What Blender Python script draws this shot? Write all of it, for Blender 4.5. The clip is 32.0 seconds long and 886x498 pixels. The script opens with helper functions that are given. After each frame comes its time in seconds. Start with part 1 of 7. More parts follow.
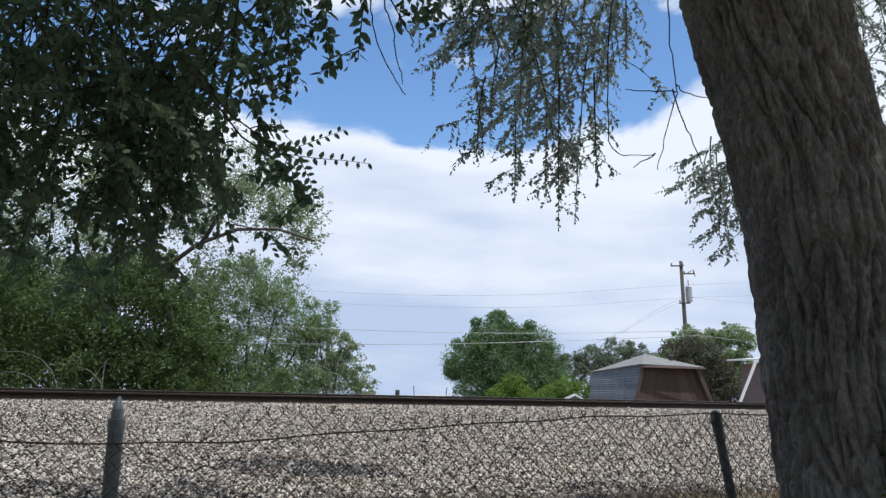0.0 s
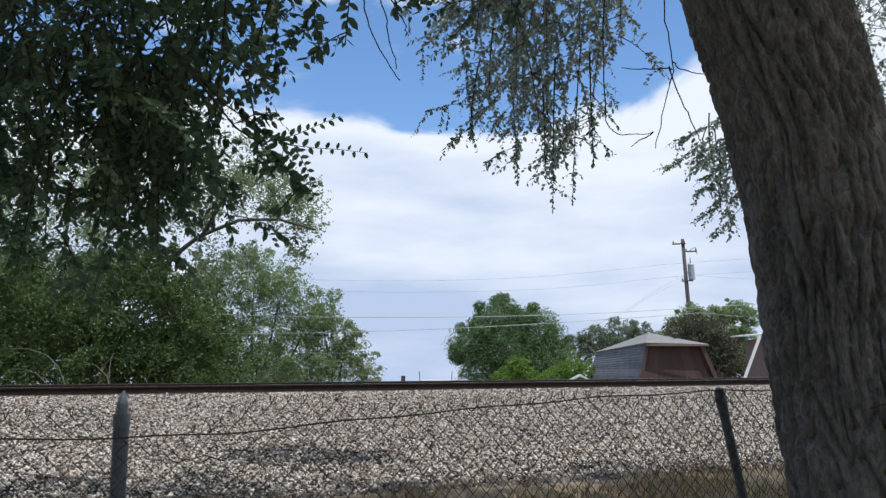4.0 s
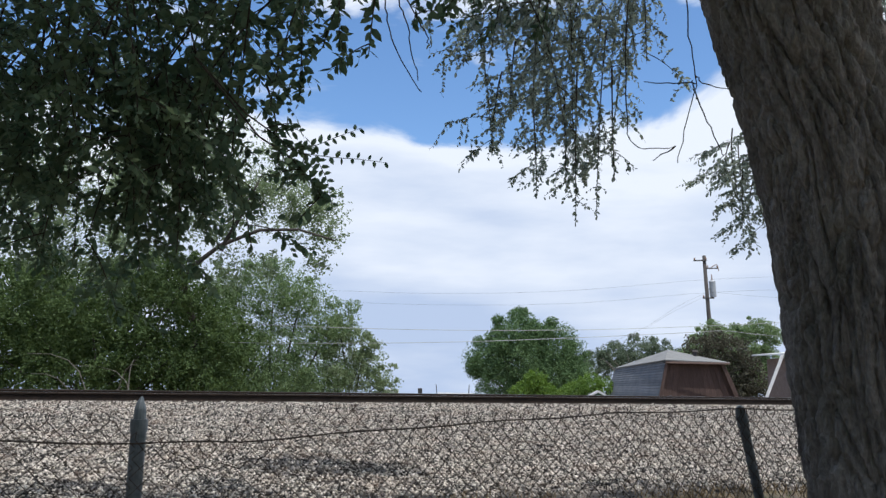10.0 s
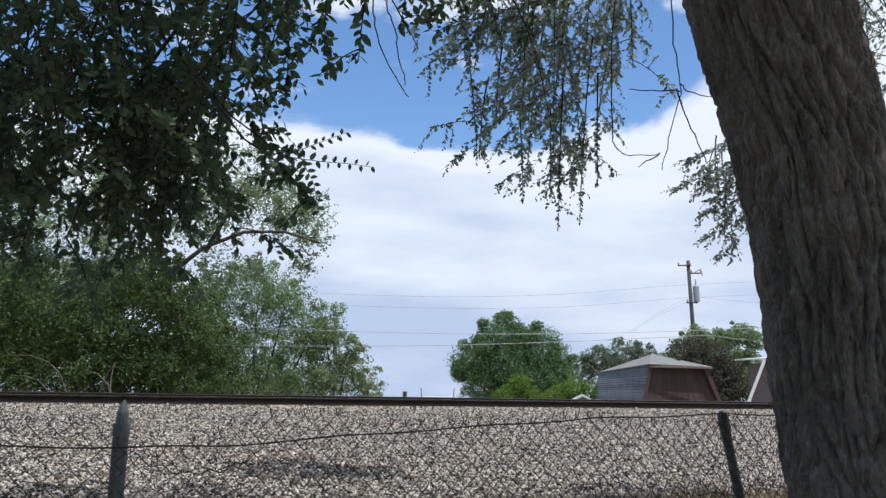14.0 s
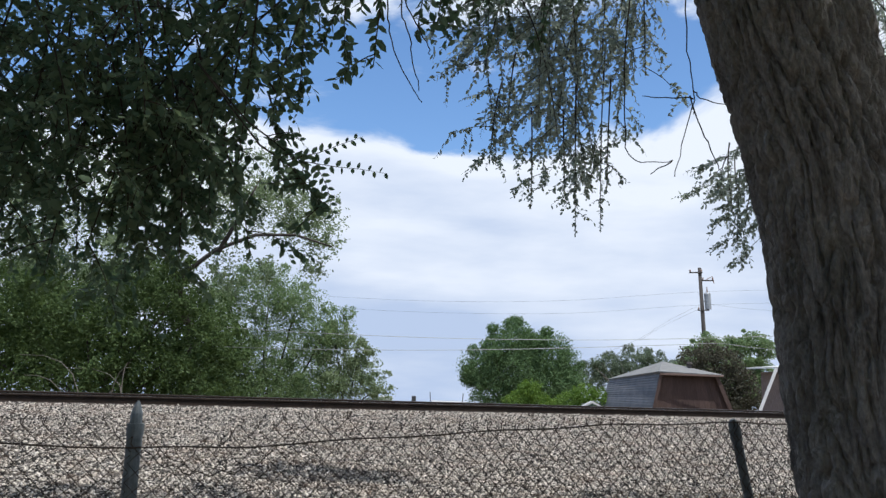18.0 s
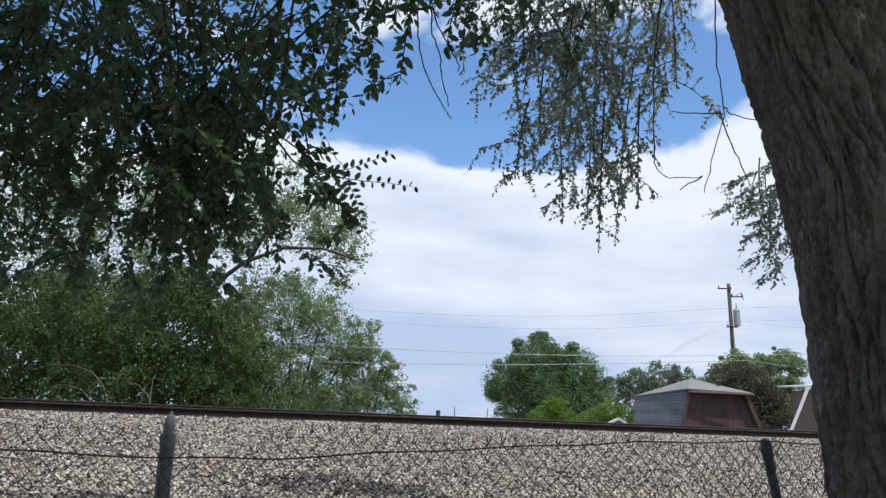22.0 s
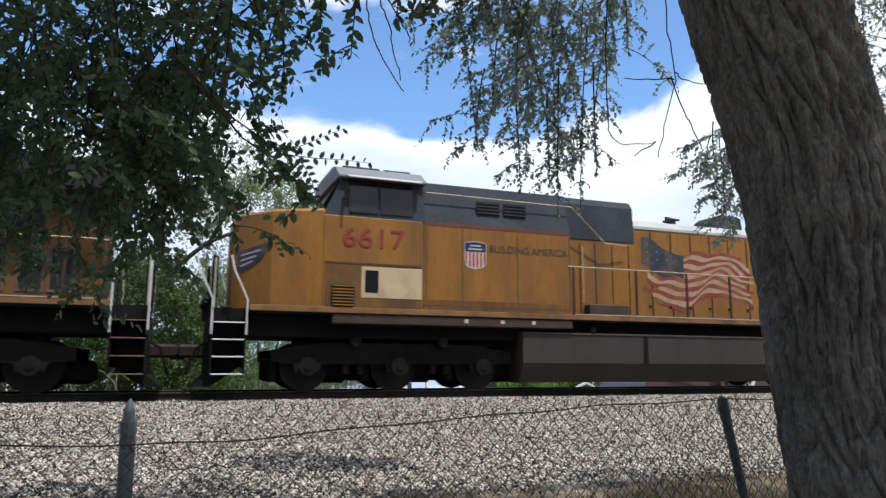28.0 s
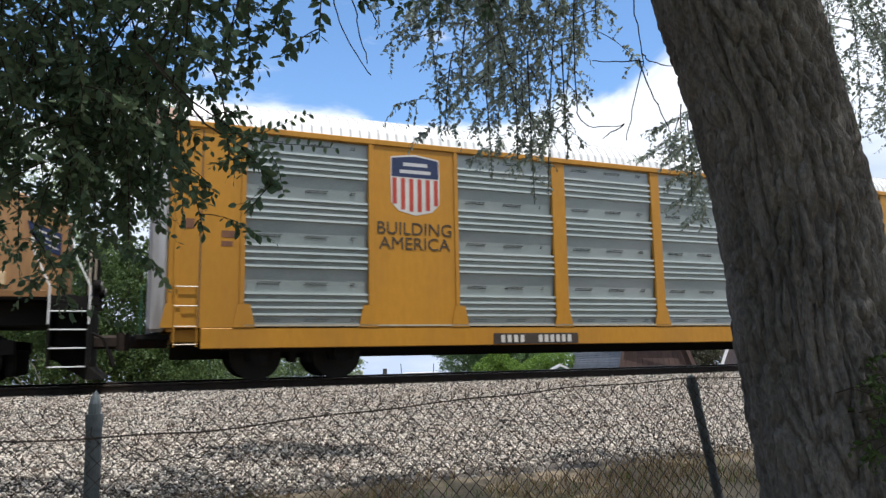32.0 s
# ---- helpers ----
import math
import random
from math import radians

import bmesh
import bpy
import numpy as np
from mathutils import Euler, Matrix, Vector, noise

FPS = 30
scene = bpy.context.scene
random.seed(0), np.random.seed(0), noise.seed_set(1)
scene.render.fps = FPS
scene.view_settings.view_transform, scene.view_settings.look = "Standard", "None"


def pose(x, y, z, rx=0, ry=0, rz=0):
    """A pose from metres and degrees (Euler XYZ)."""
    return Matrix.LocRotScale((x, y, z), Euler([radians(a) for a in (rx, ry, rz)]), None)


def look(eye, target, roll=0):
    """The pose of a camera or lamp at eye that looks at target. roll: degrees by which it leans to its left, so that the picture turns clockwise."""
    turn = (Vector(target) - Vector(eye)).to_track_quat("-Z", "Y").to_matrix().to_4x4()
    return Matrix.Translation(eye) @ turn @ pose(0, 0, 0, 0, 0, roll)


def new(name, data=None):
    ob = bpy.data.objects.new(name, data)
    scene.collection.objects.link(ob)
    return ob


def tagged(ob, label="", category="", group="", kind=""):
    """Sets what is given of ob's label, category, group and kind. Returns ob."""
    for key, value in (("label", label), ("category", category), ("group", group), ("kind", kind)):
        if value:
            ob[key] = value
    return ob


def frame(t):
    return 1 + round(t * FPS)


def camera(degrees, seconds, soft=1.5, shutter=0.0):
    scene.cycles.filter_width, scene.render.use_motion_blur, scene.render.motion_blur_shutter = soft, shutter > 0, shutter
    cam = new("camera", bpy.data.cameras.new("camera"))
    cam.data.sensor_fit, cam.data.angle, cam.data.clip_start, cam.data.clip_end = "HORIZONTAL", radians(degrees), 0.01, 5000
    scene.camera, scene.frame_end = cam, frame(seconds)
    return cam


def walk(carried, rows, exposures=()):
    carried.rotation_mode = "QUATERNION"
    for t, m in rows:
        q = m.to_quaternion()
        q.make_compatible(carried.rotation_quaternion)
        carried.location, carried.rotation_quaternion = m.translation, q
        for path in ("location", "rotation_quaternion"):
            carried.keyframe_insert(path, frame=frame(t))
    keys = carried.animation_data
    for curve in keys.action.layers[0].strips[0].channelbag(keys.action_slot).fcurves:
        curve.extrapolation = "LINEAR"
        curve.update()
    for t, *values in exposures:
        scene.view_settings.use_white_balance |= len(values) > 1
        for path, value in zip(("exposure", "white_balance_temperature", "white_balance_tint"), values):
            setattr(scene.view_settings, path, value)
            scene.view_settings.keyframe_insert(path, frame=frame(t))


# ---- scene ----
cam = camera(63.69, 32.0, soft=1.4, shutter=0.12)
PATH = [
    (0.0, 0.000, -0.001, 1.350, 100.00, -1.75, 0.00),
    (0.5, 0.004, -0.004, 1.352, 99.88, -1.39, 0.32),
    (1.0, 0.003, -0.001, 1.357, 99.55, -0.78, 0.45),
    (1.5, 0.008, 0.004, 1.358, 99.20, -0.65, 0.16),
    (2.0, 0.010, 0.006, 1.354, 99.05, -0.02, 0.46),
    (2.5, 0.011, 0.004, 1.355, 99.00, 0.27, 0.74),
    (3.0, 0.010, 0.005, 1.353, 98.80, 0.15, 0.43),
    (3.5, 0.010, 0.005, 1.353, 98.77, 0.00, 0.32),
    (5.5, 0.011, 0.004, 1.352, 98.99, -0.40, 0.98),
    (6.0, 0.009, 0.003, 1.352, 99.09, -0.45, 1.29),
    (6.5, 0.008, 0.002, 1.350, 99.26, -0.63, 1.63),
    (7.0, 0.013, 0.002, 1.351, 99.47, -0.71, 1.85),
    (7.5, 0.013, -0.001, 1.352, 99.55, -0.76, 1.82),
    (8.0, 0.011, 0.007, 1.348, 99.42, -1.10, 1.63),
    (8.5, 0.004, 0.008, 1.346, 99.54, -1.37, 1.67),
    (9.0, 0.008, 0.019, 1.349, 99.60, -1.38, 1.70),
    (9.5, 0.009, 0.019, 1.348, 99.63, -1.23, 1.71),
    (10.0, 0.012, 0.014, 1.348, 99.80, -1.22, 1.77),
    (10.5, 0.012, 0.010, 1.350, 100.00, -1.15, 1.89),
    (11.0, 0.015, 0.004, 1.351, 100.09, -1.27, 1.85),
    (11.5, 0.014, 0.004, 1.355, 100.07, -1.53, 1.37),
    (12.0, 0.015, 0.003, 1.354, 100.11, -1.59, 0.98),
    (12.5, 0.015, 0.002, 1.354, 100.11, -1.56, 0.68),
    (13.0, 0.015, 0.002, 1.357, 100.13, -1.63, 0.58),
    (13.5, 0.013, 0.003, 1.354, 100.14, -1.46, 0.59),
    (14.0, 0.012, 0.004, 1.354, 100.08, -1.43, 0.58),
    (14.5, 0.012, 0.005, 1.354, 99.97, -1.54, 0.47),
    (16.5, 0.012, 0.002, 1.354, 100.27, -1.96, 0.82),
    (17.0, 0.011, -0.003, 1.357, 100.26, -2.04, 0.88),
    (17.5, 0.008, -0.010, 1.356, 100.39, -2.15, 1.13),
    (18.0, 0.004, -0.010, 1.353, 100.43, -2.13, 1.30),
    (18.5, 0.004, -0.005, 1.355, 100.43, -2.22, 1.34),
    (19.0, 0.010, 0.007, 1.357, 100.44, -2.29, 1.38),
    (19.5, 0.011, 0.006, 1.354, 100.44, -2.23, 1.43),
    (20.0, 0.012, 0.008, 1.352, 100.45, -2.29, 1.47),
    (20.5, 0.013, 0.002, 1.351, 100.66, -2.47, 1.45),
    (21.0, 0.003, -0.011, 1.353, 100.85, -2.69, 1.51),
    (21.5, -0.008, -0.024, 1.354, 101.21, -2.72, 2.36),
    (22.0, -0.012, -0.031, 1.352, 101.47, -2.84, 3.22),
    (22.5, -0.009, -0.032, 1.355, 101.47, -2.89, 3.88),
    (23.0, -0.013, -0.028, 1.357, 101.47, -2.77, 4.53),
    (23.5, -0.011, -0.031, 1.359, 101.80, -2.46, 5.23),
    (24.0, -0.006, -0.043, 1.364, 102.66, -2.11, 5.47),
    (24.5, 0.001, -0.053, 1.368, 103.58, -1.70, 4.77),
    (25.0, -0.000, -0.043, 1.367, 103.29, -1.20, 3.05),
    (25.5, 0.008, -0.027, 1.360, 100.89, -0.45, 2.28),
    (27.5, 0.022, -0.029, 1.362, 99.53, -0.31, 0.98),
    (28.0, 0.026, -0.029, 1.360, 99.33, -0.20, 0.91),
    (28.5, 0.029, -0.026, 1.361, 99.02, 0.02, 0.48),
    (29.0, 0.033, -0.022, 1.357, 98.84, 0.05, -0.01),
    (29.5, 0.034, -0.022, 1.356, 98.72, 0.08, -0.31),
    (30.0, 0.036, -0.020, 1.357, 98.65, 0.21, -0.42),
    (30.5, 0.039, -0.020, 1.362, 98.31, 0.13, -0.34),
    (31.0, 0.038, -0.020, 1.361, 98.12, 0.34, -0.50),
    (31.5, 0.040, -0.018, 1.357, 98.16, 0.51, -0.92),
    (32.0, 0.043, -0.011, 1.360, 98.15, 0.97, -1.06),
]
walk(cam, [(t, pose(x, y, z, rx, ry, rz)) for t, x, y, z, rx, ry, rz in PATH],
     exposures=[(0.0, -0.04, 6100, 10), (23.0, -0.04, 6100, 10), (24.5, 0.0, 6100, 10), (25.5, 0.06, 6100, 10), (28.0, 0.22, 6150, 10), (32.0, 0.28, 6250, 10)])

# ---------------------------------------------------------------- plan
TRACK_TURN = 21.71                      # the railway runs this many degrees off the x axis
DX, DY = math.cos(radians(TRACK_TURN)), math.sin(radians(TRACK_TURN))
RAIL_TOP = 0.82
TRACK_V = 16.33                         # from the eye, square to the track, to its centre line


def tw(u, v, z):
    """World place of a point u along the track, v square to it."""
    return Vector((DX * u - DY * v, DY * u + DX * v, z))


def track_pose(u, v, z, extra=0.0):
    p = tw(u, v, z)
    return pose(p.x, p.y, p.z, 0, 0, TRACK_TURN + extra)


# ---------------------------------------------------------------- sky, sun
SUN_EL, SUN_AZ = radians(71), radians(140)     # azimuth clockwise from +y
world = bpy.data.worlds.new("sky")
scene.world = world
world.use_nodes = True
wn, wl = world.node_tree.nodes, world.node_tree.links
for nd in list(wn):
    wn.remove(nd)


w_out = wn.new("ShaderNodeOutputWorld")
w_bg = wn.new("ShaderNodeBackground")
w_sky = wn.new("ShaderNodeTexSky")
w_sky.sky_type = "NISHITA"
w_sky.sun_disc = False
w_sky.sun_elevation, w_sky.sun_rotation = SUN_EL, SUN_AZ
w_sky.air_density, w_sky.dust_density, w_sky.ozone_density = 1.0, 0.6, 2.0
w_co = wn.new("ShaderNodeTexCoord")
w_map = wn.new("ShaderNodeMapping")
w_map.inputs["Scale"].default_value = (1.0, 1.0, 2.6)
w_map.inputs["Location"].default_value = (0.35, 0.1, 0.02)
w_map.inputs["Rotation"].default_value = (0, 0.18, 0)
wl.new(w_co.outputs["Generated"], w_map.inputs["Vector"])
w_n1 = wn.new("ShaderNodeTexNoise")
w_n1.inputs["Scale"].default_value, w_n1.inputs["Detail"].default_value, w_n1.inputs["Roughness"].default_value = 4.2, 9, 0.56
w_n1.inputs["Distortion"].default_value = 0.5
wl.new(w_map.outputs[0], w_n1.inputs["Vector"])
w_sep = wn.new("ShaderNodeSeparateXYZ")
wl.new(w_co.outputs["Generated"], w_sep.inputs[0])
# cloud bank low down, thinning out upwards, with scattered cloud overhead
w_bank = wn.new("ShaderNodeValToRGB")
for pos, val in ((0.0, 1.05), (0.24, 0.92), (0.30, 0.68), (0.345, 0.42), (0.39, 0.27), (0.45, 0.31), (0.50, 0.46), (0.60, 0.44), (0.75, 0.32), (1.0, 0.22)):
    el = w_bank.color_ramp.elements.new(pos)
    el.color = (val, val, val, 1)
w_bank.color_ramp.elements.remove(w_bank.color_ramp.elements[0])
w_bank.color_ramp.elements.remove(w_bank.color_ramp.elements[-1])
wl.new(w_sep.outputs["Z"], w_bank.inputs[0])
w_add = wn.new("ShaderNodeMath")
w_add.operation = "ADD"
w_n1h = wn.new("ShaderNodeMath")
w_n1h.operation = "MULTIPLY_ADD"
w_n1h.inputs[1].default_value, w_n1h.inputs[2].default_value = 1.6, -0.30
wl.new(w_n1.outputs[0], w_n1h.inputs[0])
wl.new(w_n1h.outputs[0], w_add.inputs[0])
wl.new(w_bank.outputs[0], w_add.inputs[1])
w_mask = wn.new("ShaderNodeMapRange")
w_mask.interpolation_type = "SMOOTHSTEP"
w_mask.inputs["From Min"].default_value, w_mask.inputs["From Max"].default_value = 0.85, 1.13
w_side = wn.new("ShaderNodeMapRange")
w_side.interpolation_type = "SMOOTHSTEP"
w_side.inputs["From Min"].default_value, w_side.inputs["From Max"].default_value, w_side.inputs["To Max"].default_value = 0.22, 0.52, 0.55
wl.new(w_sep.outputs["X"], w_side.inputs["Value"])
w_sum = wn.new("ShaderNodeMath")
w_sum.operation = "ADD"
wl.new(w_add.outputs[0], w_sum.inputs[0])
wl.new(w_side.outputs[0], w_sum.inputs[1])
wl.new(w_sum.outputs[0], w_mask.inputs["Value"])
w_n2 = wn.new("ShaderNodeTexNoise")
w_n2.inputs["Scale"].default_value, w_n2.inputs["Detail"].default_value, w_n2.inputs["Roughness"].default_value = 3.4, 8, 0.52
w_map2 = wn.new("ShaderNodeMapping")
w_map2.inputs["Scale"].default_value = (0.8, 0.8, 3.4)
w_map2.inputs["Location"].default_value = (1.7, 0.6, 0.3)
wl.new(w_co.outputs["Generated"], w_map2.inputs["Vector"])
wl.new(w_map2.outputs[0], w_n2.inputs["Vector"])
w_cr = wn.new("ShaderNodeValToRGB")
w_cr.color_ramp.elements[0].position, w_cr.color_ramp.elements[0].color = 0.50, (4.5, 5.3, 6.8, 1)
w_cr.color_ramp.elements[1].position, w_cr.color_ramp.elements[1].color = 0.84, (7.6, 7.9, 8.4, 1)
w_low = wn.new("ShaderNodeMath")
w_low.operation = "MULTIPLY_ADD"
w_low.inputs[1].default_value = 1.2
wl.new(w_sep.outputs["Z"], w_low.inputs[0])
w_n2h = wn.new("ShaderNodeMath")
w_n2h.operation = "MULTIPLY"
w_n2h.inputs[1].default_value = 0.98
wl.new(w_n2.outputs[0], w_n2h.inputs[0])
wl.new(w_n2h.outputs[0], w_low.inputs[2])
wl.new(w_low.outputs[0], w_cr.inputs[0])
w_mix = wn.new("ShaderNodeMixRGB")
wl.new(w_mask.outputs[0], w_mix.inputs["Fac"])
w_blue = wn.new("ShaderNodeHueSaturation")
w_blue.inputs["Saturation"].default_value, w_blue.inputs["Value"].default_value = 1.12, 1.55
wl.new(w_sky.outputs[0], w_blue.inputs["Color"])
wl.new(w_blue.outputs[0], w_mix.inputs["Color1"])
wl.new(w_cr.outputs[0], w_mix.inputs["Color2"])
wl.new(w_mix.outputs[0], w_bg.inputs["Color"])
w_bg.inputs["Strength"].default_value = 0.12
wl.new(w_bg.outputs[0], w_out.inputs["Surface"])

sun = new("sun", bpy.data.lights.new("sun", "SUN"))
sun.data.energy, sun.data.angle, sun.data.color = 3.95, radians(0.53), (1.0, 0.95, 0.88)
sun_way = Vector((math.sin(SUN_AZ) * math.cos(SUN_EL), math.cos(SUN_AZ) * math.cos(SUN_EL), math.sin(SUN_EL)))
sun.matrix_world = look(sun_way * 100, (0, 0, 0))


# ---------------------------------------------------------------- materials
def base_material(name, rough=0.7, metal=0.0):
    m = bpy.data.materials.new(name)
    m.use_nodes = True
    b = m.node_tree.nodes["Principled BSDF"]
    b.inputs["Roughness"].default_value, b.inputs["Metallic"].default_value = rough, metal
    return m, m.node_tree.nodes, m.node_tree.links, b


def surface(name, c1, c2, scale=4.0, rough=0.7, metal=0.0, bump=0.0, fine=40.0, dirt=None, dirt_amount=0.45, stretch=(1, 1, 1), island=0.0, obj=0.0, spec=0.3):
    """Two colours mixed by coarse and fine noise, dirt in patches, fine relief; may vary piece by piece."""
    m, n, l, b = base_material(name, rough, metal)
    b.inputs["Specular IOR Level"].default_value = spec
    co = n.new("ShaderNodeTexCoord")
    mp = n.new("ShaderNodeMapping")
    mp.inputs["Scale"].default_value = stretch
    l.new(co.outputs["Object"], mp.inputs["Vector"])
    n1 = n.new("ShaderNodeTexNoise")
    n1.inputs["Scale"].default_value, n1.inputs["Detail"].default_value = scale, 6
    n2 = n.new("ShaderNodeTexNoise")
    n2.inputs["Scale"].default_value, n2.inputs["Detail"].default_value = fine, 4
    for q in (n1, n2):
        l.new(mp.outputs[0], q.inputs["Vector"])
    av = n.new("ShaderNodeMath")
    av.operation = "MULTIPLY_ADD"
    av.inputs[1].default_value = 0.5
    l.new(n2.outputs[0], av.inputs[0])
    half = n.new("ShaderNodeMath")
    half.operation = "MULTIPLY"
    half.inputs[1].default_value = 0.5
    l.new(n1.outputs[0], half.inputs[0])
    l.new(half.outputs[0], av.inputs[2])
    value = av.outputs[0]
    if island or obj:
        gi = n.new("ShaderNodeNewGeometry" if island else "ShaderNodeObjectInfo")
        mu = n.new("ShaderNodeMath")
        mu.operation = "MULTIPLY_ADD"
        mu.inputs[1].default_value = island or obj
        l.new(gi.outputs["Random Per Island" if island else "Random"], mu.inputs[0])
        sb = n.new("ShaderNodeMath")
        sb.operation = "SUBTRACT"
        sb.inputs[1].default_value = (island or obj) * 0.5
        l.new(value, mu.inputs[2])
        l.new(mu.outputs[0], sb.inputs[0])
        value = sb.outputs[0]
    cr = n.new("ShaderNodeValToRGB")
    cr.color_ramp.elements[0].position, cr.color_ramp.elements[0].color = 0.32, (*c1, 1)
    cr.color_ramp.elements[1].position, cr.color_ramp.elements[1].color = 0.68, (*c2, 1)
    l.new(value, cr.inputs[0])
    colour = cr.outputs[0]
    if dirt:
        n3 = n.new("ShaderNodeTexNoise")
        n3.inputs["Scale"].default_value, n3.inputs["Detail"].default_value = scale * 0.7 + 0.3, 8
        l.new(mp.outputs[0], n3.inputs["Vector"])
        mr = n.new("ShaderNodeMapRange")
        mr.inputs["From Min"].default_value, mr.inputs["From Max"].default_value = 0.46, 0.72
        mr.inputs["To Max"].default_value = dirt_amount
        l.new(n3.outputs[0], mr.inputs["Value"])
        mx = n.new("ShaderNodeMixRGB")
        l.new(mr.outputs[0], mx.inputs["Fac"])
        l.new(colour, mx.inputs["Color1"])
        mx.inputs["Color2"].default_value = (*dirt, 1)
        colour = mx.outputs[0]
    l.new(colour, b.inputs["Base Color"])
    if bump:
        bp = n.new("ShaderNodeBump")
        bp.inputs["Strength"].default_value, bp.inputs["Distance"].default_value = bump, 0.02
        l.new(n2.outputs[0], bp.inputs["Height"])
        l.new(bp.outputs[0], b.inputs["Normal"])
    return m


def leaf_material(name, c1, c2, through_light=0.35, rough=0.6):
    m, n, l, b = base_material(name, rough)
    b.inputs["Specular IOR Level"].default_value = 0.22
    gi = n.new("ShaderNodeNewGeometry")
    cr = n.new("ShaderNodeValToRGB")
    cr.color_ramp.elements[0].color, cr.color_ramp.elements[1].color = (*c1, 1), (*c2, 1)
    l.new(gi.outputs["Random Per Island"], cr.inputs[0])
    l.new(cr.outputs[0], b.inputs["Base Color"])
    tr = n.new("ShaderNodeBsdfTranslucent")
    hs = n.new("ShaderNodeHueSaturation")
    hs.inputs["Saturation"].default_value, hs.inputs["Value"].default_value, hs.inputs["Hue"].default_value = 1.15, 1.5, 0.485
    l.new(cr.outputs[0], hs.inputs["Color"])
    l.new(hs.outputs[0], tr.inputs["Color"])
    mx = n.new("ShaderNodeMixShader")
    mx.inputs["Fac"].default_value = through_light
    l.new(b.outputs[0], mx.inputs[1])
    l.new(tr.outputs[0], mx.inputs[2])
    l.new(mx.outputs[0], n["Material Output"].inputs["Surface"])
    return m


M_EARTH = surface("dry_earth", (0.10, 0.076, 0.05), (0.24, 0.19, 0.13), 0.8, 0.95, bump=0.5, fine=25, dirt=(0.12, 0.12, 0.05))
M_BED = surface("ballast_bed", (0.045, 0.04, 0.036), (0.16, 0.14, 0.12), 6, 0.95, bump=0.8, fine=30, dirt=(0.11, 0.085, 0.06))
M_STONE = surface("ballast_stone", (0.035, 0.033, 0.031), (0.66, 0.60, 0.52), 3, 0.85, bump=0.3, fine=60, island=1.0, dirt=(0.30, 0.20, 0.14), dirt_amount=0.35)
M_STEEL_RUST = surface("rusty_rail_steel", (0.018, 0.014, 0.012), (0.05, 0.035, 0.027), 5, 0.75, 0.3, bump=0.3)
M_RAILHEAD = surface("polished_rail_head", (0.25, 0.25, 0.26), (0.45, 0.45, 0.46), 5, 0.3, 1.0)
M_TIE = surface("creosoted_timber", (0.045, 0.035, 0.028), (0.14, 0.11, 0.085), 3, 0.9, bump=0.5, stretch=(1, 6, 6), obj=0.3)
M_GALV = surface("weathered_galvanised_steel", (0.10, 0.125, 0.14), (0.22, 0.25, 0.27), 9, 0.55, 0.5, bump=0.15, dirt=(0.07, 0.05, 0.04))
M_WIRE = surface("rusty_fence_wire", (0.035, 0.03, 0.028), (0.11, 0.085, 0.07), 20, 0.7, 0.4)
M_BARK = surface("furrowed_bark", (0.095, 0.088, 0.083), (0.32, 0.296, 0.276), 6, 0.95, bump=0.8, fine=70, stretch=(1, 1, 0.45), dirt=(0.07, 0.078, 0.055), dirt_amount=0.35)
M_BARK_FAR = surface("dark_weathered_bark", (0.035, 0.03, 0.026), (0.10, 0.088, 0.075), 5, 0.95, bump=0.4, fine=30, stretch=(1, 1, 0.4))
M_TWIG = surface("twig_bark", (0.035, 0.028, 0.022), (0.09, 0.075, 0.06), 20, 0.9)
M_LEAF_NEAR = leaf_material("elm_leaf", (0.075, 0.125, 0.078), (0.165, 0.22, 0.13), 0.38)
# Paler copy of the elm leaf; backlight and haze are in its colour.
M_LEAF_HIGH = leaf_material("elm_leaf_small_hazed", (0.17, 0.20, 0.17), (0.34, 0.38, 0.31), 0.55)
# Darker green for the bark shoots, with the trunk's shade mixed in.
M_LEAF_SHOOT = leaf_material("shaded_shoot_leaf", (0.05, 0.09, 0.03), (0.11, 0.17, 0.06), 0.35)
M_LEAF_WILLOW = leaf_material("willow_leaf", (0.14, 0.19, 0.105), (0.26, 0.32, 0.19), 0.35)
M_LEAF_BUSH = leaf_material("bush_leaf", (0.045, 0.078, 0.028), (0.098, 0.145, 0.05), 0.30)
M_LEAF_MID = leaf_material("cottonwood_leaf", (0.125, 0.192, 0.095), (0.225, 0.30, 0.15), 0.36)
M_LEAF_ROUND = leaf_material("maple_leaf", (0.082, 0.145, 0.064), (0.125, 0.195, 0.084), 0.25)
M_LEAF_LIGHT = leaf_material("young_leaf", (0.08, 0.15, 0.03), (0.16, 0.25, 0.06), 0.35)
M_LEAF_GREY = leaf_material("grey_green_leaf", (0.095, 0.13, 0.085), (0.17, 0.21, 0.14), 0.25)
M_GRASS = leaf_material("dry_grass", (0.11, 0.078, 0.04), (0.32, 0.24, 0.125), 0.30, 0.8)
M_GRASS_GREEN = leaf_material("green_grass", (0.05, 0.10, 0.02), (0.13, 0.19, 0.05), 0.30, 0.7)


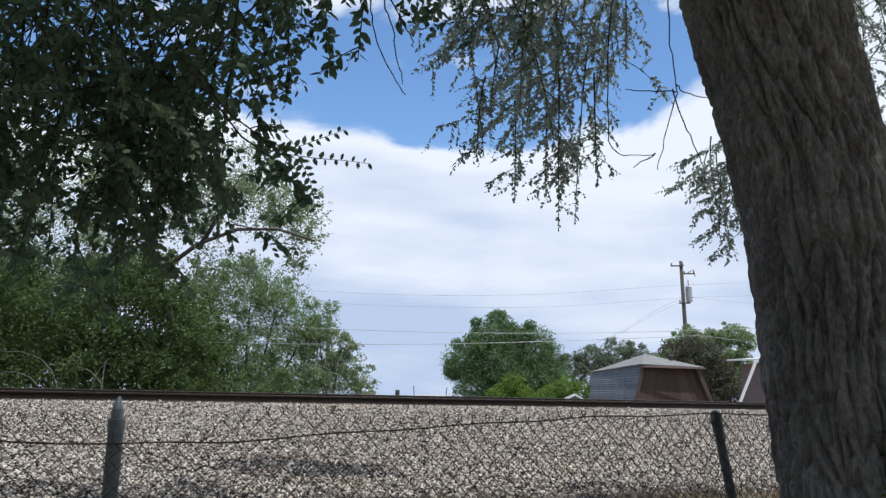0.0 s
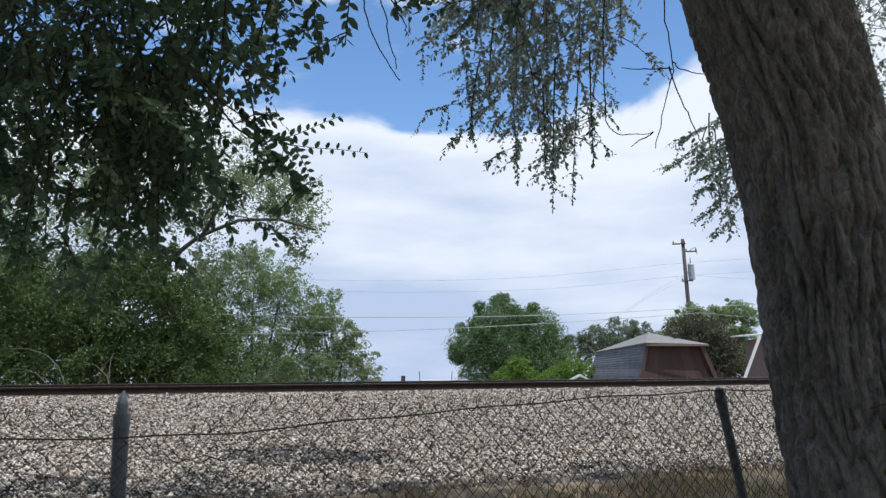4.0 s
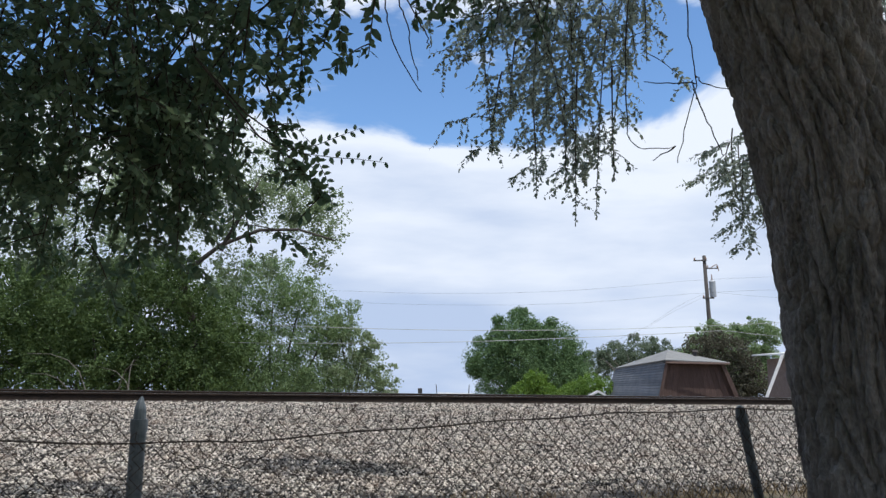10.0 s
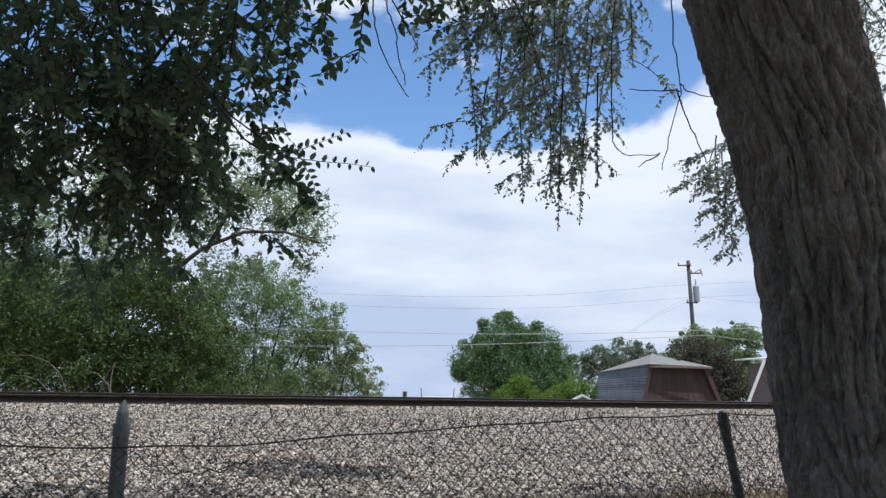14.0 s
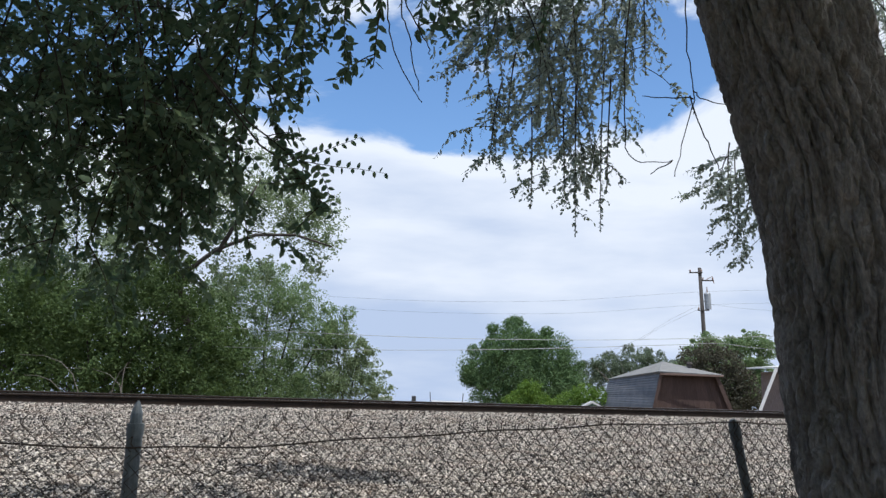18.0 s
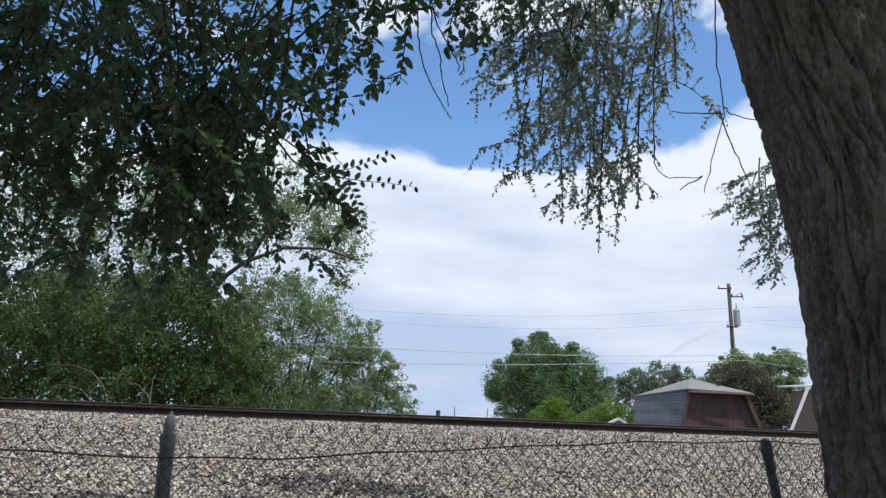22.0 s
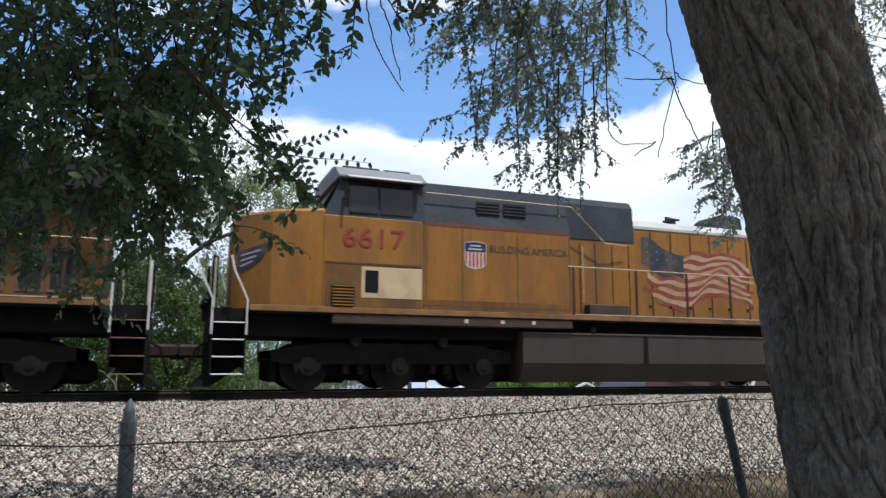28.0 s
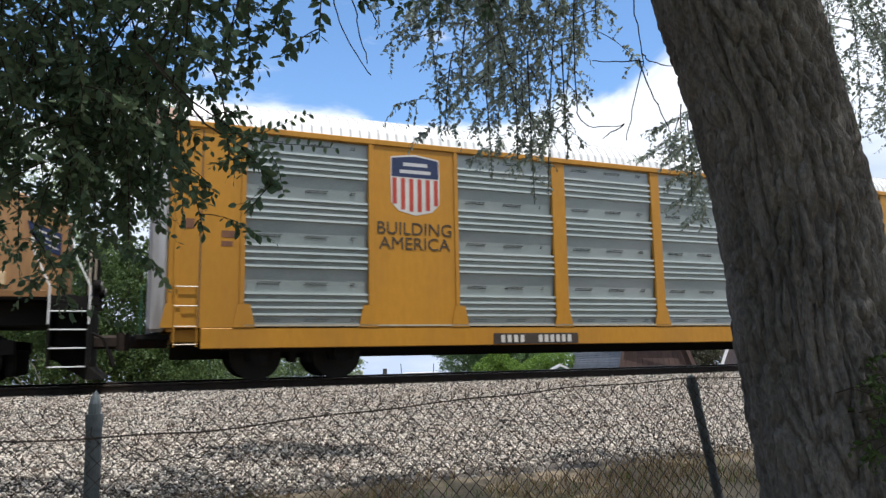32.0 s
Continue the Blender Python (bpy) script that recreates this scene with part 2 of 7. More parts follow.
# ---------------------------------------------------------------- mesh building
class Shape:
    """Collects vertices and faces for one mesh."""

    def __init__(self):
        self.v, self.f = [], []

    def add(self, verts, faces):
        k = len(self.v)
        self.v += [tuple(p) for p in verts]
        self.f += [tuple(i + k for i in q) for q in faces]
        return self

    def box(self, x0, x1, y0, y1, z0, z1, c=0.0):
        """A box with its long edges cut by c."""
        if c <= 0:
            return self.add([(x, y, z) for z in (z0, z1) for y in (y0, y1) for x in (x0, x1)],
                            [(0, 2, 3, 1), (4, 5, 7, 6), (0, 1, 5, 4), (2, 6, 7, 3), (0, 4, 6, 2), (1, 3, 7, 5)])
        ring = [(y0 + c, z0), (y1 - c, z0), (y1, z0 + c), (y1, z1 - c), (y1 - c, z1), (y0 + c, z1), (y0, z1 - c), (y0, z0 + c)]
        mid0 = [(x0 + c, q[0], q[1]) for q in ring]
        mid1 = [(x1 - c, q[0], q[1]) for q in ring]
        cy, cz = (y0 + y1) / 2, (z0 + z1) / 2
        sy, sz = 1 - 2 * c / max(y1 - y0, 1e-6), 1 - 2 * c / max(z1 - z0, 1e-6)
        end0 = [(x0, cy + (q[0] - cy) * sy, cz + (q[1] - cz) * sz) for q in ring]
        end1 = [(x1, cy + (q[0] - cy) * sy, cz + (q[1] - cz) * sz) for q in ring]
        vs = end0 + mid0 + mid1 + end1
        fs = [tuple(range(7, -1, -1)), tuple(range(24, 32))]
        for k in (0, 8, 16):
            fs += [(k + i, k + (i + 1) % 8, k + 8 + (i + 1) % 8, k + 8 + i) for i in range(8)]
        return self.add(vs, fs)

    def prism(self, ring, axis, a0, a1, ring2=None):
        """A closed outline pushed along an axis ('x': ring is y,z; 'y': x,z; 'z': x,y); ring2: another outline at the far end."""
        ring2 = ring2 or ring
        put = {"x": lambda p, a: (a, p[0], p[1]), "y": lambda p, a: (p[0], a, p[1]), "z": lambda p, a: (p[0], p[1], a)}[axis]
        n = len(ring)
        vs = [put(p, a0) for p in ring] + [put(p, a1) for p in ring2]
        fs = [tuple(range(n - 1, -1, -1)), tuple(range(n, 2 * n))] + [(i, (i + 1) % n, n + (i + 1) % n, n + i) for i in range(n)]
        return self.add(vs, fs)

    def tube(self, pts, radii, sides=6, cap=True):
        pts = [Vector(p) for p in pts]
        if isinstance(radii, (int, float)):
            radii = [radii] * len(pts)
        vs, fs, prev = [], [], None
        for i, p in enumerate(pts):
            way = (pts[min(i + 1, len(pts) - 1)] - pts[max(i - 1, 0)])
            way = way.normalized() if way.length > 1e-9 else Vector((0, 0, 1))
            side = prev - way * prev.dot(way) if prev is not None else way.orthogonal()
            side = side.normalized() if side.length > 1e-6 else way.orthogonal().normalized()
            prev = side
            up = way.cross(side)
            vs += [p + radii[i] * (side * math.cos(2 * math.pi * k / sides) + up * math.sin(2 * math.pi * k / sides)) for k in range(sides)]
        for i in range(len(pts) - 1):
            a = i * sides
            fs += [(a + k, a + (k + 1) % sides, a + sides + (k + 1) % sides, a + sides + k) for k in range(sides)]
        if cap:
            fs += [tuple(range(sides - 1, -1, -1)), tuple(range((len(pts) - 1) * sides, len(pts) * sides))]
        return self.add(vs, fs)

    def cyl(self, x, y, z0, z1, r, sides=16, axis="z", r2=None):
        r2 = r if r2 is None else r2
        ring = lambda q: [(x + q * math.cos(2 * math.pi * k / sides), y + q * math.sin(2 * math.pi * k / sides)) for k in range(sides)]
        return self.prism(ring(r), axis, z0, z1, ring(r2))

    def mesh(self, name, mats, smooth=False):
        me = bpy.data.meshes.new(name)
        me.from_pydata(self.v, [], self.f)
        for q in (mats if isinstance(mats, (list, tuple)) else [mats]):
            me.materials.append(q)
        if smooth:
            me.polygons.foreach_set("use_smooth", [True] * len(me.polygons))
        me.update()
        return me


def part(name, shape, material, parent, label="", smooth=False, at=None):
    me = shape if isinstance(shape, bpy.types.Mesh) else shape.mesh(name, material, smooth)
    ob = new(name, me)
    ob.parent = parent
    if at is not None:
        ob.matrix_basis = at
    if label:
        ob["label"] = label
    return ob


def thing(name, label, category, m=None, group="", kind=""):
    ob = new(name)
    ob.empty_display_size = 0.3
    if m is not None:
        ob.matrix_basis = m
    return tagged(ob, label, category, group, kind)


def solid(name, shape, material, label="", category="", kind="", m=None, smooth=False, group=""):
    ob = new(name, shape.mesh(name, material, smooth))
    if m is not None:
        ob.matrix_basis = m
    return tagged(ob, label, category, group, kind)


def array_mesh(name, verts, faces, material, smooth=False):
    """A mesh from numpy arrays: verts n x 3, faces m x 3."""
    me = bpy.data.meshes.new(name)
    me.vertices.add(len(verts))
    me.vertices.foreach_set("co", np.asarray(verts, np.float32).ravel())
    k = faces.shape[1]
    me.loops.add(faces.size)
    me.loops.foreach_set("vertex_index", np.asarray(faces, np.int32).ravel())
    me.polygons.add(len(faces))
    me.polygons.foreach_set("loop_start", np.arange(0, faces.size, k, dtype=np.int32))
    me.update(calc_edges=True)
    me.validate()
    me.materials.append(material)
    if smooth:
        me.polygons.foreach_set("use_smooth", np.ones(len(faces), dtype=bool))
    return me


def leaf_mesh(name, base, way, normal, length, width, material):
    """Pointed leaves, folded a little along the rib: arrays of places, directions, faces' normals and sizes."""
    way = way / np.linalg.norm(way, axis=1, keepdims=True)
    side = np.cross(way, normal)
    side /= np.linalg.norm(side, axis=1, keepdims=True) + 1e-9
    nor = np.cross(side, way)
    L, W = length[:, None], width[:, None]
    v = np.stack([base, base + way * L * 0.26 + side * W * 0.45 + nor * W * 0.10, base + way * L * 0.66 + side * W * 0.42 + nor * W * 0.08, base + way * L,
                  base + way * L * 0.66 - side * W * 0.42 + nor * W * 0.08, base + way * L * 0.26 - side * W * 0.45 + nor * W * 0.10, base + way * L * 0.5 - nor * W * 0.05], axis=1)
    k = np.arange(len(base))[:, None, None] * 7
    f = (k + np.array([[0, 6, 1], [1, 6, 2], [2, 6, 3], [3, 6, 4], [4, 6, 5], [5, 6, 0]])[None]).reshape(-1, 3)
    return array_mesh(name, v.reshape(-1, 3), f, material)


def clump_mesh(name, places, size, rng, material):
    """Loose leaves as single bent quads at the given places."""
    n = len(places)
    a = rng.normal(size=(n, 3))
    a /= np.linalg.norm(a, axis=1, keepdims=True)
    b = np.cross(a, rng.normal(size=(n, 3)))
    b /= np.linalg.norm(b, axis=1, keepdims=True) + 1e-9
    s = (size * rng.uniform(0.6, 1.4, n))[:, None]
    v = np.stack([places - a * s, places + b * s * 0.55, places + a * s, places - b * s * 0.55], axis=1).reshape(-1, 3)
    f = (np.arange(n)[:, None] * 4 + np.array([[0, 1, 2, 3]]))
    return array_mesh(name, v, f, material)


def words(name, text, size, material, parent, m, label="", thick=0.004, width=0.0):
    """Letters of the built-in font as a mesh part."""
    cu = bpy.data.curves.new(name, "FONT")
    cu.body, cu.size, cu.extrude, cu.align_x, cu.align_y = text, size, thick, "CENTER", "CENTER"
    tmp = bpy.data.objects.new("tmp_text", cu)
    scene.collection.objects.link(tmp)
    bpy.context.view_layer.update()
    me = bpy.data.meshes.new_from_object(tmp.evaluated_get(bpy.context.evaluated_depsgraph_get()))
    bpy.data.objects.remove(tmp)
    bpy.data.curves.remove(cu)
    if width:
        xs = [p.co.x for p in me.vertices]
        me.transform(Matrix.Diagonal((width / (max(xs) - min(xs)), 1, 1, 1)))
    me.materials.clear()
    me.materials.append(material)
    me.name = name
    return part(name, me, material, parent, label, at=m)


# ---------------------------------------------------------------- ground and railway
def ground_height(v):
    return float(np.interp(v, [-50, 4.5, 6.8, 19.5, 27, 140, 700, 4500], [0.0, 0.0, 0.12, 0.12, -1.5, -5.0, -42.0, -190.0]))


def make_ground():
    us = sorted({-2500, -800, -300, -120, -60, -40, *range(-30, 41, 2), 50, 70, 120, 300, 800, 2500})
    vs = sorted({-2500, -600, -150, -60, -30, -15, -8, -4, *[k * 0.5 for k in range(-4, 16)], *range(8, 30), 34, 40, 50, 65, 90, 140, 250, 400, 700, 1500, 4500})
    sh = Shape()
    for v in vs:
        for u in us:
            bumpy = 0.03 * noise.noise((u * 0.7, v * 0.9, 3)) if abs(u) < 45 and -10 < v < 30 else 0
            sh.v.append(tuple(tw(u, v, ground_height(v) + bumpy)))
    n = len(us)
    sh.f = [(j * n + i, j * n + i + 1, (j + 1) * n + i + 1, (j + 1) * n + i) for j in range(len(vs) - 1) for i in range(n - 1)]
    solid("ground", sh, M_EARTH, "dry bare earth with sparse grass beside the railway", "ground", "structure", smooth=True)


BED = [(6.45, 0.05), (6.75, 0.14), (9.5, 0.27), (12.4, 0.47), (14.1, 0.615), (14.6, 0.645), (18.2, 0.645), (18.8, 0.6), (21.5, 0.0), (21.5, -0.9), (6.45, -0.3)]


def bed_height(v):
    return np.interp(v, [p[0] for p in BED[:8]], [p[1] for p in BED[:8]])


def make_railway():
    bed = Shape().prism([(TRACK_V - 0 + (v - TRACK_V), z) for v, z in BED], "x", -420, 420)
    solid("ballast_bed", bed, M_BED, "raised bank of grey and tan crushed stone ballast", "ballast", "structure", pose(0, 0, 0, 0, 0, TRACK_TURN))
    rng = np.random.default_rng(5)
    # loose stones on the near slope
    n = 165000
    v = 6.35 + 9.15 * rng.random(n) ** 0.92
    u = rng.uniform(-0.27, 1.1, n) * v + rng.uniform(-0.5, 0.5, n)
    size = rng.uniform(0.0085, 0.018, n) * rng.choice([1, 1, 1, 1.4], n)
    edge = (rng.random(n) > (v - 6.3) / 0.8 + 0.5 * np.sin(u * 1.7) * np.sin(u * 0.6 + 1))
    u, v, size = u[~edge], v[~edge], size[~edge]
    n = len(u)
    dirs = np.array([[1, 0, 0], [-0.5, 0.87, 0], [-0.5, -0.87, 0], [0, 0, 1], [0, 0, -1]], float)
    corners = dirs[None] * (size[:, None, None] * rng.uniform(0.6, 1.5, (n, 5, 1))) + rng.normal(size=(n, 5, 3)) * size[:, None, None] * 0.3
    corners *= rng.uniform(0.35, 1.5, (n, 1, 3))
    q = rng.normal(size=(n, 4))
    q /= np.linalg.norm(q, axis=1, keepdims=True)
    w, x, y, z = q.T
    rot = np.stack([np.stack([1 - 2 * (y * y + z * z), 2 * (x * y - z * w), 2 * (x * z + y * w)], 1),
                    np.stack([2 * (x * y + z * w), 1 - 2 * (x * x + z * z), 2 * (y * z - x * w)], 1),
                    np.stack([2 * (x * z - y * w), 2 * (y * z + x * w), 1 - 2 * (x * x + y * y)], 1)], 1)
    corners = np.einsum("nij,nkj->nki", rot, corners)
    corners[:, :, 2] *= 0.8
    at = np.stack([DX * u - DY * v, DY * u + DX * v, bed_height(v) + size * rng.uniform(-0.25, 0.85, n)], 1)
    faces = np.array([[0, 1, 3], [1, 2, 3], [2, 0, 3], [1, 0, 4], [2, 1, 4], [0, 2, 4]])
    me = array_mesh("ballast_stones", (corners + at[:, None]).reshape(-1, 3), (np.arange(n)[:, None, None] * 5 + faces).reshape(-1, 3), M_STONE)
    tagged(new("ballast_stones", me), "loose angular grey, white and tan ballast stones", "gravel", "", "stuff")
    # rails and ties
    track = thing("railway_track", "single railway track with rusty rails on dark timber ties", "railway track", track_pose(0, TRACK_V, 0), kind="structure")
    prof = [(-0.07, 0), (0.07, 0), (0.07, 0.012), (0.012, 0.03), (0.009, 0.125), (0.034, 0.137), (0.034, 0.160), (0.028, 0.170), (-0.028, 0.170), (-0.034, 0.160), (-0.034, 0.137), (-0.009, 0.125), (-0.012, 0.03), (-0.07, 0.012)]
    for y in (-0.755, 0.755):
        rail = part("rail", Shape().prism([(y + a, RAIL_TOP - 0.172 + b) for a, b in prof], "x", -420, 420), M_STEEL_RUST, track, "rust-brown steel rail")
        part("rail_head", Shape().box(-420, 420, y - 0.024, y + 0.024, RAIL_TOP - 0.004, RAIL_TOP), M_RAILHEAD, rail, "polished running surface")
    tie = Shape().box(-0.115, 0.115, -1.3, 1.3, 0.50, 0.651, 0.01).mesh("tie", M_TIE)
    for k in range(-70, 110):
        part("tie", tie, M_TIE, track, at=pose(k * 0.5 + random.uniform(-0.02, 0.02), random.uniform(-0.03, 0.03), random.uniform(-0.004, 0.004), 0, 0, random.uniform(-1, 1)))
    plate = Shape().box(-0.09, 0.09, -0.15, 0.15, 0.6515, 0.662, 0.003).mesh("tie_plate", M_STEEL_RUST)
    for k in range(-16, 44):
        for y in (-0.755, 0.755):
            part("tie_plate", plate, M_STEEL_RUST, track, at=pose(k * 0.5, y, -0.006))


def make_grass():
    rng = np.random.default_rng(8)
    for name, n, v0, v1, mat, label, size in (("dry_grass", 15000, 3.2, 6.75, M_GRASS, "dry straw-coloured grass at the foot of the ballast", 0.16),
                                               ("green_grass", 3500, 2.6, 6.3, M_GRASS_GREEN, "thin green grass along the fence", 0.13)):
        v = rng.uniform(v0, v1, n)
        u = rng.uniform(-0.5, 1.45, n) * v + rng.uniform(-0.5, 0.5, n)
        keep = np.array([noise.noise((a * 0.9, b * 1.3, 7 if name[0] == "d" else 19)) for a, b in zip(u, v)]) > -0.12
        u, v = u[keep], v[keep]
        n = len(u)
        base = np.stack([DX * u - DY * v, DY * u + DX * v, np.array([ground_height(q) for q in v]) - 0.01], 1)
        lean = rng.normal(size=(n, 3)) * 0.45
        lean[:, 2] = 1
        lean /= np.linalg.norm(lean, axis=1, keepdims=True)
        L = rng.uniform(0.4, 1.3, n) * size
        side = np.cross(lean, rng.normal(size=(n, 3)))
        side /= np.linalg.norm(side, axis=1, keepdims=True)
        bend = rng.normal(size=(n, 3)) * 0.3 * L[:, None]
        bend[:, 2] = -0.1 * L
        w = 0.004
        vv = np.stack([base - side * w, base + side * w, base + lean * L[:, None] * 0.6 + side * w * 0.7, base + lean * L[:, None] + bend, base + lean * L[:, None] * 0.6 - side * w * 0.7], 1)
        k = np.arange(n)[:, None, None] * 5
        f = (k + np.array([[0, 1, 2], [0, 2, 4], [4, 2, 3]])[None]).reshape(-1, 3)
        tagged(new(name, array_mesh(name, vv.reshape(-1, 3), f, mat)), label, "grass", "", "stuff")


# ---------------------------------------------------------------- fence
def make_fence():
    """Chain-link fence; x along the fence, the left post at 0, the right one at 3.05."""
    turn = math.degrees(math.atan2(4.07 - 2.94, 1.486 + 1.305))
    fence = thing("chain_link_fence", "rusty chain-link fence with galvanised posts and a sagging top wire", "fence", pose(-1.305, 2.94, 0, 0, 0, turn))
    for x, lean, side in ((-3.05, 1.0, 0.5), (0.0, 0.6, 0.0), (3.05, 15.0, 3.0), (6.1, 2.0, 1.0)):
        m = pose(x, 0, 1.21) @ pose(0, 0, 0, side, -lean, 0) @ pose(0, 0, -1.21)
        r = 0.030 if x < 2 else 0.026
        post = part("post", Shape().cyl(0, 0, -0.15, 1.13, r, 18), M_GALV, fence, smooth=False, at=m)
        if x < 2:
            cap = Shape().tube([(0, 0, 1.085), (0, 0, 1.135)], r + 0.003, 16)
            cap.tube([(0, 0, 1.135), (0, 0, 1.175), (0, 0, 1.20), (0.002, 0, 1.218), (0.003, 0, 1.226)], [0.025, 0.023, 0.016, 0.008, 0.003], 12)
        else:
            cap = Shape().tube([(0, 0, 1.08), (0, 0, 1.15)], r + 0.005, 16)
            cap.tube([(0, 0, 1.15), (0.0, 0, 1.185), (0, 0, 1.20)], [0.029, 0.026, 0.012], 12)
        part("post_cap", cap, M_GALV, post, "dark weathered pointed cap" if x < 2 else "worn post cap")
        for z in (0.35, 0.75):
            part("tie_wire", Shape().tube([((r + 0.003) * math.cos(a), (r + 0.003) * math.sin(a), z + 0.006 * math.sin(a * 2)) for a in [k * math.pi / 5 for k in range(11)]], 0.0017, 4), M_WIRE, post)
    # the top wire hangs low at the left post and climbs to the right one
    def top_wire(x):
        return float(np.interp(x, [-3.05, -1.6, -0.1, 0.0, 0.4, 1.2, 2.2, 3.05, 6.2], [1.13, 1.085, 1.045, 1.042, 1.045, 1.10, 1.16, 1.185, 1.17])) + 0.004 * math.sin(x * 9)
    part("top_wire", Shape().tube([(x, -0.034, top_wire(x)) for x in [k * 0.1 - 3.1 for k in range(94)]], 0.0036, 5), M_WIRE, fence, "sagging rusty tension wire")
    # woven fabric, panel by panel
    step, rise = 0.036, 0.037
    for x0, x1 in ((-3.05, 0.0), (0.0, 3.05), (3.05, 6.1)):
        sh = Shape()
        n = int((x1 - x0) / (step / 1.0))
        for i in range(n + 1):
            x = x0 + i * step
            pts, z, k = [], 0.02, 0
            top = 1.165 + 0.02 * noise.noise((x * 2.1, 0, 4)) - 0.14 * math.exp(-((x - 0.16) / 0.22) ** 2)
            while z < top:
                wave = 0.012 * noise.noise((x * 1.3, z * 2.2, 1)) * (1 + z)
                pts.append((x + (step / 2 if (k + i) % 2 else -step / 2) * 0.98 + wave, -0.03 + 0.004 * (1 if (k + i) % 2 else -1) + 0.05 * noise.noise((x * 0.8, z * 1.5, 9)) * math.sin(math.pi * (x - x0) / (x1 - x0)), z + 0.01 * noise.noise((x * 3, z * 2, 5))))
                z += rise
                k += 1
            pts.append((pts[-1][0] * 0.5 + x * 0.5, pts[-1][1], pts[-1][2] + 0.03))
            sh.tube(pts, 0.0024, 4, cap=False)
        part("wire_mesh", sh, M_WIRE, fence, "woven rusty wire diamonds")
    # a coil of loose wire by the left post
    part("loose_wire", Shape().tube([(0.05 + 0.5 * k / 20, -0.05 - 0.02 * math.sin(k), 1.03 - 0.09 * math.sin(math.pi * k / 20) ** 0.7 + 0.012 * math.sin(k * 1.7)) for k in range(21)], 0.0024, 4), M_WIRE, fence)
    part("loose_wire", Shape().tube([(0.04 + 0.42 * k / 20, -0.06, 1.10 - 0.15 * math.sin(math.pi * min(k / 14, 1) * 0.6) + 0.01 * math.sin(k * 1.1)) for k in range(21)], 0.002, 4), M_WIRE, fence)


# ---------------------------------------------------------------- the elm beside the fence
ELM = Vector((1.93, 3.27, 0.0))
SWAY = []                                # boughs that swing in the wind


def trunk_line(z):
    """Centre x, y and radius of the elm's trunk at a height."""
    x = np.interp(z, [-0.2, 0.0, 0.66, 0.86, 1.13, 1.4, 1.67, 1.95, 2.3, 2.6, 2.9, 3.2, 4.2, 5.4], [2.05, 2.02, 1.915, 1.89, 1.86, 1.83, 1.812, 1.788, 1.732, 1.675, 1.610, 1.545, 1.28, 0.94])
    r = np.interp(z, [-0.2, 0.0, 0.25, 0.7, 1.4, 1.95, 2.3, 2.6, 3.2, 4.2, 5.4], [0.55, 0.46, 0.39, 0.350, 0.348, 0.348, 0.346, 0.350, 0.368, 0.31, 0.2])
    y = np.interp(z, [0, 3.2, 5.4], [3.30, 3.30, 3.45])
    return float(x), float(y), float(r)


def make_trunk(tree):
    rings, sides = 430, 260
    z0, z1 = -0.2, 5.4
    verts = np.empty((rings, sides, 3))
    for i in range(rings):
        z = z0 + (z1 - z0) * (i / (rings - 1)) ** 1.15
        cx, cy, r = trunk_line(z)
        for k in range(sides):
            a = 2 * math.pi * k / sides
            ca, sa = math.cos(a), math.sin(a)
            # long plates between slanting furrows, broken across here and there
            wa = 0.45 * noise.noise((ca * 1.5, sa * 1.5, z * 1.9))
            wb = 0.28 * noise.noise((ca * 5.0, sa * 5.0, z * 5.5))
            p = (ca * 7.4 + wa + wb, sa * 7.4 - wa + wb, z * 3.3 + 0.5 * wa)
            furrow = abs(noise.noise(p))
            furrow2 = abs(noise.noise((p[0] * 1.9 + 9, p[1] * 1.9, p[2] * 2.2)))
            cross = abs(noise.noise((ca * 6.0, sa * 6.0, z * 11 + 4)))
            crack = noise.noise((ca * 20, sa * 20, z * 13))
            grit = noise.noise((ca * 40, sa * 40, z * 26))
            lump = noise.noise((ca * 0.9, sa * 0.9, z * 0.8))
            rr = r * (1 + 0.03 * lump) + 0.046 * min(furrow * 4.0, 1) ** 0.7 + 0.013 * min(furrow2 * 4.4, 1) + 0.008 * min(cross * 5, 1) + 0.009 * crack + 0.005 * grit - 0.058
            verts[i, k] = (cx + rr * ca - ELM.x, cy + rr * sa - ELM.y, z)
    idx = np.arange(rings * sides).reshape(rings, sides)
    f = np.stack([idx[:-1], np.roll(idx, -1, 1)[:-1], np.roll(idx, -1, 1)[1:], idx[1:]], -1).reshape(-1, 4)
    part("trunk", array_mesh("trunk", verts.reshape(-1, 3), f, M_BARK, True), M_BARK, tree, "deeply furrowed grey-brown bark")


def bezier(p0, p1, p2, n):
    p0, p1, p2 = Vector(p0), Vector(p1), Vector(p2)
    return [p0.lerp(p1, k / n).lerp(p1.lerp(p2, k / n), k / n) for k in range(n + 1)]


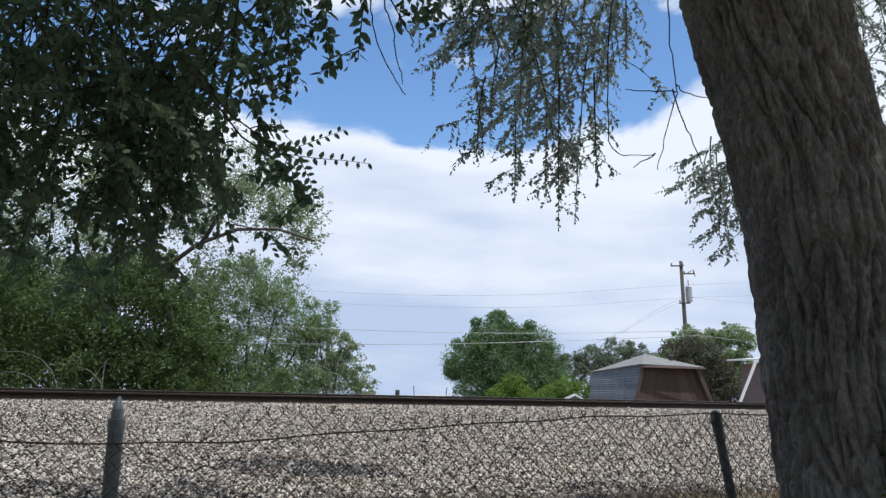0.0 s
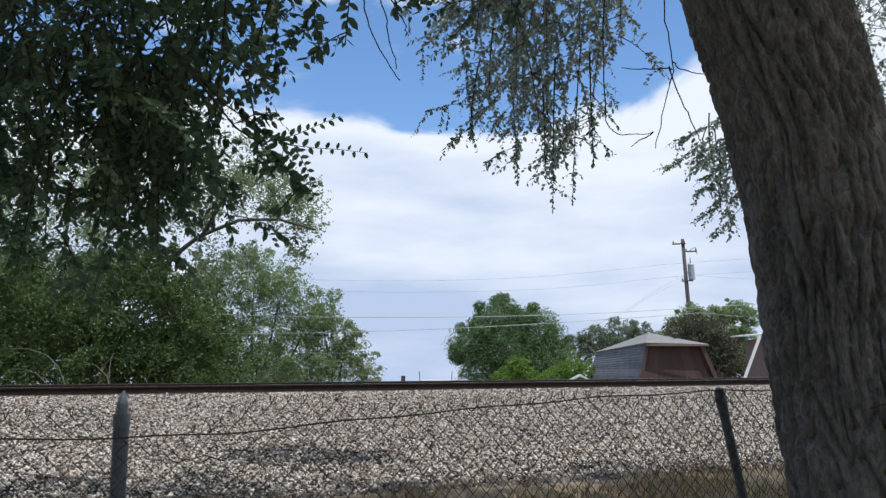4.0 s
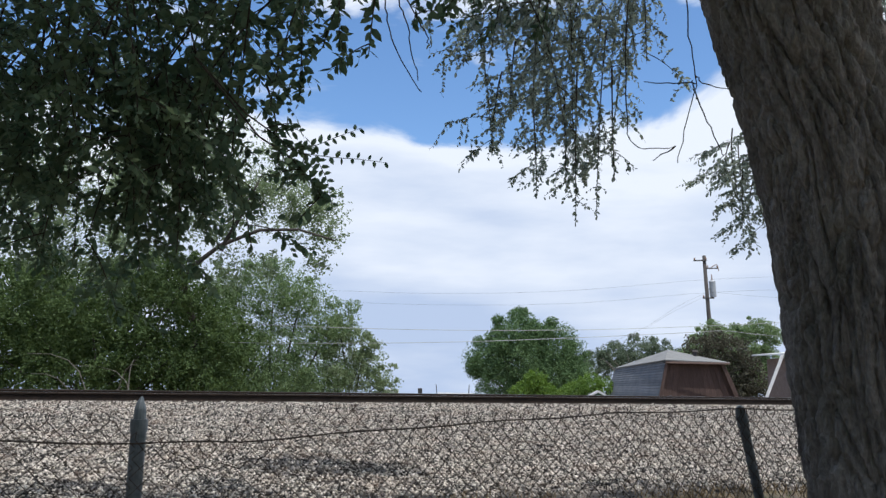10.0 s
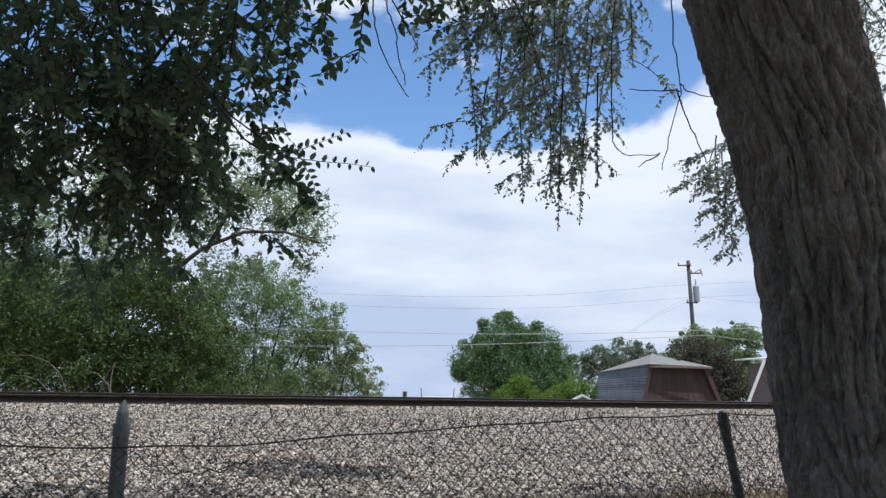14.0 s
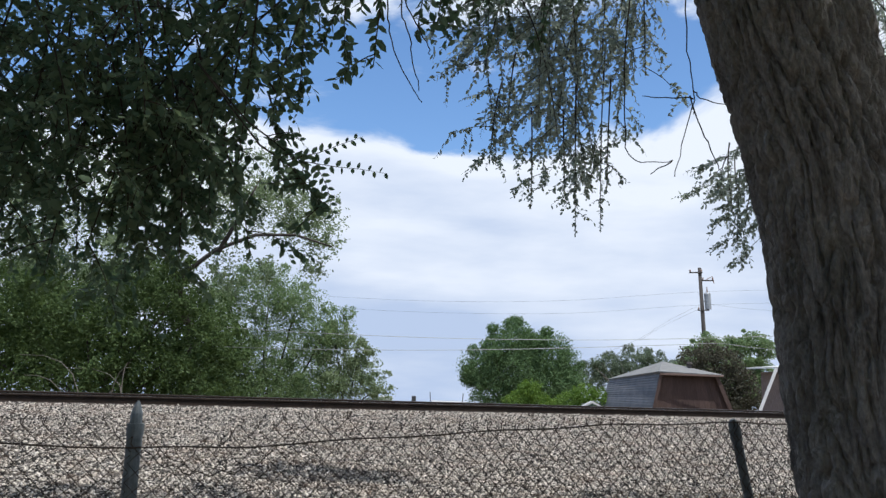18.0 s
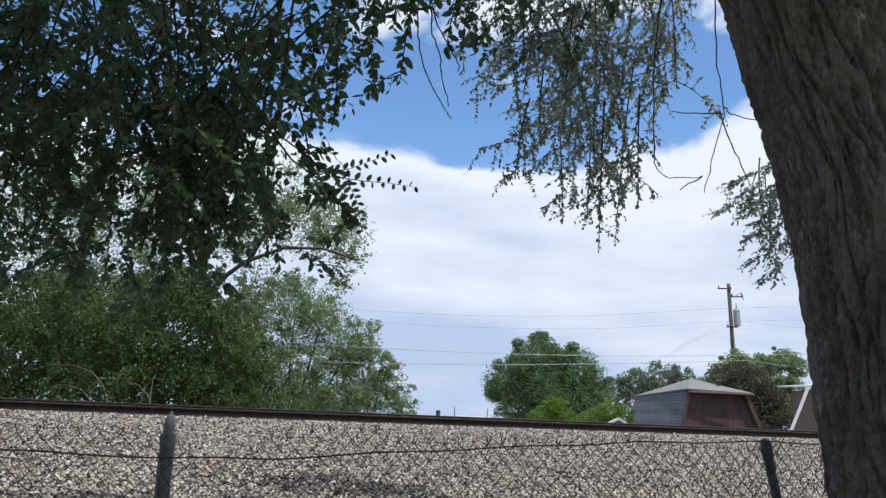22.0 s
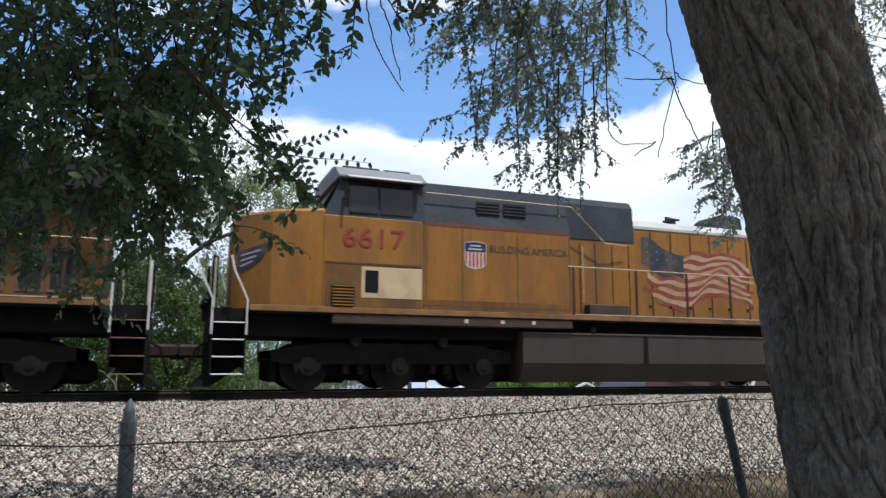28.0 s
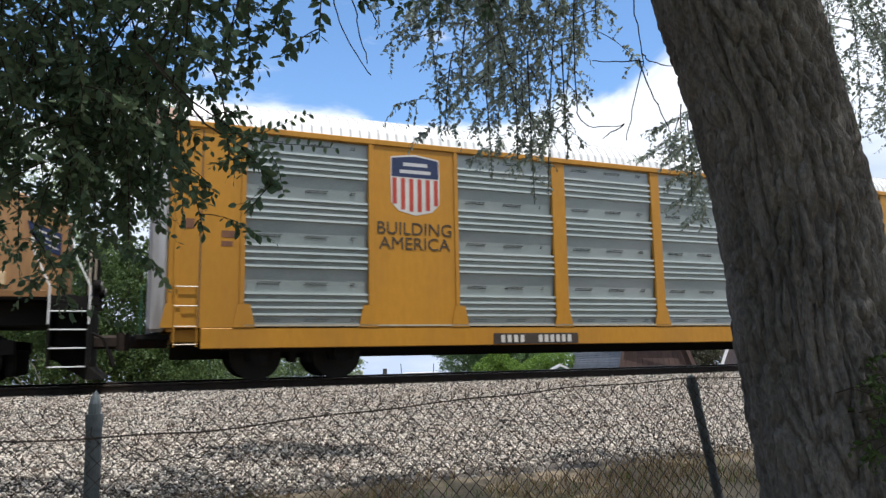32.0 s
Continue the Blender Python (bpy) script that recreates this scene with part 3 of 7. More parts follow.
def make_bough(tree, stem, rng, subs, sub_len, leaf, mat, swing=1.4, droop=0.7, wood=0.006, spacing=0.024, name="bough", bias=(0, 0, 0), twigs=4, bare=0.0):
    """A drooping bough: a stem, spreading side branches, twigs on them, and leaves in two rows along each twig. It swings about its top end."""
    origin = Vector(stem[0])
    sh = Shape()
    loc = [Vector(p) - origin for p in stem]
    n = len(loc) - 1
    sh.tube(loc, [wood * (1 - 0.8 * k / n) + 0.0012 for k in range(n + 1)], 5)
    base, way, nor, size = [], [], [], []
    bias = Vector(bias)

    def leafy(line, start=0.05):
        total = sum((line[k + 1] - line[k]).length for k in range(len(line) - 1))
        count = max(3, int(total / spacing))
        for j in range(count):
            s = (start + (1 - start) * j / max(1, count - 1)) * (len(line) - 1)
            k = min(int(s), len(line) - 2)
            p = line[k].lerp(line[k + 1], s - k)
            t = (line[k + 1] - line[k]).normalized()
            side = t.cross(Vector((rng.normal() * 0.6, rng.normal() * 0.6, 1.0)))
            side = side.normalized() if side.length > 1e-5 else Vector((1, 0, 0))
            d = t * 0.6 + side * (0.9 if j % 2 else -0.9) + Vector((rng.normal() * 0.35, rng.normal() * 0.35, rng.normal() * 0.35 - 0.3))
            base.append(p)
            way.append(d)
            nor.append((rng.normal() * 0.8, rng.normal() * 0.8 - 0.3, rng.normal() * 0.6 + 0.7))
            size.append(leaf * rng.uniform(0.65, 1.3) * (0.75 if j > count - 3 else 1))

    def arc(p, t, length, lead, sag):
        out = (Vector((rng.normal(), rng.normal(), rng.normal() * 0.45)).normalized() * 0.9 + t * lead + bias).normalized()
        e1 = p + out * length * 0.5
        e2 = e1 + (out * 0.8 + Vector((0, 0, -sag)) + bias * 0.5).normalized() * length * 0.55
        return bezier(p, e1, e2, 5)

    def at(line, s):
        s *= len(line) - 1
        k = min(int(s), len(line) - 2)
        return line[k].lerp(line[k + 1], s - k), (line[k + 1] - line[k]).normalized()

    for i in range(subs):
        p, t = at(loc, min(1.0, bare + (1 - bare) * (i + rng.random()) / subs))
        line = arc(p, t, sub_len * rng.uniform(0.5, 1.2), 0.25, droop)
        sh.tube(line, [0.0034, 0.0030, 0.0026, 0.0021, 0.0016, 0.0010], 4, cap=False)
        for j in range(twigs):
            q, t2 = at(line, 0.15 + 0.85 * (j + rng.random()) / twigs)
            tw_ = arc(q, t2, sub_len * rng.uniform(0.28, 0.6), 0.7, droop * 0.8)
            sh.tube(tw_, [0.0016, 0.0015, 0.0013, 0.0011, 0.0009, 0.0006], 3, cap=False)
            leafy(tw_)
        leafy(line, 0.5)
    leafy(loc, max(0.5, bare))
    ob = part(name, sh, M_TWIG, tree, at=Matrix.Translation(origin - ELM))
    size = np.array(size)
    part("leaves", leaf_mesh("leaves", np.array(base), np.array(way), np.array(nor), size, size * rng.uniform(0.48, 0.66), mat), mat, ob)
    SWAY.append((ob, origin - ELM, swing, rng.uniform(0, 6.28), rng.uniform(1.7, 3.1)))
    return ob


def make_elm():
    tree = thing("elm_tree", "old leaning elm with furrowed bark and drooping boughs", "tree", Matrix.Translation(ELM))
    make_trunk(tree)
    rng = np.random.default_rng(21)
    # limbs above the picture that carry the boughs
    limbs = [[(0.95, 3.42, 5.2), (0.2, 3.6, 5.6), (-1.2, 3.4, 5.3), (-2.6, 3.0, 4.7), (-3.6, 2.7, 4.3)],
             [(0.95, 3.45, 5.1), (0.6, 4.2, 5.9), (0.7, 4.9, 6.2), (0.9, 5.5, 6.3)],
             [(1.25, 3.4, 4.2), (1.9, 4.0, 5.2), (2.8, 4.6, 5.9), (4.0, 5.2, 6.1)],
             [(0.9, 3.4, 5.25), (0.4, 2.0, 6.2), (-0.4, 0.2, 6.8), (-1.2, -2.0, 6.9)],
             [(0.8, 3.45, 5.3), (-0.4, 4.2, 6.2), (-1.8, 4.6, 6.0), (-3.2, 4.6, 5.2)],
             [(1.0, 3.4, 5.1), (1.9, 2.0, 6.2), (2.8, 0.4, 6.7), (3.4, -1.4, 6.8)]]
    for line in limbs:
        pts = [Vector(p) - ELM for p in line]
        fine = []
        for k in range(len(pts) - 1):
            fine += [pts[k].lerp(pts[k + 1], s / 5) + Vector((rng.normal(), rng.normal(), rng.normal())) * 0.03 for s in range(5)]
        fine.append(pts[-1])
        m = len(fine) - 1
        part("limb", Shape().tube(fine, [0.17 * (1 - k / m) ** 0.8 + 0.03 for k in range(m + 1)], 9), M_BARK, tree, smooth=True)
    # leafy boughs, by stretches: reach across (x/y), depth, lower end (rise over depth), count, leaf size
    def drape(count, r0, r1, y0, y1, k_end, leaf, mat, per_metre, sub_len, lean=0.3, swing=1.2, top=0.66, spacing=0.024, bias=(0, 0, 0), twigs=4, ragged=0.03, droop=0.7):
        for i in range(count):
            r = r0 + (r1 - r0) * (i + rng.random()) / count
            y = rng.uniform(y0, y1)
            ke = float(np.interp(r, [q[0] for q in k_end], [q[1] for q in k_end])) + rng.normal() * ragged
            x, z1, z0 = r * y, 1.35 + (ke + 0.045) * y, 1.35 + (top + rng.uniform(-0.03, 0.10)) * y
            z1 = min(z1, z0 - 0.25)
            h = z0 - z1
            side = lean * rng.normal()
            stem = bezier((x + side * h, y + rng.normal() * 0.25 * h, z0), (x + side * h * 0.25, y, z0 * 0.55 + z1 * 0.45 + 0.12 * h), (x, y + rng.normal() * 0.1, z1), 9)
            make_bough(tree, stem, rng, max(4, int(per_metre * h)), sub_len, leaf, mat, swing, droop, spacing=spacing, bias=bias, twigs=twigs)
    drape(9, -0.95, -0.48, 2.5, 3.4, [(-0.95, 0.20), (-0.76, 0.25), (-0.48, 0.28)], 0.050, M_LEAF_NEAR, 7, 0.44, top=0.78, spacing=0.026)
    drape(13, -0.97, -0.45, 3.2, 4.6, [(-0.97, 0.11), (-0.80, 0.135), (-0.55, 0.155), (-0.45, 0.20)], 0.051, M_LEAF_NEAR, 7, 0.50, top=0.60, spacing=0.027)
    drape(15, -0.97, -0.46, 3.2, 4.6, [(-0.97, 0.12), (-0.66, 0.15), (-0.54, 0.14), (-0.46, 0.16)], 0.054, M_LEAF_NEAR, 5, 0.42, top=0.5, ragged=0.05)
    drape(7, -0.54, -0.36, 3.2, 4.4, [(-0.54, 0.15), (-0.42, 0.20), (-0.36, 0.26)], 0.056, M_LEAF_NEAR, 6, 0.36, top=0.60, ragged=0.05)
    drape(6, -0.50, -0.37, 3.4, 4.4, [(-0.50, 0.15), (-0.37, 0.155)], 0.056, M_LEAF_NEAR, 5, 0.30, top=0.45, ragged=0.03)
    drape(6, -0.44, -0.27, 3.3, 4.3, [(-0.44, 0.13), (-0.33, 0.16), (-0.27, 0.21)], 0.056, M_LEAF_NEAR, 5, 0.28, top=0.40, ragged=0.03, twigs=3)
    # thinner boughs through which the sky shows
    drape(7, -0.46, -0.25, 3.0, 3.9, [(-0.46, 0.24), (-0.36, 0.31), (-0.25, 0.36)], 0.060, M_LEAF_NEAR, 5, 0.32, top=0.68, spacing=0.028, twigs=3)
    drape(5, -0.25, -0.15, 2.8, 3.6, [(-0.25, 0.44), (-0.15, 0.47)], 0.058, M_LEAF_NEAR, 5, 0.22, top=0.70, ragged=0.03)
    drape(6, -0.15, 0.03, 2.8, 3.6, [(-0.15, 0.50), (0.03, 0.52)], 0.056, M_LEAF_NEAR, 5, 0.22, top=0.72, ragged=0.03)
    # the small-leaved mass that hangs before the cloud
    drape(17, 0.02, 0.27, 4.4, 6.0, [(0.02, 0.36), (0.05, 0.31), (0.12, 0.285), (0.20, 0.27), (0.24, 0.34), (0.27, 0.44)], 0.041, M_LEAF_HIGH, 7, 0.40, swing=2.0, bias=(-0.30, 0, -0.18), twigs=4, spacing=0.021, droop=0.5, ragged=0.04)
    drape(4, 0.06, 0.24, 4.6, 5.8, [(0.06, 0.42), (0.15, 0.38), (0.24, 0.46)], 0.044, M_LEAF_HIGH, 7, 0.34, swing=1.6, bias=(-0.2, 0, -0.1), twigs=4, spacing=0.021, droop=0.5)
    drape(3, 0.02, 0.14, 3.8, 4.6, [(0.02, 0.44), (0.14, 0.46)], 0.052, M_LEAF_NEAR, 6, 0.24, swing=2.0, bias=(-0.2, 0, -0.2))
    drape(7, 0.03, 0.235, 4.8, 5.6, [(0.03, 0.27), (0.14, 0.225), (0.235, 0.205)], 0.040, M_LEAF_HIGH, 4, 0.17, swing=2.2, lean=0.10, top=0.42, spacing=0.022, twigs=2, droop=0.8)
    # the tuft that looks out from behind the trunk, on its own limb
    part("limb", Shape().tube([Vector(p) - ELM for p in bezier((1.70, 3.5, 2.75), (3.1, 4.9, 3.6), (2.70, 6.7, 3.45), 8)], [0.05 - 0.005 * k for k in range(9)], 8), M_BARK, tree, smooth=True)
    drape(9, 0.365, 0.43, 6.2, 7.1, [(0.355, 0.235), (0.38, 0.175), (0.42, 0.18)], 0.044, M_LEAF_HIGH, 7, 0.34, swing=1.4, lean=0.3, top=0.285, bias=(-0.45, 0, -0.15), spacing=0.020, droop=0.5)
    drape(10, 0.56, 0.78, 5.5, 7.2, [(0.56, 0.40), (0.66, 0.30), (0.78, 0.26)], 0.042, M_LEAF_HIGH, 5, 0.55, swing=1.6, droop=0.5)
    # one clear spray of leaves reaching out over the cloud
    for line in ([(-0.98, 3.0, 2.46), (-0.88, 3.0, 2.39), (-0.80, 3.0, 2.33), (-0.70, 3.0, 2.27)],
                 [(-0.90, 2.95, 2.34), (-0.76, 2.95, 2.25), (-0.67, 2.95, 2.16), (-0.60, 2.95, 2.06)]):
        make_bough(tree, [(-1.25, 3.05, 2.75), *line], rng, 4, 0.15, 0.050, M_LEAF_NEAR, 0.7, wood=0.004, droop=0.3, name="spray", twigs=2, bare=0.35)
    # clear sprigs of paired leaves beyond the bough
    for line in ([(-0.72, 3.0, 2.28), (-0.58, 3.0, 2.262), (-0.46, 3.0, 2.255), (-0.34, 3.0, 2.24)], [(-0.74, 3.0, 2.30), (-0.65, 3.0, 2.32), (-0.56, 3.0, 2.36), (-0.46, 3.0, 2.40)], [(-0.66, 3.0, 2.27), (-0.60, 3.0, 2.16), (-0.57, 3.0, 2.03)]):
        pts = [Vector(p) for p in line]
        sprig = part("sprig", Shape().tube([p - pts[0] for p in pts], [0.0022 - 0.0004 * k for k in range(len(pts))], 4), M_TWIG, tree, at=Matrix.Translation(pts[0] - ELM))
        base, way = [], []
        for k in range(15):
            s = (k + 0.5) / 15 * (len(pts) - 1)
            i = min(int(s), len(pts) - 2)
            p, t = pts[i].lerp(pts[i + 1], s - i), (pts[i + 1] - pts[i]).normalized()
            base.append(p - pts[0])
            way.append(t * rng.uniform(0.25, 0.7) + Vector((-t.z, 0.25 * rng.normal(), t.x)) * (1 if k % 2 else -1) + Vector((rng.normal() * 0.15, 0, -0.12)))
        size = rng.uniform(0.034, 0.046, len(base)) * np.linspace(1.05, 0.75, len(base))
        part("leaves", leaf_mesh("leaves", np.array(base), np.array(way), rng.normal(size=(len(base), 3)) * 0.3 + (0, -1, 0.3), size, size * 0.58, M_LEAF_NEAR), M_LEAF_NEAR, sprig)
        SWAY.append((sprig, pts[0] - ELM, 0.7, rng.uniform(0, 6), 2.4))
    # bare twigs
    bare = ([(1.30, 4.0, 3.85), (1.30, 4.0, 3.41), (1.33, 4.0, 3.09), (1.27, 4.0, 2.81), (1.21, 4.0, 2.56)], [(1.33, 4.0, 3.09), (1.39, 4.0, 3.04), (1.51, 3.95, 2.98)],
            [(1.31, 4.0, 3.06), (1.37, 4.0, 2.86), (1.45, 4.0, 2.66), (1.47, 4.0, 2.60)], [(1.33, 4.0, 3.04), (1.17, 4.0, 3.045), (1.03, 4.0, 3.05)],
            [(0.99, 4.0, 3.9), (0.93, 4.0, 3.3), (0.93, 4.0, 2.83), (0.94, 4.0, 2.70), (1.02, 4.0, 2.64), (1.2, 4.0, 2.66)], [(1.2, 4.0, 2.66), (1.07, 4.0, 2.57)],
            [(-0.46, 3.4, 3.7), (-0.43, 3.4, 3.24), (-0.40, 3.4, 3.06), (-0.32, 3.4, 2.87), (-0.23, 3.4, 2.73)], [(-0.40, 3.4, 3.6), (-0.36, 3.4, 3.24), (-0.31, 3.4, 3.09), (-0.28, 3.4, 2.91), (-0.25, 3.4, 2.79)],
            [(-0.40, 3.4, 3.5), (-0.33, 3.4, 3.25), (-0.22, 3.4, 3.06), (-0.20, 3.4, 2.99)])
    for line in bare:
        raw = [Vector(p) - ELM for p in line]
        raw = [raw[0]] + raw + [raw[-1]]
        pts = []
        for k in range(1, len(raw) - 2):
            a, b, c, d = raw[k - 1:k + 3]
            for j in range(5):
                t = j / 5
                pts.append(0.5 * (2 * b + (c - a) * t + (2 * a - 5 * b + 4 * c - d) * t * t + (3 * b - a - 3 * c + d) * t ** 3) + Vector((rng.normal(), 0, rng.normal())) * 0.004 * (j > 0))
        pts.append(raw[-1])
        m = len(pts) - 1
        part("bare_twig", Shape().tube(pts, [0.0036 * (1 - 0.6 * k / m) + 0.001 for k in range(m + 1)], 5), M_TWIG, tree, "leafless twig")
    # crown overhead, out of view; lobes placed to shade trunk, ground and ballast
    n = 42000
    # The last two small lobes are added to cast a dapple on the ballast.
    lobes = [(2.8, 2.8, 7.2, 2.6), (5.6, 4.6, 7.0, 2.4), (0.5, 2.7, 7.0, 2.8), (-2.4, 2.6, 6.3, 2.2), (-1.1, 3.9, 7.6, 1.9), (4.2, 4.4, 7.4, 2.4), (-0.6, 0.0, 7.6, 2.8), (3.2, 0.2, 7.6, 2.6), (-3.4, 1.0, 6.6, 2.2), (0.8, -3.2, 7.2, 2.6), (-3.6, -2.2, 6.6, 2.4), (-0.1, 6.5, 8.2, 0.75), (0.8, 6.4, 8.2, 0.6)]
    pts = []
    for x, y, z, r in lobes:
        k = int(n * r ** 2 / sum(q[3] ** 2 for q in lobes))
        d = rng.normal(size=(k, 3))
        d /= np.linalg.norm(d, axis=1, keepdims=True)
        rad = r * rng.random(k) ** 0.4
        q = d * rad[:, None] * (1, 1, 0.62) + (x, y, z)
        pts.append(q[[noise.noise((a * 1.1, b * 1.1, c * 1.1)) > -0.22 for a, b, c in q]])
    pts = np.concatenate(pts)
    ratio = (pts[:, 2] - 1.35) / np.maximum(pts[:, 1], 0.2)
    pts = pts[(pts[:, 1] < 0.2) | (ratio > 0.74)]
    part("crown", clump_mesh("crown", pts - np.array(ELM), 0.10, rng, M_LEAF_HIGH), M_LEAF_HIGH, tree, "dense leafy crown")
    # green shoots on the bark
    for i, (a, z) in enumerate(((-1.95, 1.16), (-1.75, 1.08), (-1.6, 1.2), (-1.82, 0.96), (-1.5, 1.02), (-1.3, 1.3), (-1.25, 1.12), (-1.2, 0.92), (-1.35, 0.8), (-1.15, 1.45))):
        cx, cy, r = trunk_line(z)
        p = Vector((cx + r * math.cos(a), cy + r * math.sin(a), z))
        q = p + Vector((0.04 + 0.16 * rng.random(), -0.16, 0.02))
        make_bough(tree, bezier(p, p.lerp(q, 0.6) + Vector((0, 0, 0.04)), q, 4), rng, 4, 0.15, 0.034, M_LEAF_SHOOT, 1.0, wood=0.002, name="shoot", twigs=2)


# ---------------------------------------------------------------- trees beyond the railway
def make_tree(name, label, x, y, lobes, mat, leaf, count, trunk_r=0.25, seed=1, lean=(0, 0), stems=1, gap=-0.12, flat=0.85, fill=0.5, limbs=None, category="tree", inner=True, tips=0):
    """Trunk, limbs to each lobe, and a crown of small leaves. lobes: x, y, z, radius from the tree's foot."""
    rng = np.random.default_rng(seed)
    v = -DY * x + DX * y
    foot = ground_height(v)
    tree = thing(name, label, category, pose(x, y, foot))
    top = max(q[2] for q in lobes)
    fork = Vector((lean[0], lean[1], max(0.5, min(q[2] - q[3] for q in lobes) + 0.3)))
    for s in range(stems):
        off = Vector((rng.normal() * 0.35, rng.normal() * 0.35, 0)) * (stems > 1)
        line = [off + Vector((0, 0, -0.2)), off * 1.1 + fork * 0.5 + Vector((rng.normal() * 0.06, 0, 0)), off * 1.5 + fork]
        part("trunk", Shape().tube(line, [trunk_r * 1.25, trunk_r, trunk_r * 0.8], 10), M_BARK_FAR, tree, smooth=True)
    pts = []
    # small tufts break up the outline
    tufts = []
    for i in range(tips):
        lx, ly, lz, r = lobes[int(rng.integers(len(lobes)))]
        a, e = rng.uniform(0, 6.28), rng.uniform(0.1, 1.4)
        k = r * rng.uniform(0.8, 1.15)
        tufts.append((lx + k * math.cos(a) * math.cos(e), ly + k * math.sin(a) * math.cos(e), lz + k * math.sin(e) * flat, r * rng.uniform(0.16, 0.34)))
    total = sum(q[3] ** 2 for q in lobes) + sum(q[3] ** 2 for q in tufts)
    for lx, ly, lz, r in lobes + tufts:
        c = Vector((lx, ly, lz))
        mid = fork.lerp(c, 0.55) + Vector((rng.normal(), rng.normal(), rng.normal())) * r * 0.12
        if inner and r > 0.85:
            part("limb", Shape().tube(bezier(fork, mid, c, 6), [trunk_r * 0.5 * (1 - k / 6) + 0.02 for k in range(7)], 6), M_BARK_FAR, tree, smooth=True)
        k = int(count * r * r / total)
        d = rng.normal(size=(k, 3))
        d /= np.linalg.norm(d, axis=1, keepdims=True)
        sh = np.array([1 + 0.32 * noise.noise((a * 1.7 + lx, b * 1.7 + ly, e * 1.7 + lz)) + 0.16 * noise.noise((a * 4.3 + lx, b * 4.3, e * 4.3)) for a, b, e in d])
        rad = r * sh * (fill + (1 - fill) * rng.random(k)) 
        q = d * rad[:, None] * (1, 1, flat) + (lx, ly, lz)
        f = 1.6 / max(0.6, r * 0.5)
        pts.append(q[[noise.noise((a * f + seed, b * f, e * f)) > gap for a, b, e in q]])
    pts = np.concatenate(pts)
    pts = pts[pts[:, 2] > 0.1]
    part("crown", clump_mesh("crown", pts, leaf, rng, mat), mat, tree)
    if limbs:
        for line, r0 in limbs:
            ps = [Vector(p) for p in line]
            m = len(ps) - 1
            part("limb", Shape().tube(ps, [r0 * (1 - 0.75 * k / m) for k in range(m + 1)], 7), M_BARK_FAR, tree, smooth=True)
    return tree


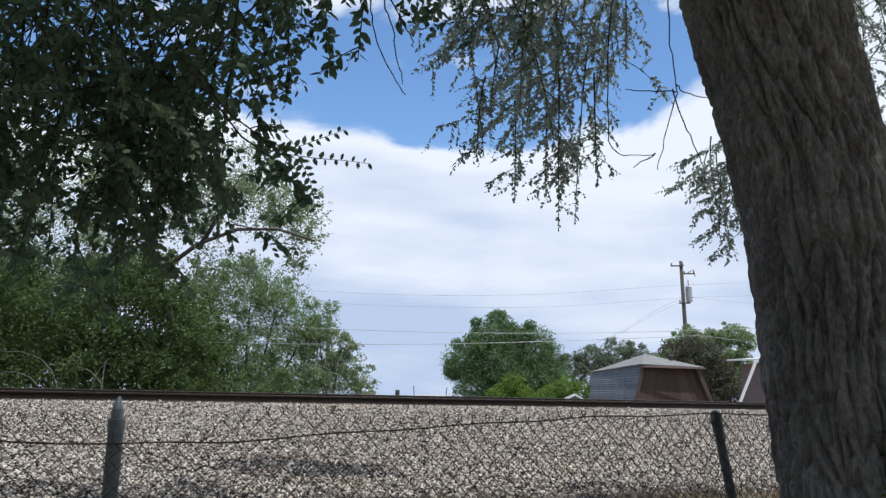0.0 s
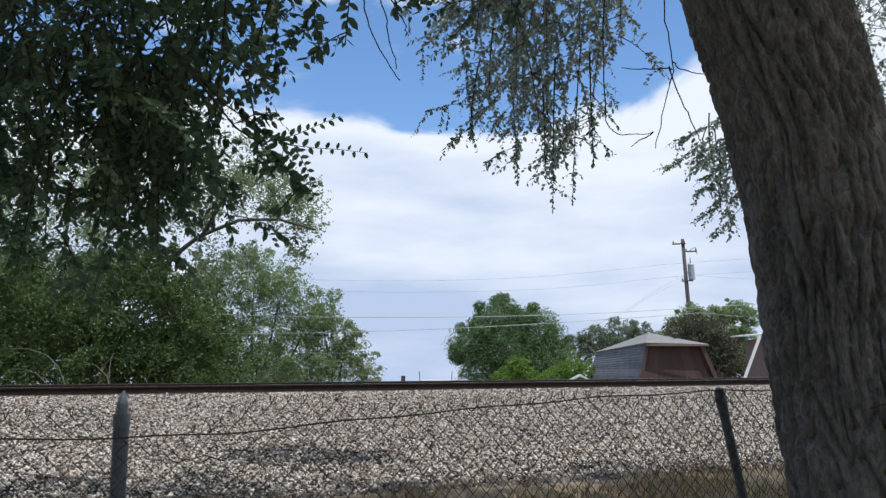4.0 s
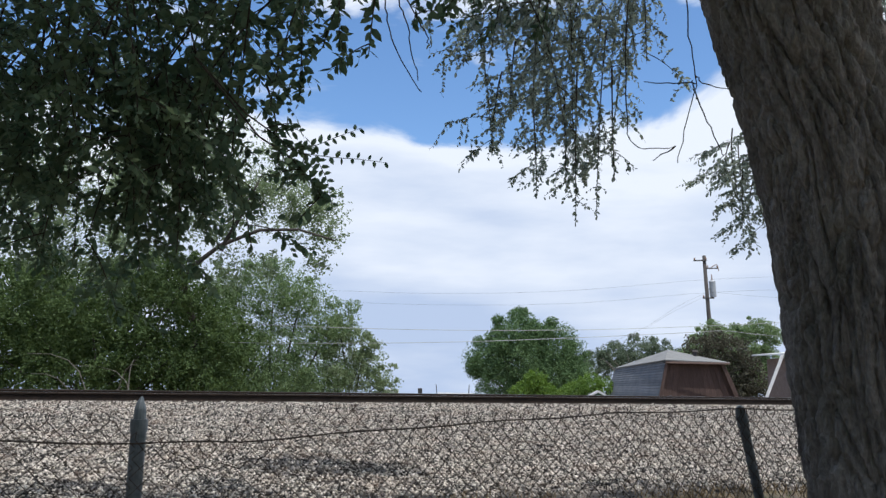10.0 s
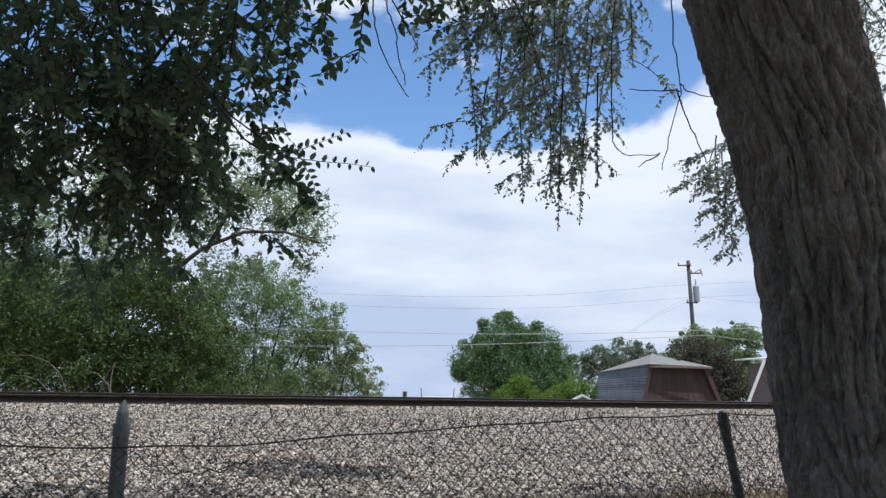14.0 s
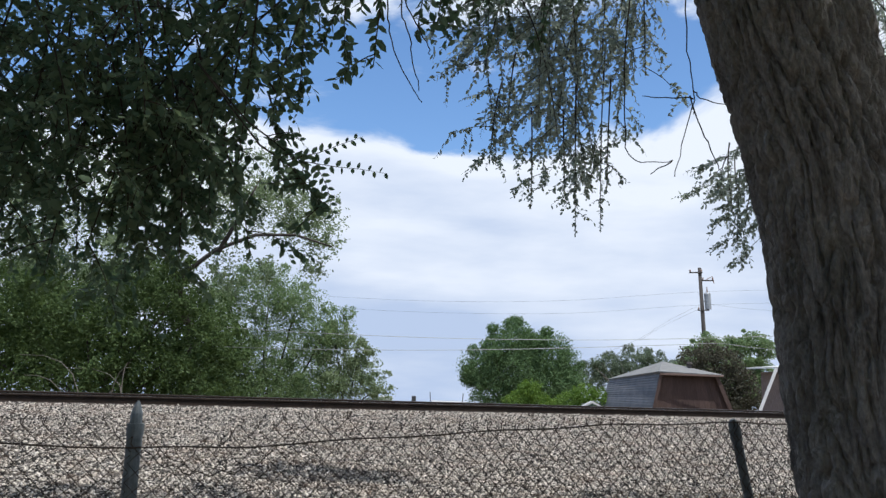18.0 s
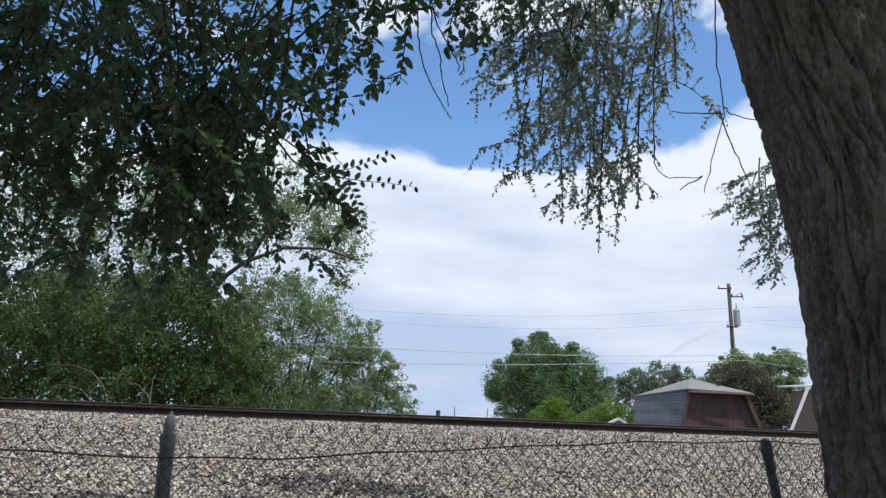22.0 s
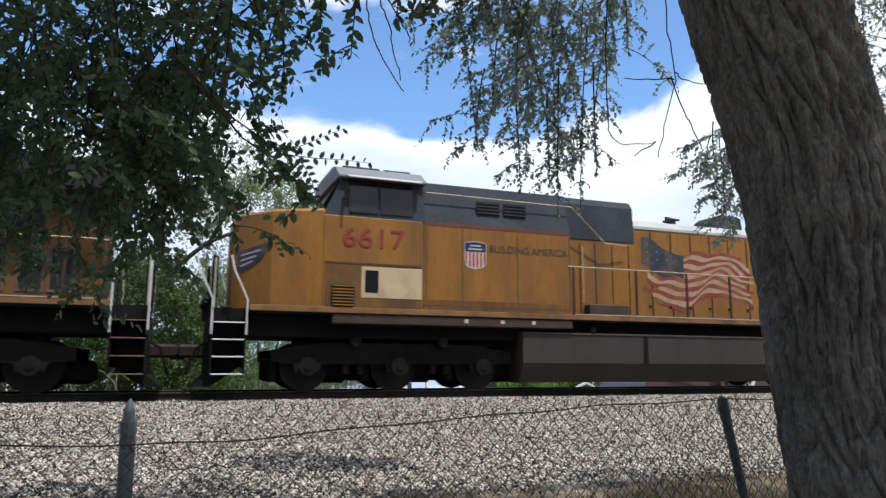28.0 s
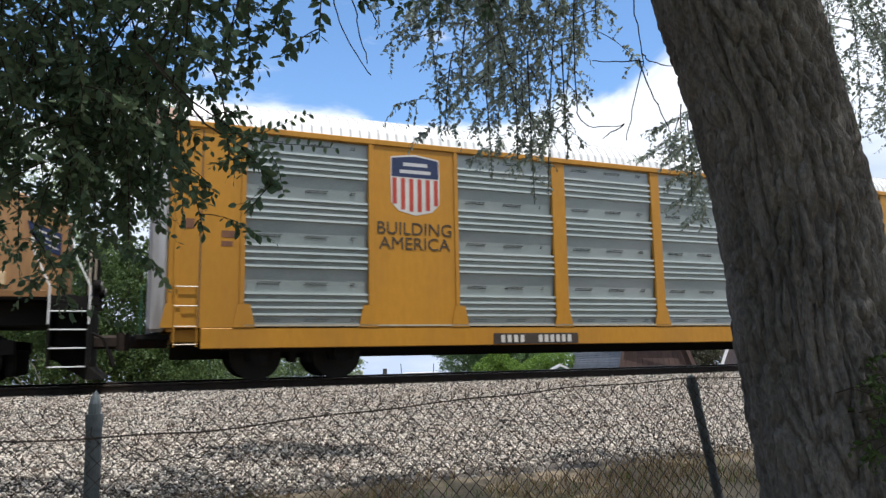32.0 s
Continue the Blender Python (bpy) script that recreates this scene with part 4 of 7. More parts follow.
def make_far_trees():
    rng = np.random.default_rng(77)
    # big airy willow with a leaning limb
    wl = [(-6.5, 0, 7.5, 3.0), (-3.4, 0.5, 9.6, 2.9), (-0.4, 0, 11.2, 2.6), (2.0, 0, 9.8, 2.0), (3.5, 0.3, 9.0, 1.5), (4.7, 0, 8.1, 1.15), (4.6, 0, 6.9, 0.7), (1.2, 0, 6.4, 1.1), (2.7, 0, 6.6, 0.8), (0.4, 0.4, 8.6, 1.9), (-2.4, 0, 6.4, 2.0), (-8.8, 1, 10.0, 2.8), (4.6, 0, 9.0, 1.2)]
    make_tree("willow_tree", "tall airy grey-green willow with a bent limb", -10.3, 27.0, wl, M_LEAF_WILLOW, 0.06, 90000, 0.13, 3, gap=-0.02, fill=0.2, tips=60, inner=False,
              limbs=[([(0.0, 0, 4.5), (-0.5, -0.6, 5.7), (0.1, -1, 6.6), (1.07, -1, 7.4), (2.5, -1, 8.0), (4.0, -1, 8.05), (5.4, -1, 7.65)], 0.13), ([(1.1, -1, 7.2), (1.9, -1, 8.8), (2.5, -1, 10.2)], 0.10), ([(0.0, 0, 4.5), (-0.9, -1, 8), (-0.6, -1, 11)], 0.12)])
    # dark bush with bare stems beside the track
    make_tree("boxelder_bush", "dark green boxelder thicket with bare stems", -12.2, 24.0, [(-4.6, 0, 3.6, 1.7), (-2.6, 0, 4.2, 1.7), (-0.6, 0, 4.4, 1.6), (1.0, 0, 4.0, 1.4), (2.2, 0, 3.0, 1.3), (-1.6, 0, 2.6, 1.6), (0.6, -0.3, 2.4, 1.3), (-4.0, 0, 2.0, 1.4), (2.4, 0, 1.6, 1.0), (3.3, 0.6, 3.9, 1.2), (3.4, 0.6, 2.2, 1.3), (2.5, -0.3, 5.2, 1.0), (2.2, -0.2, 6.2, 0.85), (1.1, 0, 5.6, 1.1)],
              M_LEAF_BUSH, 0.048, 125000, 0.07, 11, stems=5, gap=-0.10, fill=0.3, tips=40, category="bush")
    make_tree("boxelder_bush", "bright green boxelder thicket", -17.6, 26.0, [(-2.0, 0, 4.4, 2.2), (0.6, 0, 5.4, 2.0), (1.8, 0, 3.2, 1.8), (-1.0, 0, 2.2, 1.8), (-4.0, 0, 3.6, 2.4), (-2.6, 0, 6.2, 1.5)],
              M_LEAF_BUSH, 0.07, 50000, 0.10, 12, stems=3, gap=-0.12, fill=0.3, tips=30, category="bush")
    make_tree("locust_tree", "tall dark green locust behind the thicket", -13.2, 31.0, [(-3.6, 0, 5.6, 2.2), (-1.0, 0, 6.4, 2.0), (1.4, 0, 5.4, 1.9), (2.8, 0, 3.8, 1.6), (-2.0, 0, 3.4, 2.2), (0.8, 0, 2.8, 2.0), (3.0, 0, 2.0, 1.4), (-5.4, 0, 4.0, 2.0), (-5.6, 0, 6.6, 1.9)],
              M_LEAF_BUSH, 0.09, 45000, 0.22, 23, gap=-0.2, fill=0.3, tips=30)
    # mid-distance trees
    make_tree("cottonwood_tree", "dense green cottonwood behind the railway", -9.6, 36.0, [(-2.2, 0, 5.4, 2.1), (-0.2, 0, 7.2, 1.8), (1.2, 0, 6.6, 1.6), (2.6, 0, 5.2, 1.7), (0.4, 0, 4.4, 2.2), (-1.8, 0, 3.2, 2.0), (2.2, 0, 2.8, 2.0), (-3.6, 0, 3.4, 1.9), (-2.4, 0, 7.0, 1.2), (0.2, -0.8, 2.3, 1.9), (1.8, -0.8, 1.7, 1.7), (-1.6, -0.8, 1.6, 1.6), (-3.4, -0.6, 1.6, 1.6)],
              M_LEAF_MID, 0.052, 150000, 0.20, 13, gap=-0.12, fill=0.3, tips=46)
    make_tree("willow_bush", "feathery light green willow shrub", -5.6, 36.5, [(-0.8, 0, 5.0, 1.2), (0.4, 0, 3.8, 1.3), (1.2, 0, 2.4, 1.2), (-0.6, 0, 2.8, 1.6), (1.6, 0, 1.4, 0.9)],
              M_LEAF_WILLOW, 0.06, 34000, 0.08, 14, stems=3, gap=-0.02, fill=0.2, tips=26, category="bush")
    make_tree("maple_tree", "large round dark green shade tree", 6.2, 75.0, [(-0.5, 0, 7.7, 3.4), (-3.6, 0, 5.6, 2.8), (3.2, 0, 6.8, 3.0), (4.6, 0, 5.0, 2.2), (-0.4, -1, 5.4, 3.8), (-5.0, 0, 4.6, 1.5), (2.6, -1, 4.0, 3.0), (-2.8, -1, 3.2, 2.6), (0.4, -1, 2.8, 2.8), (4.4, -1, 3.0, 2.2)],
              M_LEAF_ROUND, 0.098, 105000, 0.35, 15, gap=-0.34, fill=0.45, tips=36)
    make_tree("young_tree", "light green young tree", 5.9, 62.0, [(0, 0, 3.2, 1.1), (-1.0, 0, 2.2, 1.2), (1.0, 0, 2.0, 1.3)], M_LEAF_LIGHT, 0.085, 11000, 0.1, 16, gap=-0.15)
    make_tree("shrub", "bright yellow-green leafy shrub", 8.9, 52.0, [(0, 0, 2.7, 1.1), (-1.1, 0, 2.2, 1.1), (1.1, 0, 2.3, 1.1), (0, 0, 1.2, 1.3)], M_LEAF_LIGHT, 0.07, 13000, 0.08, 17, gap=-0.2, category="bush")
    make_tree("elm_tree", "grey-green tree with dead twigs", 20.0, 85.0, [(-5.0, 0, 5.0, 2.4), (-2.6, 0, 6.4, 2.2), (0.4, 0, 7.0, 2.3), (3.2, 0, 6.3, 2.4), (6.0, 0, 5.8, 2.2), (0, -1, 4.4, 3.0)], M_LEAF_GREY, 0.11, 45000, 0.3, 18, gap=-0.12, fill=0.4, tips=30)
    make_tree("ash_tree", "dark green tree with a bright sunlit top", 24.8, 66.0, [(-3.3, 0, 6.6, 1.5), (-2.2, 0, 7.6, 1.4), (-4.4, 0, 5.4, 1.3), (-0.6, 0, 7.4, 1.3), (0.7, 0, 7.6, 1.3), (1.9, 0, 8.1, 1.3), (2.9, 0, 7.3, 1.1), (2.4, 0, 5.6, 1.4), (-1.4, 0, 5.6, 1.9), (0.6, 0, 5.2, 2.0), (-2.8, 0, 4.0, 2.0), (2.4, 0, 3.6, 1.6), (-0.2, 0, 3.4, 2.2)], M_LEAF_MID, 0.09, 66000, 0.25, 19, gap=-0.14, fill=0.4, tips=30)
    make_tree("plum_tree", "purplish dark green tree by the barn", 19.2, 51.0, [(-2.9, 0, 5.4, 1.1), (-1.8, 0, 5.8, 1.1), (-0.6, 0, 5.3, 1.2), (0.5, 0, 4.2, 1.1), (-2.2, 0, 4.0, 1.4), (-0.4, 0, 4.0, 1.4), (0.9, 0, 3.0, 1.3), (-0.8, 0, 2.6, 1.3), (0.4, 0, 2.0, 1.3)], M_LEAF_PLUM, 0.08, 22000, 0.12, 20, gap=-0.1)
    # pale bare stems hanging out of the thicket
    stems = thing("dead_shrub", "pale leafless shrub arching out of the dark thicket", "shrub", pose(-11.6, 22.6, ground_height(25)))
    for k in range(6):
        x0 = rng.uniform(-1.4, 1.2)
        h = rng.uniform(1.6, 3.0)
        part("stem", Shape().tube(bezier((x0, 0, 0), (x0 + rng.normal() * 0.5, 0, h * 1.1), (x0 + rng.normal() * 1.0, rng.normal() * 0.3, h), 6), [0.022 * (1 - k2 / 8) for k2 in range(7)], 5), M_DEADWOOD, stems)
    # unseen trees added behind the viewer; they close the place and cut skylight
    for k, (x, y, s) in enumerate(((-13, -7, 1.1), (-6, -12, 1.2), (2, -13, 1.1), (9, -11, 1.25), (15, -5, 1.15), (-17, 2, 1.0), (20, 3, 1.2))):
        make_tree("sky_block_tree", "leafy green tree added out of view to block low skylight", x, y, [(0, 0, 6.0 * s, 3.0 * s), (-2.4 * s, 0, 4.4 * s, 2.6 * s), (2.4 * s, 0, 4.2 * s, 2.6 * s), (0, 0, 3.0 * s, 2.8 * s)], M_LEAF_MID, 0.26, 8000, 0.25, 60 + k, gap=-0.5, fill=0.5)
    # dead twiggy branches over the grey tree
    dead = thing("dead_tree", "leafless grey branches standing above the green trees", "tree", pose(16.2, 70.0, ground_height(60)))
    for i in range(16):
        a, L = rng.uniform(-0.9, 0.9), rng.uniform(4.6, 6.8)
        tip = Vector((math.sin(a) * L * 0.8, rng.normal() * 0.6, L * 0.7 + 1.6))
        line = bezier((0, 0, 0.2), Vector((tip.x * 0.2, 0, tip.z * 0.7)), tip, 6)
        part("branch", Shape().tube(line, [0.08 * (1 - k / 7) for k in range(7)], 5), M_DEADWOOD, dead)


M_LEAF_PLUM = leaf_material("plum_leaf", (0.05, 0.05, 0.036), (0.105, 0.10, 0.066), 0.25)
M_DEADWOOD = surface("dead_wood", (0.13, 0.12, 0.105), (0.24, 0.22, 0.19), 6, 0.9)
M_SHINGLE = surface("grey_asphalt_shingle", (0.10, 0.11, 0.13), (0.19, 0.20, 0.22), 2, 0.9, bump=0.4, fine=30, obj=0.25)
M_ROOFCAP = surface("pale_weathered_roofing", (0.34, 0.34, 0.34), (0.50, 0.50, 0.49), 2, 0.8, bump=0.2)
M_BARNWOOD = surface("red_brown_siding", (0.07, 0.046, 0.04), (0.12, 0.08, 0.068), 3, 0.85, bump=0.4, stretch=(6, 1, 1), obj=0.2)
M_BARNROOF = surface("weathered_barn_roofing", (0.15, 0.15, 0.148), (0.25, 0.25, 0.24), 2, 0.9, bump=0.3)
M_TRIM = surface("brown_trim", (0.16, 0.11, 0.09), (0.24, 0.17, 0.14), 5, 0.8)
M_WHITE = surface("white_trim_paint", (0.62, 0.62, 0.60), (0.80, 0.80, 0.78), 4, 0.6)
M_GREENROOF = surface("green_shed_siding", (0.06, 0.13, 0.09), (0.10, 0.19, 0.13), 3, 0.8)
M_GREYWOOD = surface("weathered_grey_boards", (0.13, 0.10, 0.09), (0.32, 0.255, 0.225), 4, 0.9, bump=0.4, stretch=(6, 6, 1), obj=0.35)
M_POLE = surface("tarred_pole_wood", (0.05, 0.045, 0.042), (0.11, 0.098, 0.09), 3, 0.9, bump=0.4, stretch=(6, 6, 0.6))
M_GREYMETAL = surface("grey_painted_metal", (0.30, 0.32, 0.34), (0.42, 0.44, 0.46), 4, 0.5, 0.2)
M_CABLE_BARE = surface("weathered_bare_cable", (0.30, 0.31, 0.31), (0.44, 0.45, 0.45), 4, 0.5, 0.2)
M_CABLE = surface("cable", (0.03, 0.03, 0.03), (0.07, 0.07, 0.07), 4, 0.6)
M_PORCELAIN = surface("insulator_porcelain", (0.25, 0.16, 0.12), (0.36, 0.25, 0.2), 6, 0.3)


def slab(sh, q, thick):
    """A four-cornered sheet given a thickness downwards."""
    q = [Vector(p) for p in q]
    n = (q[1] - q[0]).cross(q[3] - q[0]).normalized() * thick
    return sh.add(q + [p - n for p in q], [(0, 1, 2, 3), (7, 6, 5, 4), (0, 4, 5, 1), (1, 5, 6, 2), (2, 6, 7, 3), (3, 7, 4, 0)])


def make_barn():
    """Old barn with steep shingled sides under a low hipped roof that sags to the back; x across the front, y back from it."""
    z0 = ground_height(36)
    barn = thing("gambrel_barn", "small old barn with steep grey shingled sides and red-brown front", "barn", pose(14.2, 45.0, 0))
    low = -0.2
    # corners at the eave: front left, front right, back left, back right, and the two ends of the ridge
    fl, fr = Vector((-1.83, 0, 2.40)), Vector((1.80, 0.3, 2.33))
    bl, br = Vector((-3.4, 7.2, 1.90)), Vector((2.3, 7.6, 1.90))
    r0, r1 = Vector((-0.50, 4.2, 3.14)), Vector((-0.6, 5.6, 2.9))
    lfl, lfr, lbl, lbr = (fl + Vector((-0.60, -0.05, low - fl.z)), fr + Vector((1.0, 0, low - fr.z)), bl + Vector((-0.9, 0, low - bl.z)), br + Vector((0.9, 0, low - br.z)))
    inner = [p + Vector((0.10 if p.x < 0 else -0.10, 0.25 if p.y < 2 else -0.2, -0.12)) for p in (lfl, lfr, fr, fl, lbl, lbr, br, bl)]
    wall = Shape().add(inner, [(0, 1, 2, 3), (5, 4, 7, 6), (0, 3, 7, 4), (1, 5, 6, 2), (3, 2, 6, 7), (0, 4, 5, 1)])
    base = [Vector((p.x, p.y, z0)) for p in (inner[0], inner[1], inner[5], inner[4])]
    wall.add(base + [inner[0], inner[1], inner[5], inner[4]], [(0, 1, 5, 4), (1, 2, 6, 5), (2, 3, 7, 6), (3, 0, 4, 7)])
    part("wall", wall, M_BARNWOOD, barn, "red-brown wooden front wall")
    for k in range(13):
        a, b = k / 13 + 0.0015, (k + 1) / 13 - 0.0015
        q = [inner[0].lerp(inner[1], a), inner[0].lerp(inner[1], b), inner[3].lerp(inner[2], b), inner[3].lerp(inner[2], a)]
        part("siding_board", slab(Shape(), [p + Vector((0, -0.03, 0)) for p in q], 0.025), M_BARNWOOD, barn)
    for ta, tb, la, lb in ((bl, fl, lbl, lfl), (fr, br, lfr, lbr)):
        n = 15
        for c in range(n):
            out = Vector((-0.03 if ta.x < 0 else 0.03, 0, 0))
            q = [la.lerp(ta, c / n) + out, lb.lerp(tb, c / n) + out, lb.lerp(tb, (c + 1) / n), la.lerp(ta, (c + 1) / n)]
            part("shingle_course", slab(Shape(), q, 0.05), M_SHINGLE, barn)
    up = Vector((0, 0, 0.03))
    ex = [fl + Vector((-0.12, -0.25, 0)), fr + Vector((0.30, -0.25, -0.02)), br + Vector((0.3, 0.2, 0)), bl + Vector((-0.15, 0.2, -0.02))]
    part("roof", slab(Shape(), [ex[0], ex[1], r0 + up, r0 + up + Vector((-0.02, 0, 0))], 0.07), M_BARNROOF, barn, "pale weathered hip of the roof")
    part("roof", slab(Shape(), [ex[3], ex[0], r0 + up, r1 + up], 0.07), M_BARNROOF, barn, "pale weathered side of the roof")
    part("roof", slab(Shape(), [ex[1], ex[2], r1 + up, r0 + up], 0.07), M_BARNROOF, barn)
    part("roof", slab(Shape(), [ex[2], ex[3], r1 + up, r1 + up + Vector((0.02, 0, 0))], 0.07), M_BARNROOF, barn)
    for p, q, w in ((fl, lfl, 0.17), (fr, lfr, -0.26)):
        part("barge_board", slab(Shape(), [q + Vector((0, -0.10, 0)), q + Vector((w, -0.10, 0)), p + Vector((w, -0.10, -0.02)), p + Vector((0, -0.10, -0.02))][::1 if w > 0 else -1], 0.06), M_BARNWOOD, barn)
    part("fascia", Shape().box(fl.x - 0.05, fr.x + 0.2, -0.20, -0.14, 2.18, 2.30, 0.01), M_TRIM, barn)
    vent = part("roof_vent", Shape().cyl(0.62, 2.0, 2.45, 3.02, 0.13, 14), M_POLE, barn, "dark round roof vent")
    part("vent_cap", Shape().cyl(0.62, 2.0, 2.99, 3.12, 0.21, 14, r2=0.14), M_POLE, vent)


def make_sheds():
    z0 = ground_height(32)
    shed = thing("garden_shed", "small green shed with a white-trimmed gable", "shed", pose(7.3, 40.0, z0 + 0.15, 0, 0, -8))
    part("wall", Shape().prism([(-0.8, 0), (0.8, 0), (0.8, 1.45), (0, 1.9), (-0.8, 1.45)], "y", 0, 2.0), M_GREENROOF, shed)
    for s in (-1, 1):
        part("roof", Shape().prism([(0, 2.02), (s * 0.95, 1.5), (s * 0.95, 1.44), (0, 1.94)][::-s], "y", -0.15, 2.15), M_ROOFCAP, shed)
        part("barge_board", Shape().prism([(0, 2.06), (s * 0.98, 1.52), (s * 0.98, 1.44), (0, 1.95)][::-s], "y", -0.19, -0.155), M_WHITE, shed)
    z0 = ground_height(27)
    lean = thing("lean_to_shed", "weathered board shed with a white-edged metal roof", "shed", pose(16.0, 38.0, z0, 0, 0, 6))
    part("wall", Shape().prism([(1.25, 0), (5, 0), (5, 4.4), (1.25, 3.95)], "y", 0, 3), M_GREYWOOD, lean)
    for k in range(12):
        part("wall_board", Shape().box(1.27 + 0.2 * k, 1.45 + 0.2 * k, -0.03, -0.002, 0, 3.85 + 0.02 * k, 0.005), M_GREYWOOD, lean)
    part("roof", Shape().prism([(0.55, 4.12), (5.2, 4.55), (5.2, 4.62), (0.55, 4.2)], "y", -0.3, 3.3), M_WHITE, lean, "pale metal roof sheet")
    part("brace", Shape().prism([(-0.8, 1.5), (-0.66, 1.5), (0.53, 4.12), (0.38, 4.12)], "y", -0.12, -0.035), M_WHITE, lean, "white slanting trim board")
    # far roofs low on the skyline
    far = thing("far_house", "distant low house with a pale roof", "house", pose(-1.2, 110.0, ground_height(100), 0, 0, 4))
    part("wall", Shape().box(-2.4, 2.4, 0, 6, 0, 1.2, 0.02), M_WHITE, far)
    part("roof", Shape().prism([(-0.5, 1.1), (3, 2.0), (6.5, 1.1)], "x", -2.8, 2.8), M_ROOFCAP, far)
    for x in (-2.9, 1.6):
        part("pole", Shape().tube([(x, -0.5, 0), (x + (0.2 if x > 0 else -0.3), -0.5, 3.3)], 0.06, 6), M_CABLE, far)
    block = thing("far_building", "distant pale block building with vertical ribs", "building", pose(-12.2, 120.0, ground_height(108)))
    part("wall", Shape().box(-1.0, 1.0, 0, 3, 0, 2.4, 0.03), M_WHITE, block)
    for k in range(4):
        part("rib", Shape().box(-0.9 + 0.5 * k, -0.75 + 0.5 * k, -0.12, -0.005, 0.1, 2.3), M_GREYMETAL, block)
    dish = thing("yard_post", "distant post with a small dark sign", "post", pose(-7.3, 118.0, ground_height(108)))
    part("pole", Shape().tube([(0, 0, 0), (0, 0, 1.9)], 0.09, 8), M_CABLE, dish)
    part("sign", Shape().box(-0.35, 0.35, -0.06, 0.06, 1.7, 2.7, 0.03), M_CABLE, dish)


def make_power_lines():
    z0 = ground_height(58)
    pole = thing("utility_pole", "leaning wooden utility pole with a grey transformer", "utility pole", pose(23.9, 70.0, z0, 0, -2.3, 0))
    H = 13.2 - z0
    part("pole", Shape().tube([(0, 0, -0.3), (0, 0, H * 0.5), (0, 0, H)], [0.24, 0.20, 0.16], 12), M_POLE, pole, smooth=True)
    tr = part("transformer", Shape().cyl(0.55, -0.1, H - 4.1, H - 2.6, 0.30, 18), M_GREYMETAL, pole, "grey pole-mounted transformer can")
    part("lid", Shape().cyl(0.55, -0.1, H - 2.62, H - 2.5, 0.32, 18, r2=0.22), M_GREYMETAL, tr)
    part("bushing", Shape().cyl(0.55, -0.1, H - 2.5, H - 1.9, 0.07, 10, r2=0.04), M_PORCELAIN, tr)
    part("bracket", Shape().box(0.1, 0.35, -0.18, -0.02, H - 3.4, H - 3.25, 0.02), M_GREYMETAL, tr)
    for z, x0, x1 in ((H - 1.3, 0.1, 1.25), (H - 0.5, -1.1, 0.2), (H - 4.2, -0.5, 0.6)):
        part("crossarm", Shape().box(x0, x1, -0.24, -0.13, z - 0.06, z + 0.06, 0.01), M_POLE, pole)
        for x in (x0 + 0.1, x1 - 0.1):
            part("insulator", Shape().tube([(x, -0.18, z + 0.06), (x, -0.18, z + 0.16), (x, -0.18, z + 0.3)], [0.05, 0.09, 0.05], 8), M_PORCELAIN, pole)
    part("cutout", Shape().tube([(0.55, -0.2, H - 1.2), (1.1, -0.2, H - 0.9), (1.25, -0.2, H - 1.6)], 0.05, 6), M_PORCELAIN, pole)
    wires = [[(-60, 30, 5.6), (-10.6, 30, 3.14), (-0.4, 30, 3.05), (9.8, 31, 3.4), (60, 31, 7.2)],
             [(-60, 30, 2.9), (-11.2, 30, 2.3), (-0.35, 30, 2.56), (9.55, 31, 3.23), (11.2, 31, 3.4), (13.05, 31, 3.06), (60, 31, 2.9)],
             [(-60, 64, 8.8), (-9.5, 64, 7.3), (0.6, 64, 7.3), (10.8, 64, 7.65), (24, 66, 9.4), (60, 70, 11)],
             [(-60, 64, 9.9), (-8.5, 64, 8.25), (2.1, 64, 8.4), (10.8, 64, 8.85), (24, 66, 10.6), (60, 70, 12.2)],
             [(23.4, 69.8, 9.6), (19.0, 66, 7.6), (15.5, 62, 5.5), (10, 55, 3.4), (7.5, 52, 2.6)],
             [(23.5, 69.8, 9.3), (18.6, 66, 7.1), (15.3, 62, 5.3)],
             [(23.6, 69.9, 9.4), (22.9, 69.9, 3.0)],
             [(23.9, 69.8, 9.6), (30, 69, 8.9), (60, 66, 9.3)],
             [(1.5, 58, 0.0), (4.6, 60, 3.2)]]
    for i, line in enumerate(wires):
        ps = [Vector(p) for p in line]
        fine = []
        for k in range(len(ps) - 1):
            fine += [ps[k].lerp(ps[k + 1], s / 6) for s in range(6)]
        fine.append(ps[-1])
        for _ in range(6):
            fine = [fine[0]] + [(fine[k - 1] + fine[k] * 2 + fine[k + 1]) / 4 for k in range(1, len(fine) - 1)] + [fine[-1]]
        solid("power_cable", Shape().tube(fine, 0.0115 if i < 2 else 0.007, 5), M_CABLE_BARE if i < 2 else M_CABLE, "bare grey overhead cable before the trees" if i < 2 else "thin dark overhead cable", "cable", group="overhead cables")


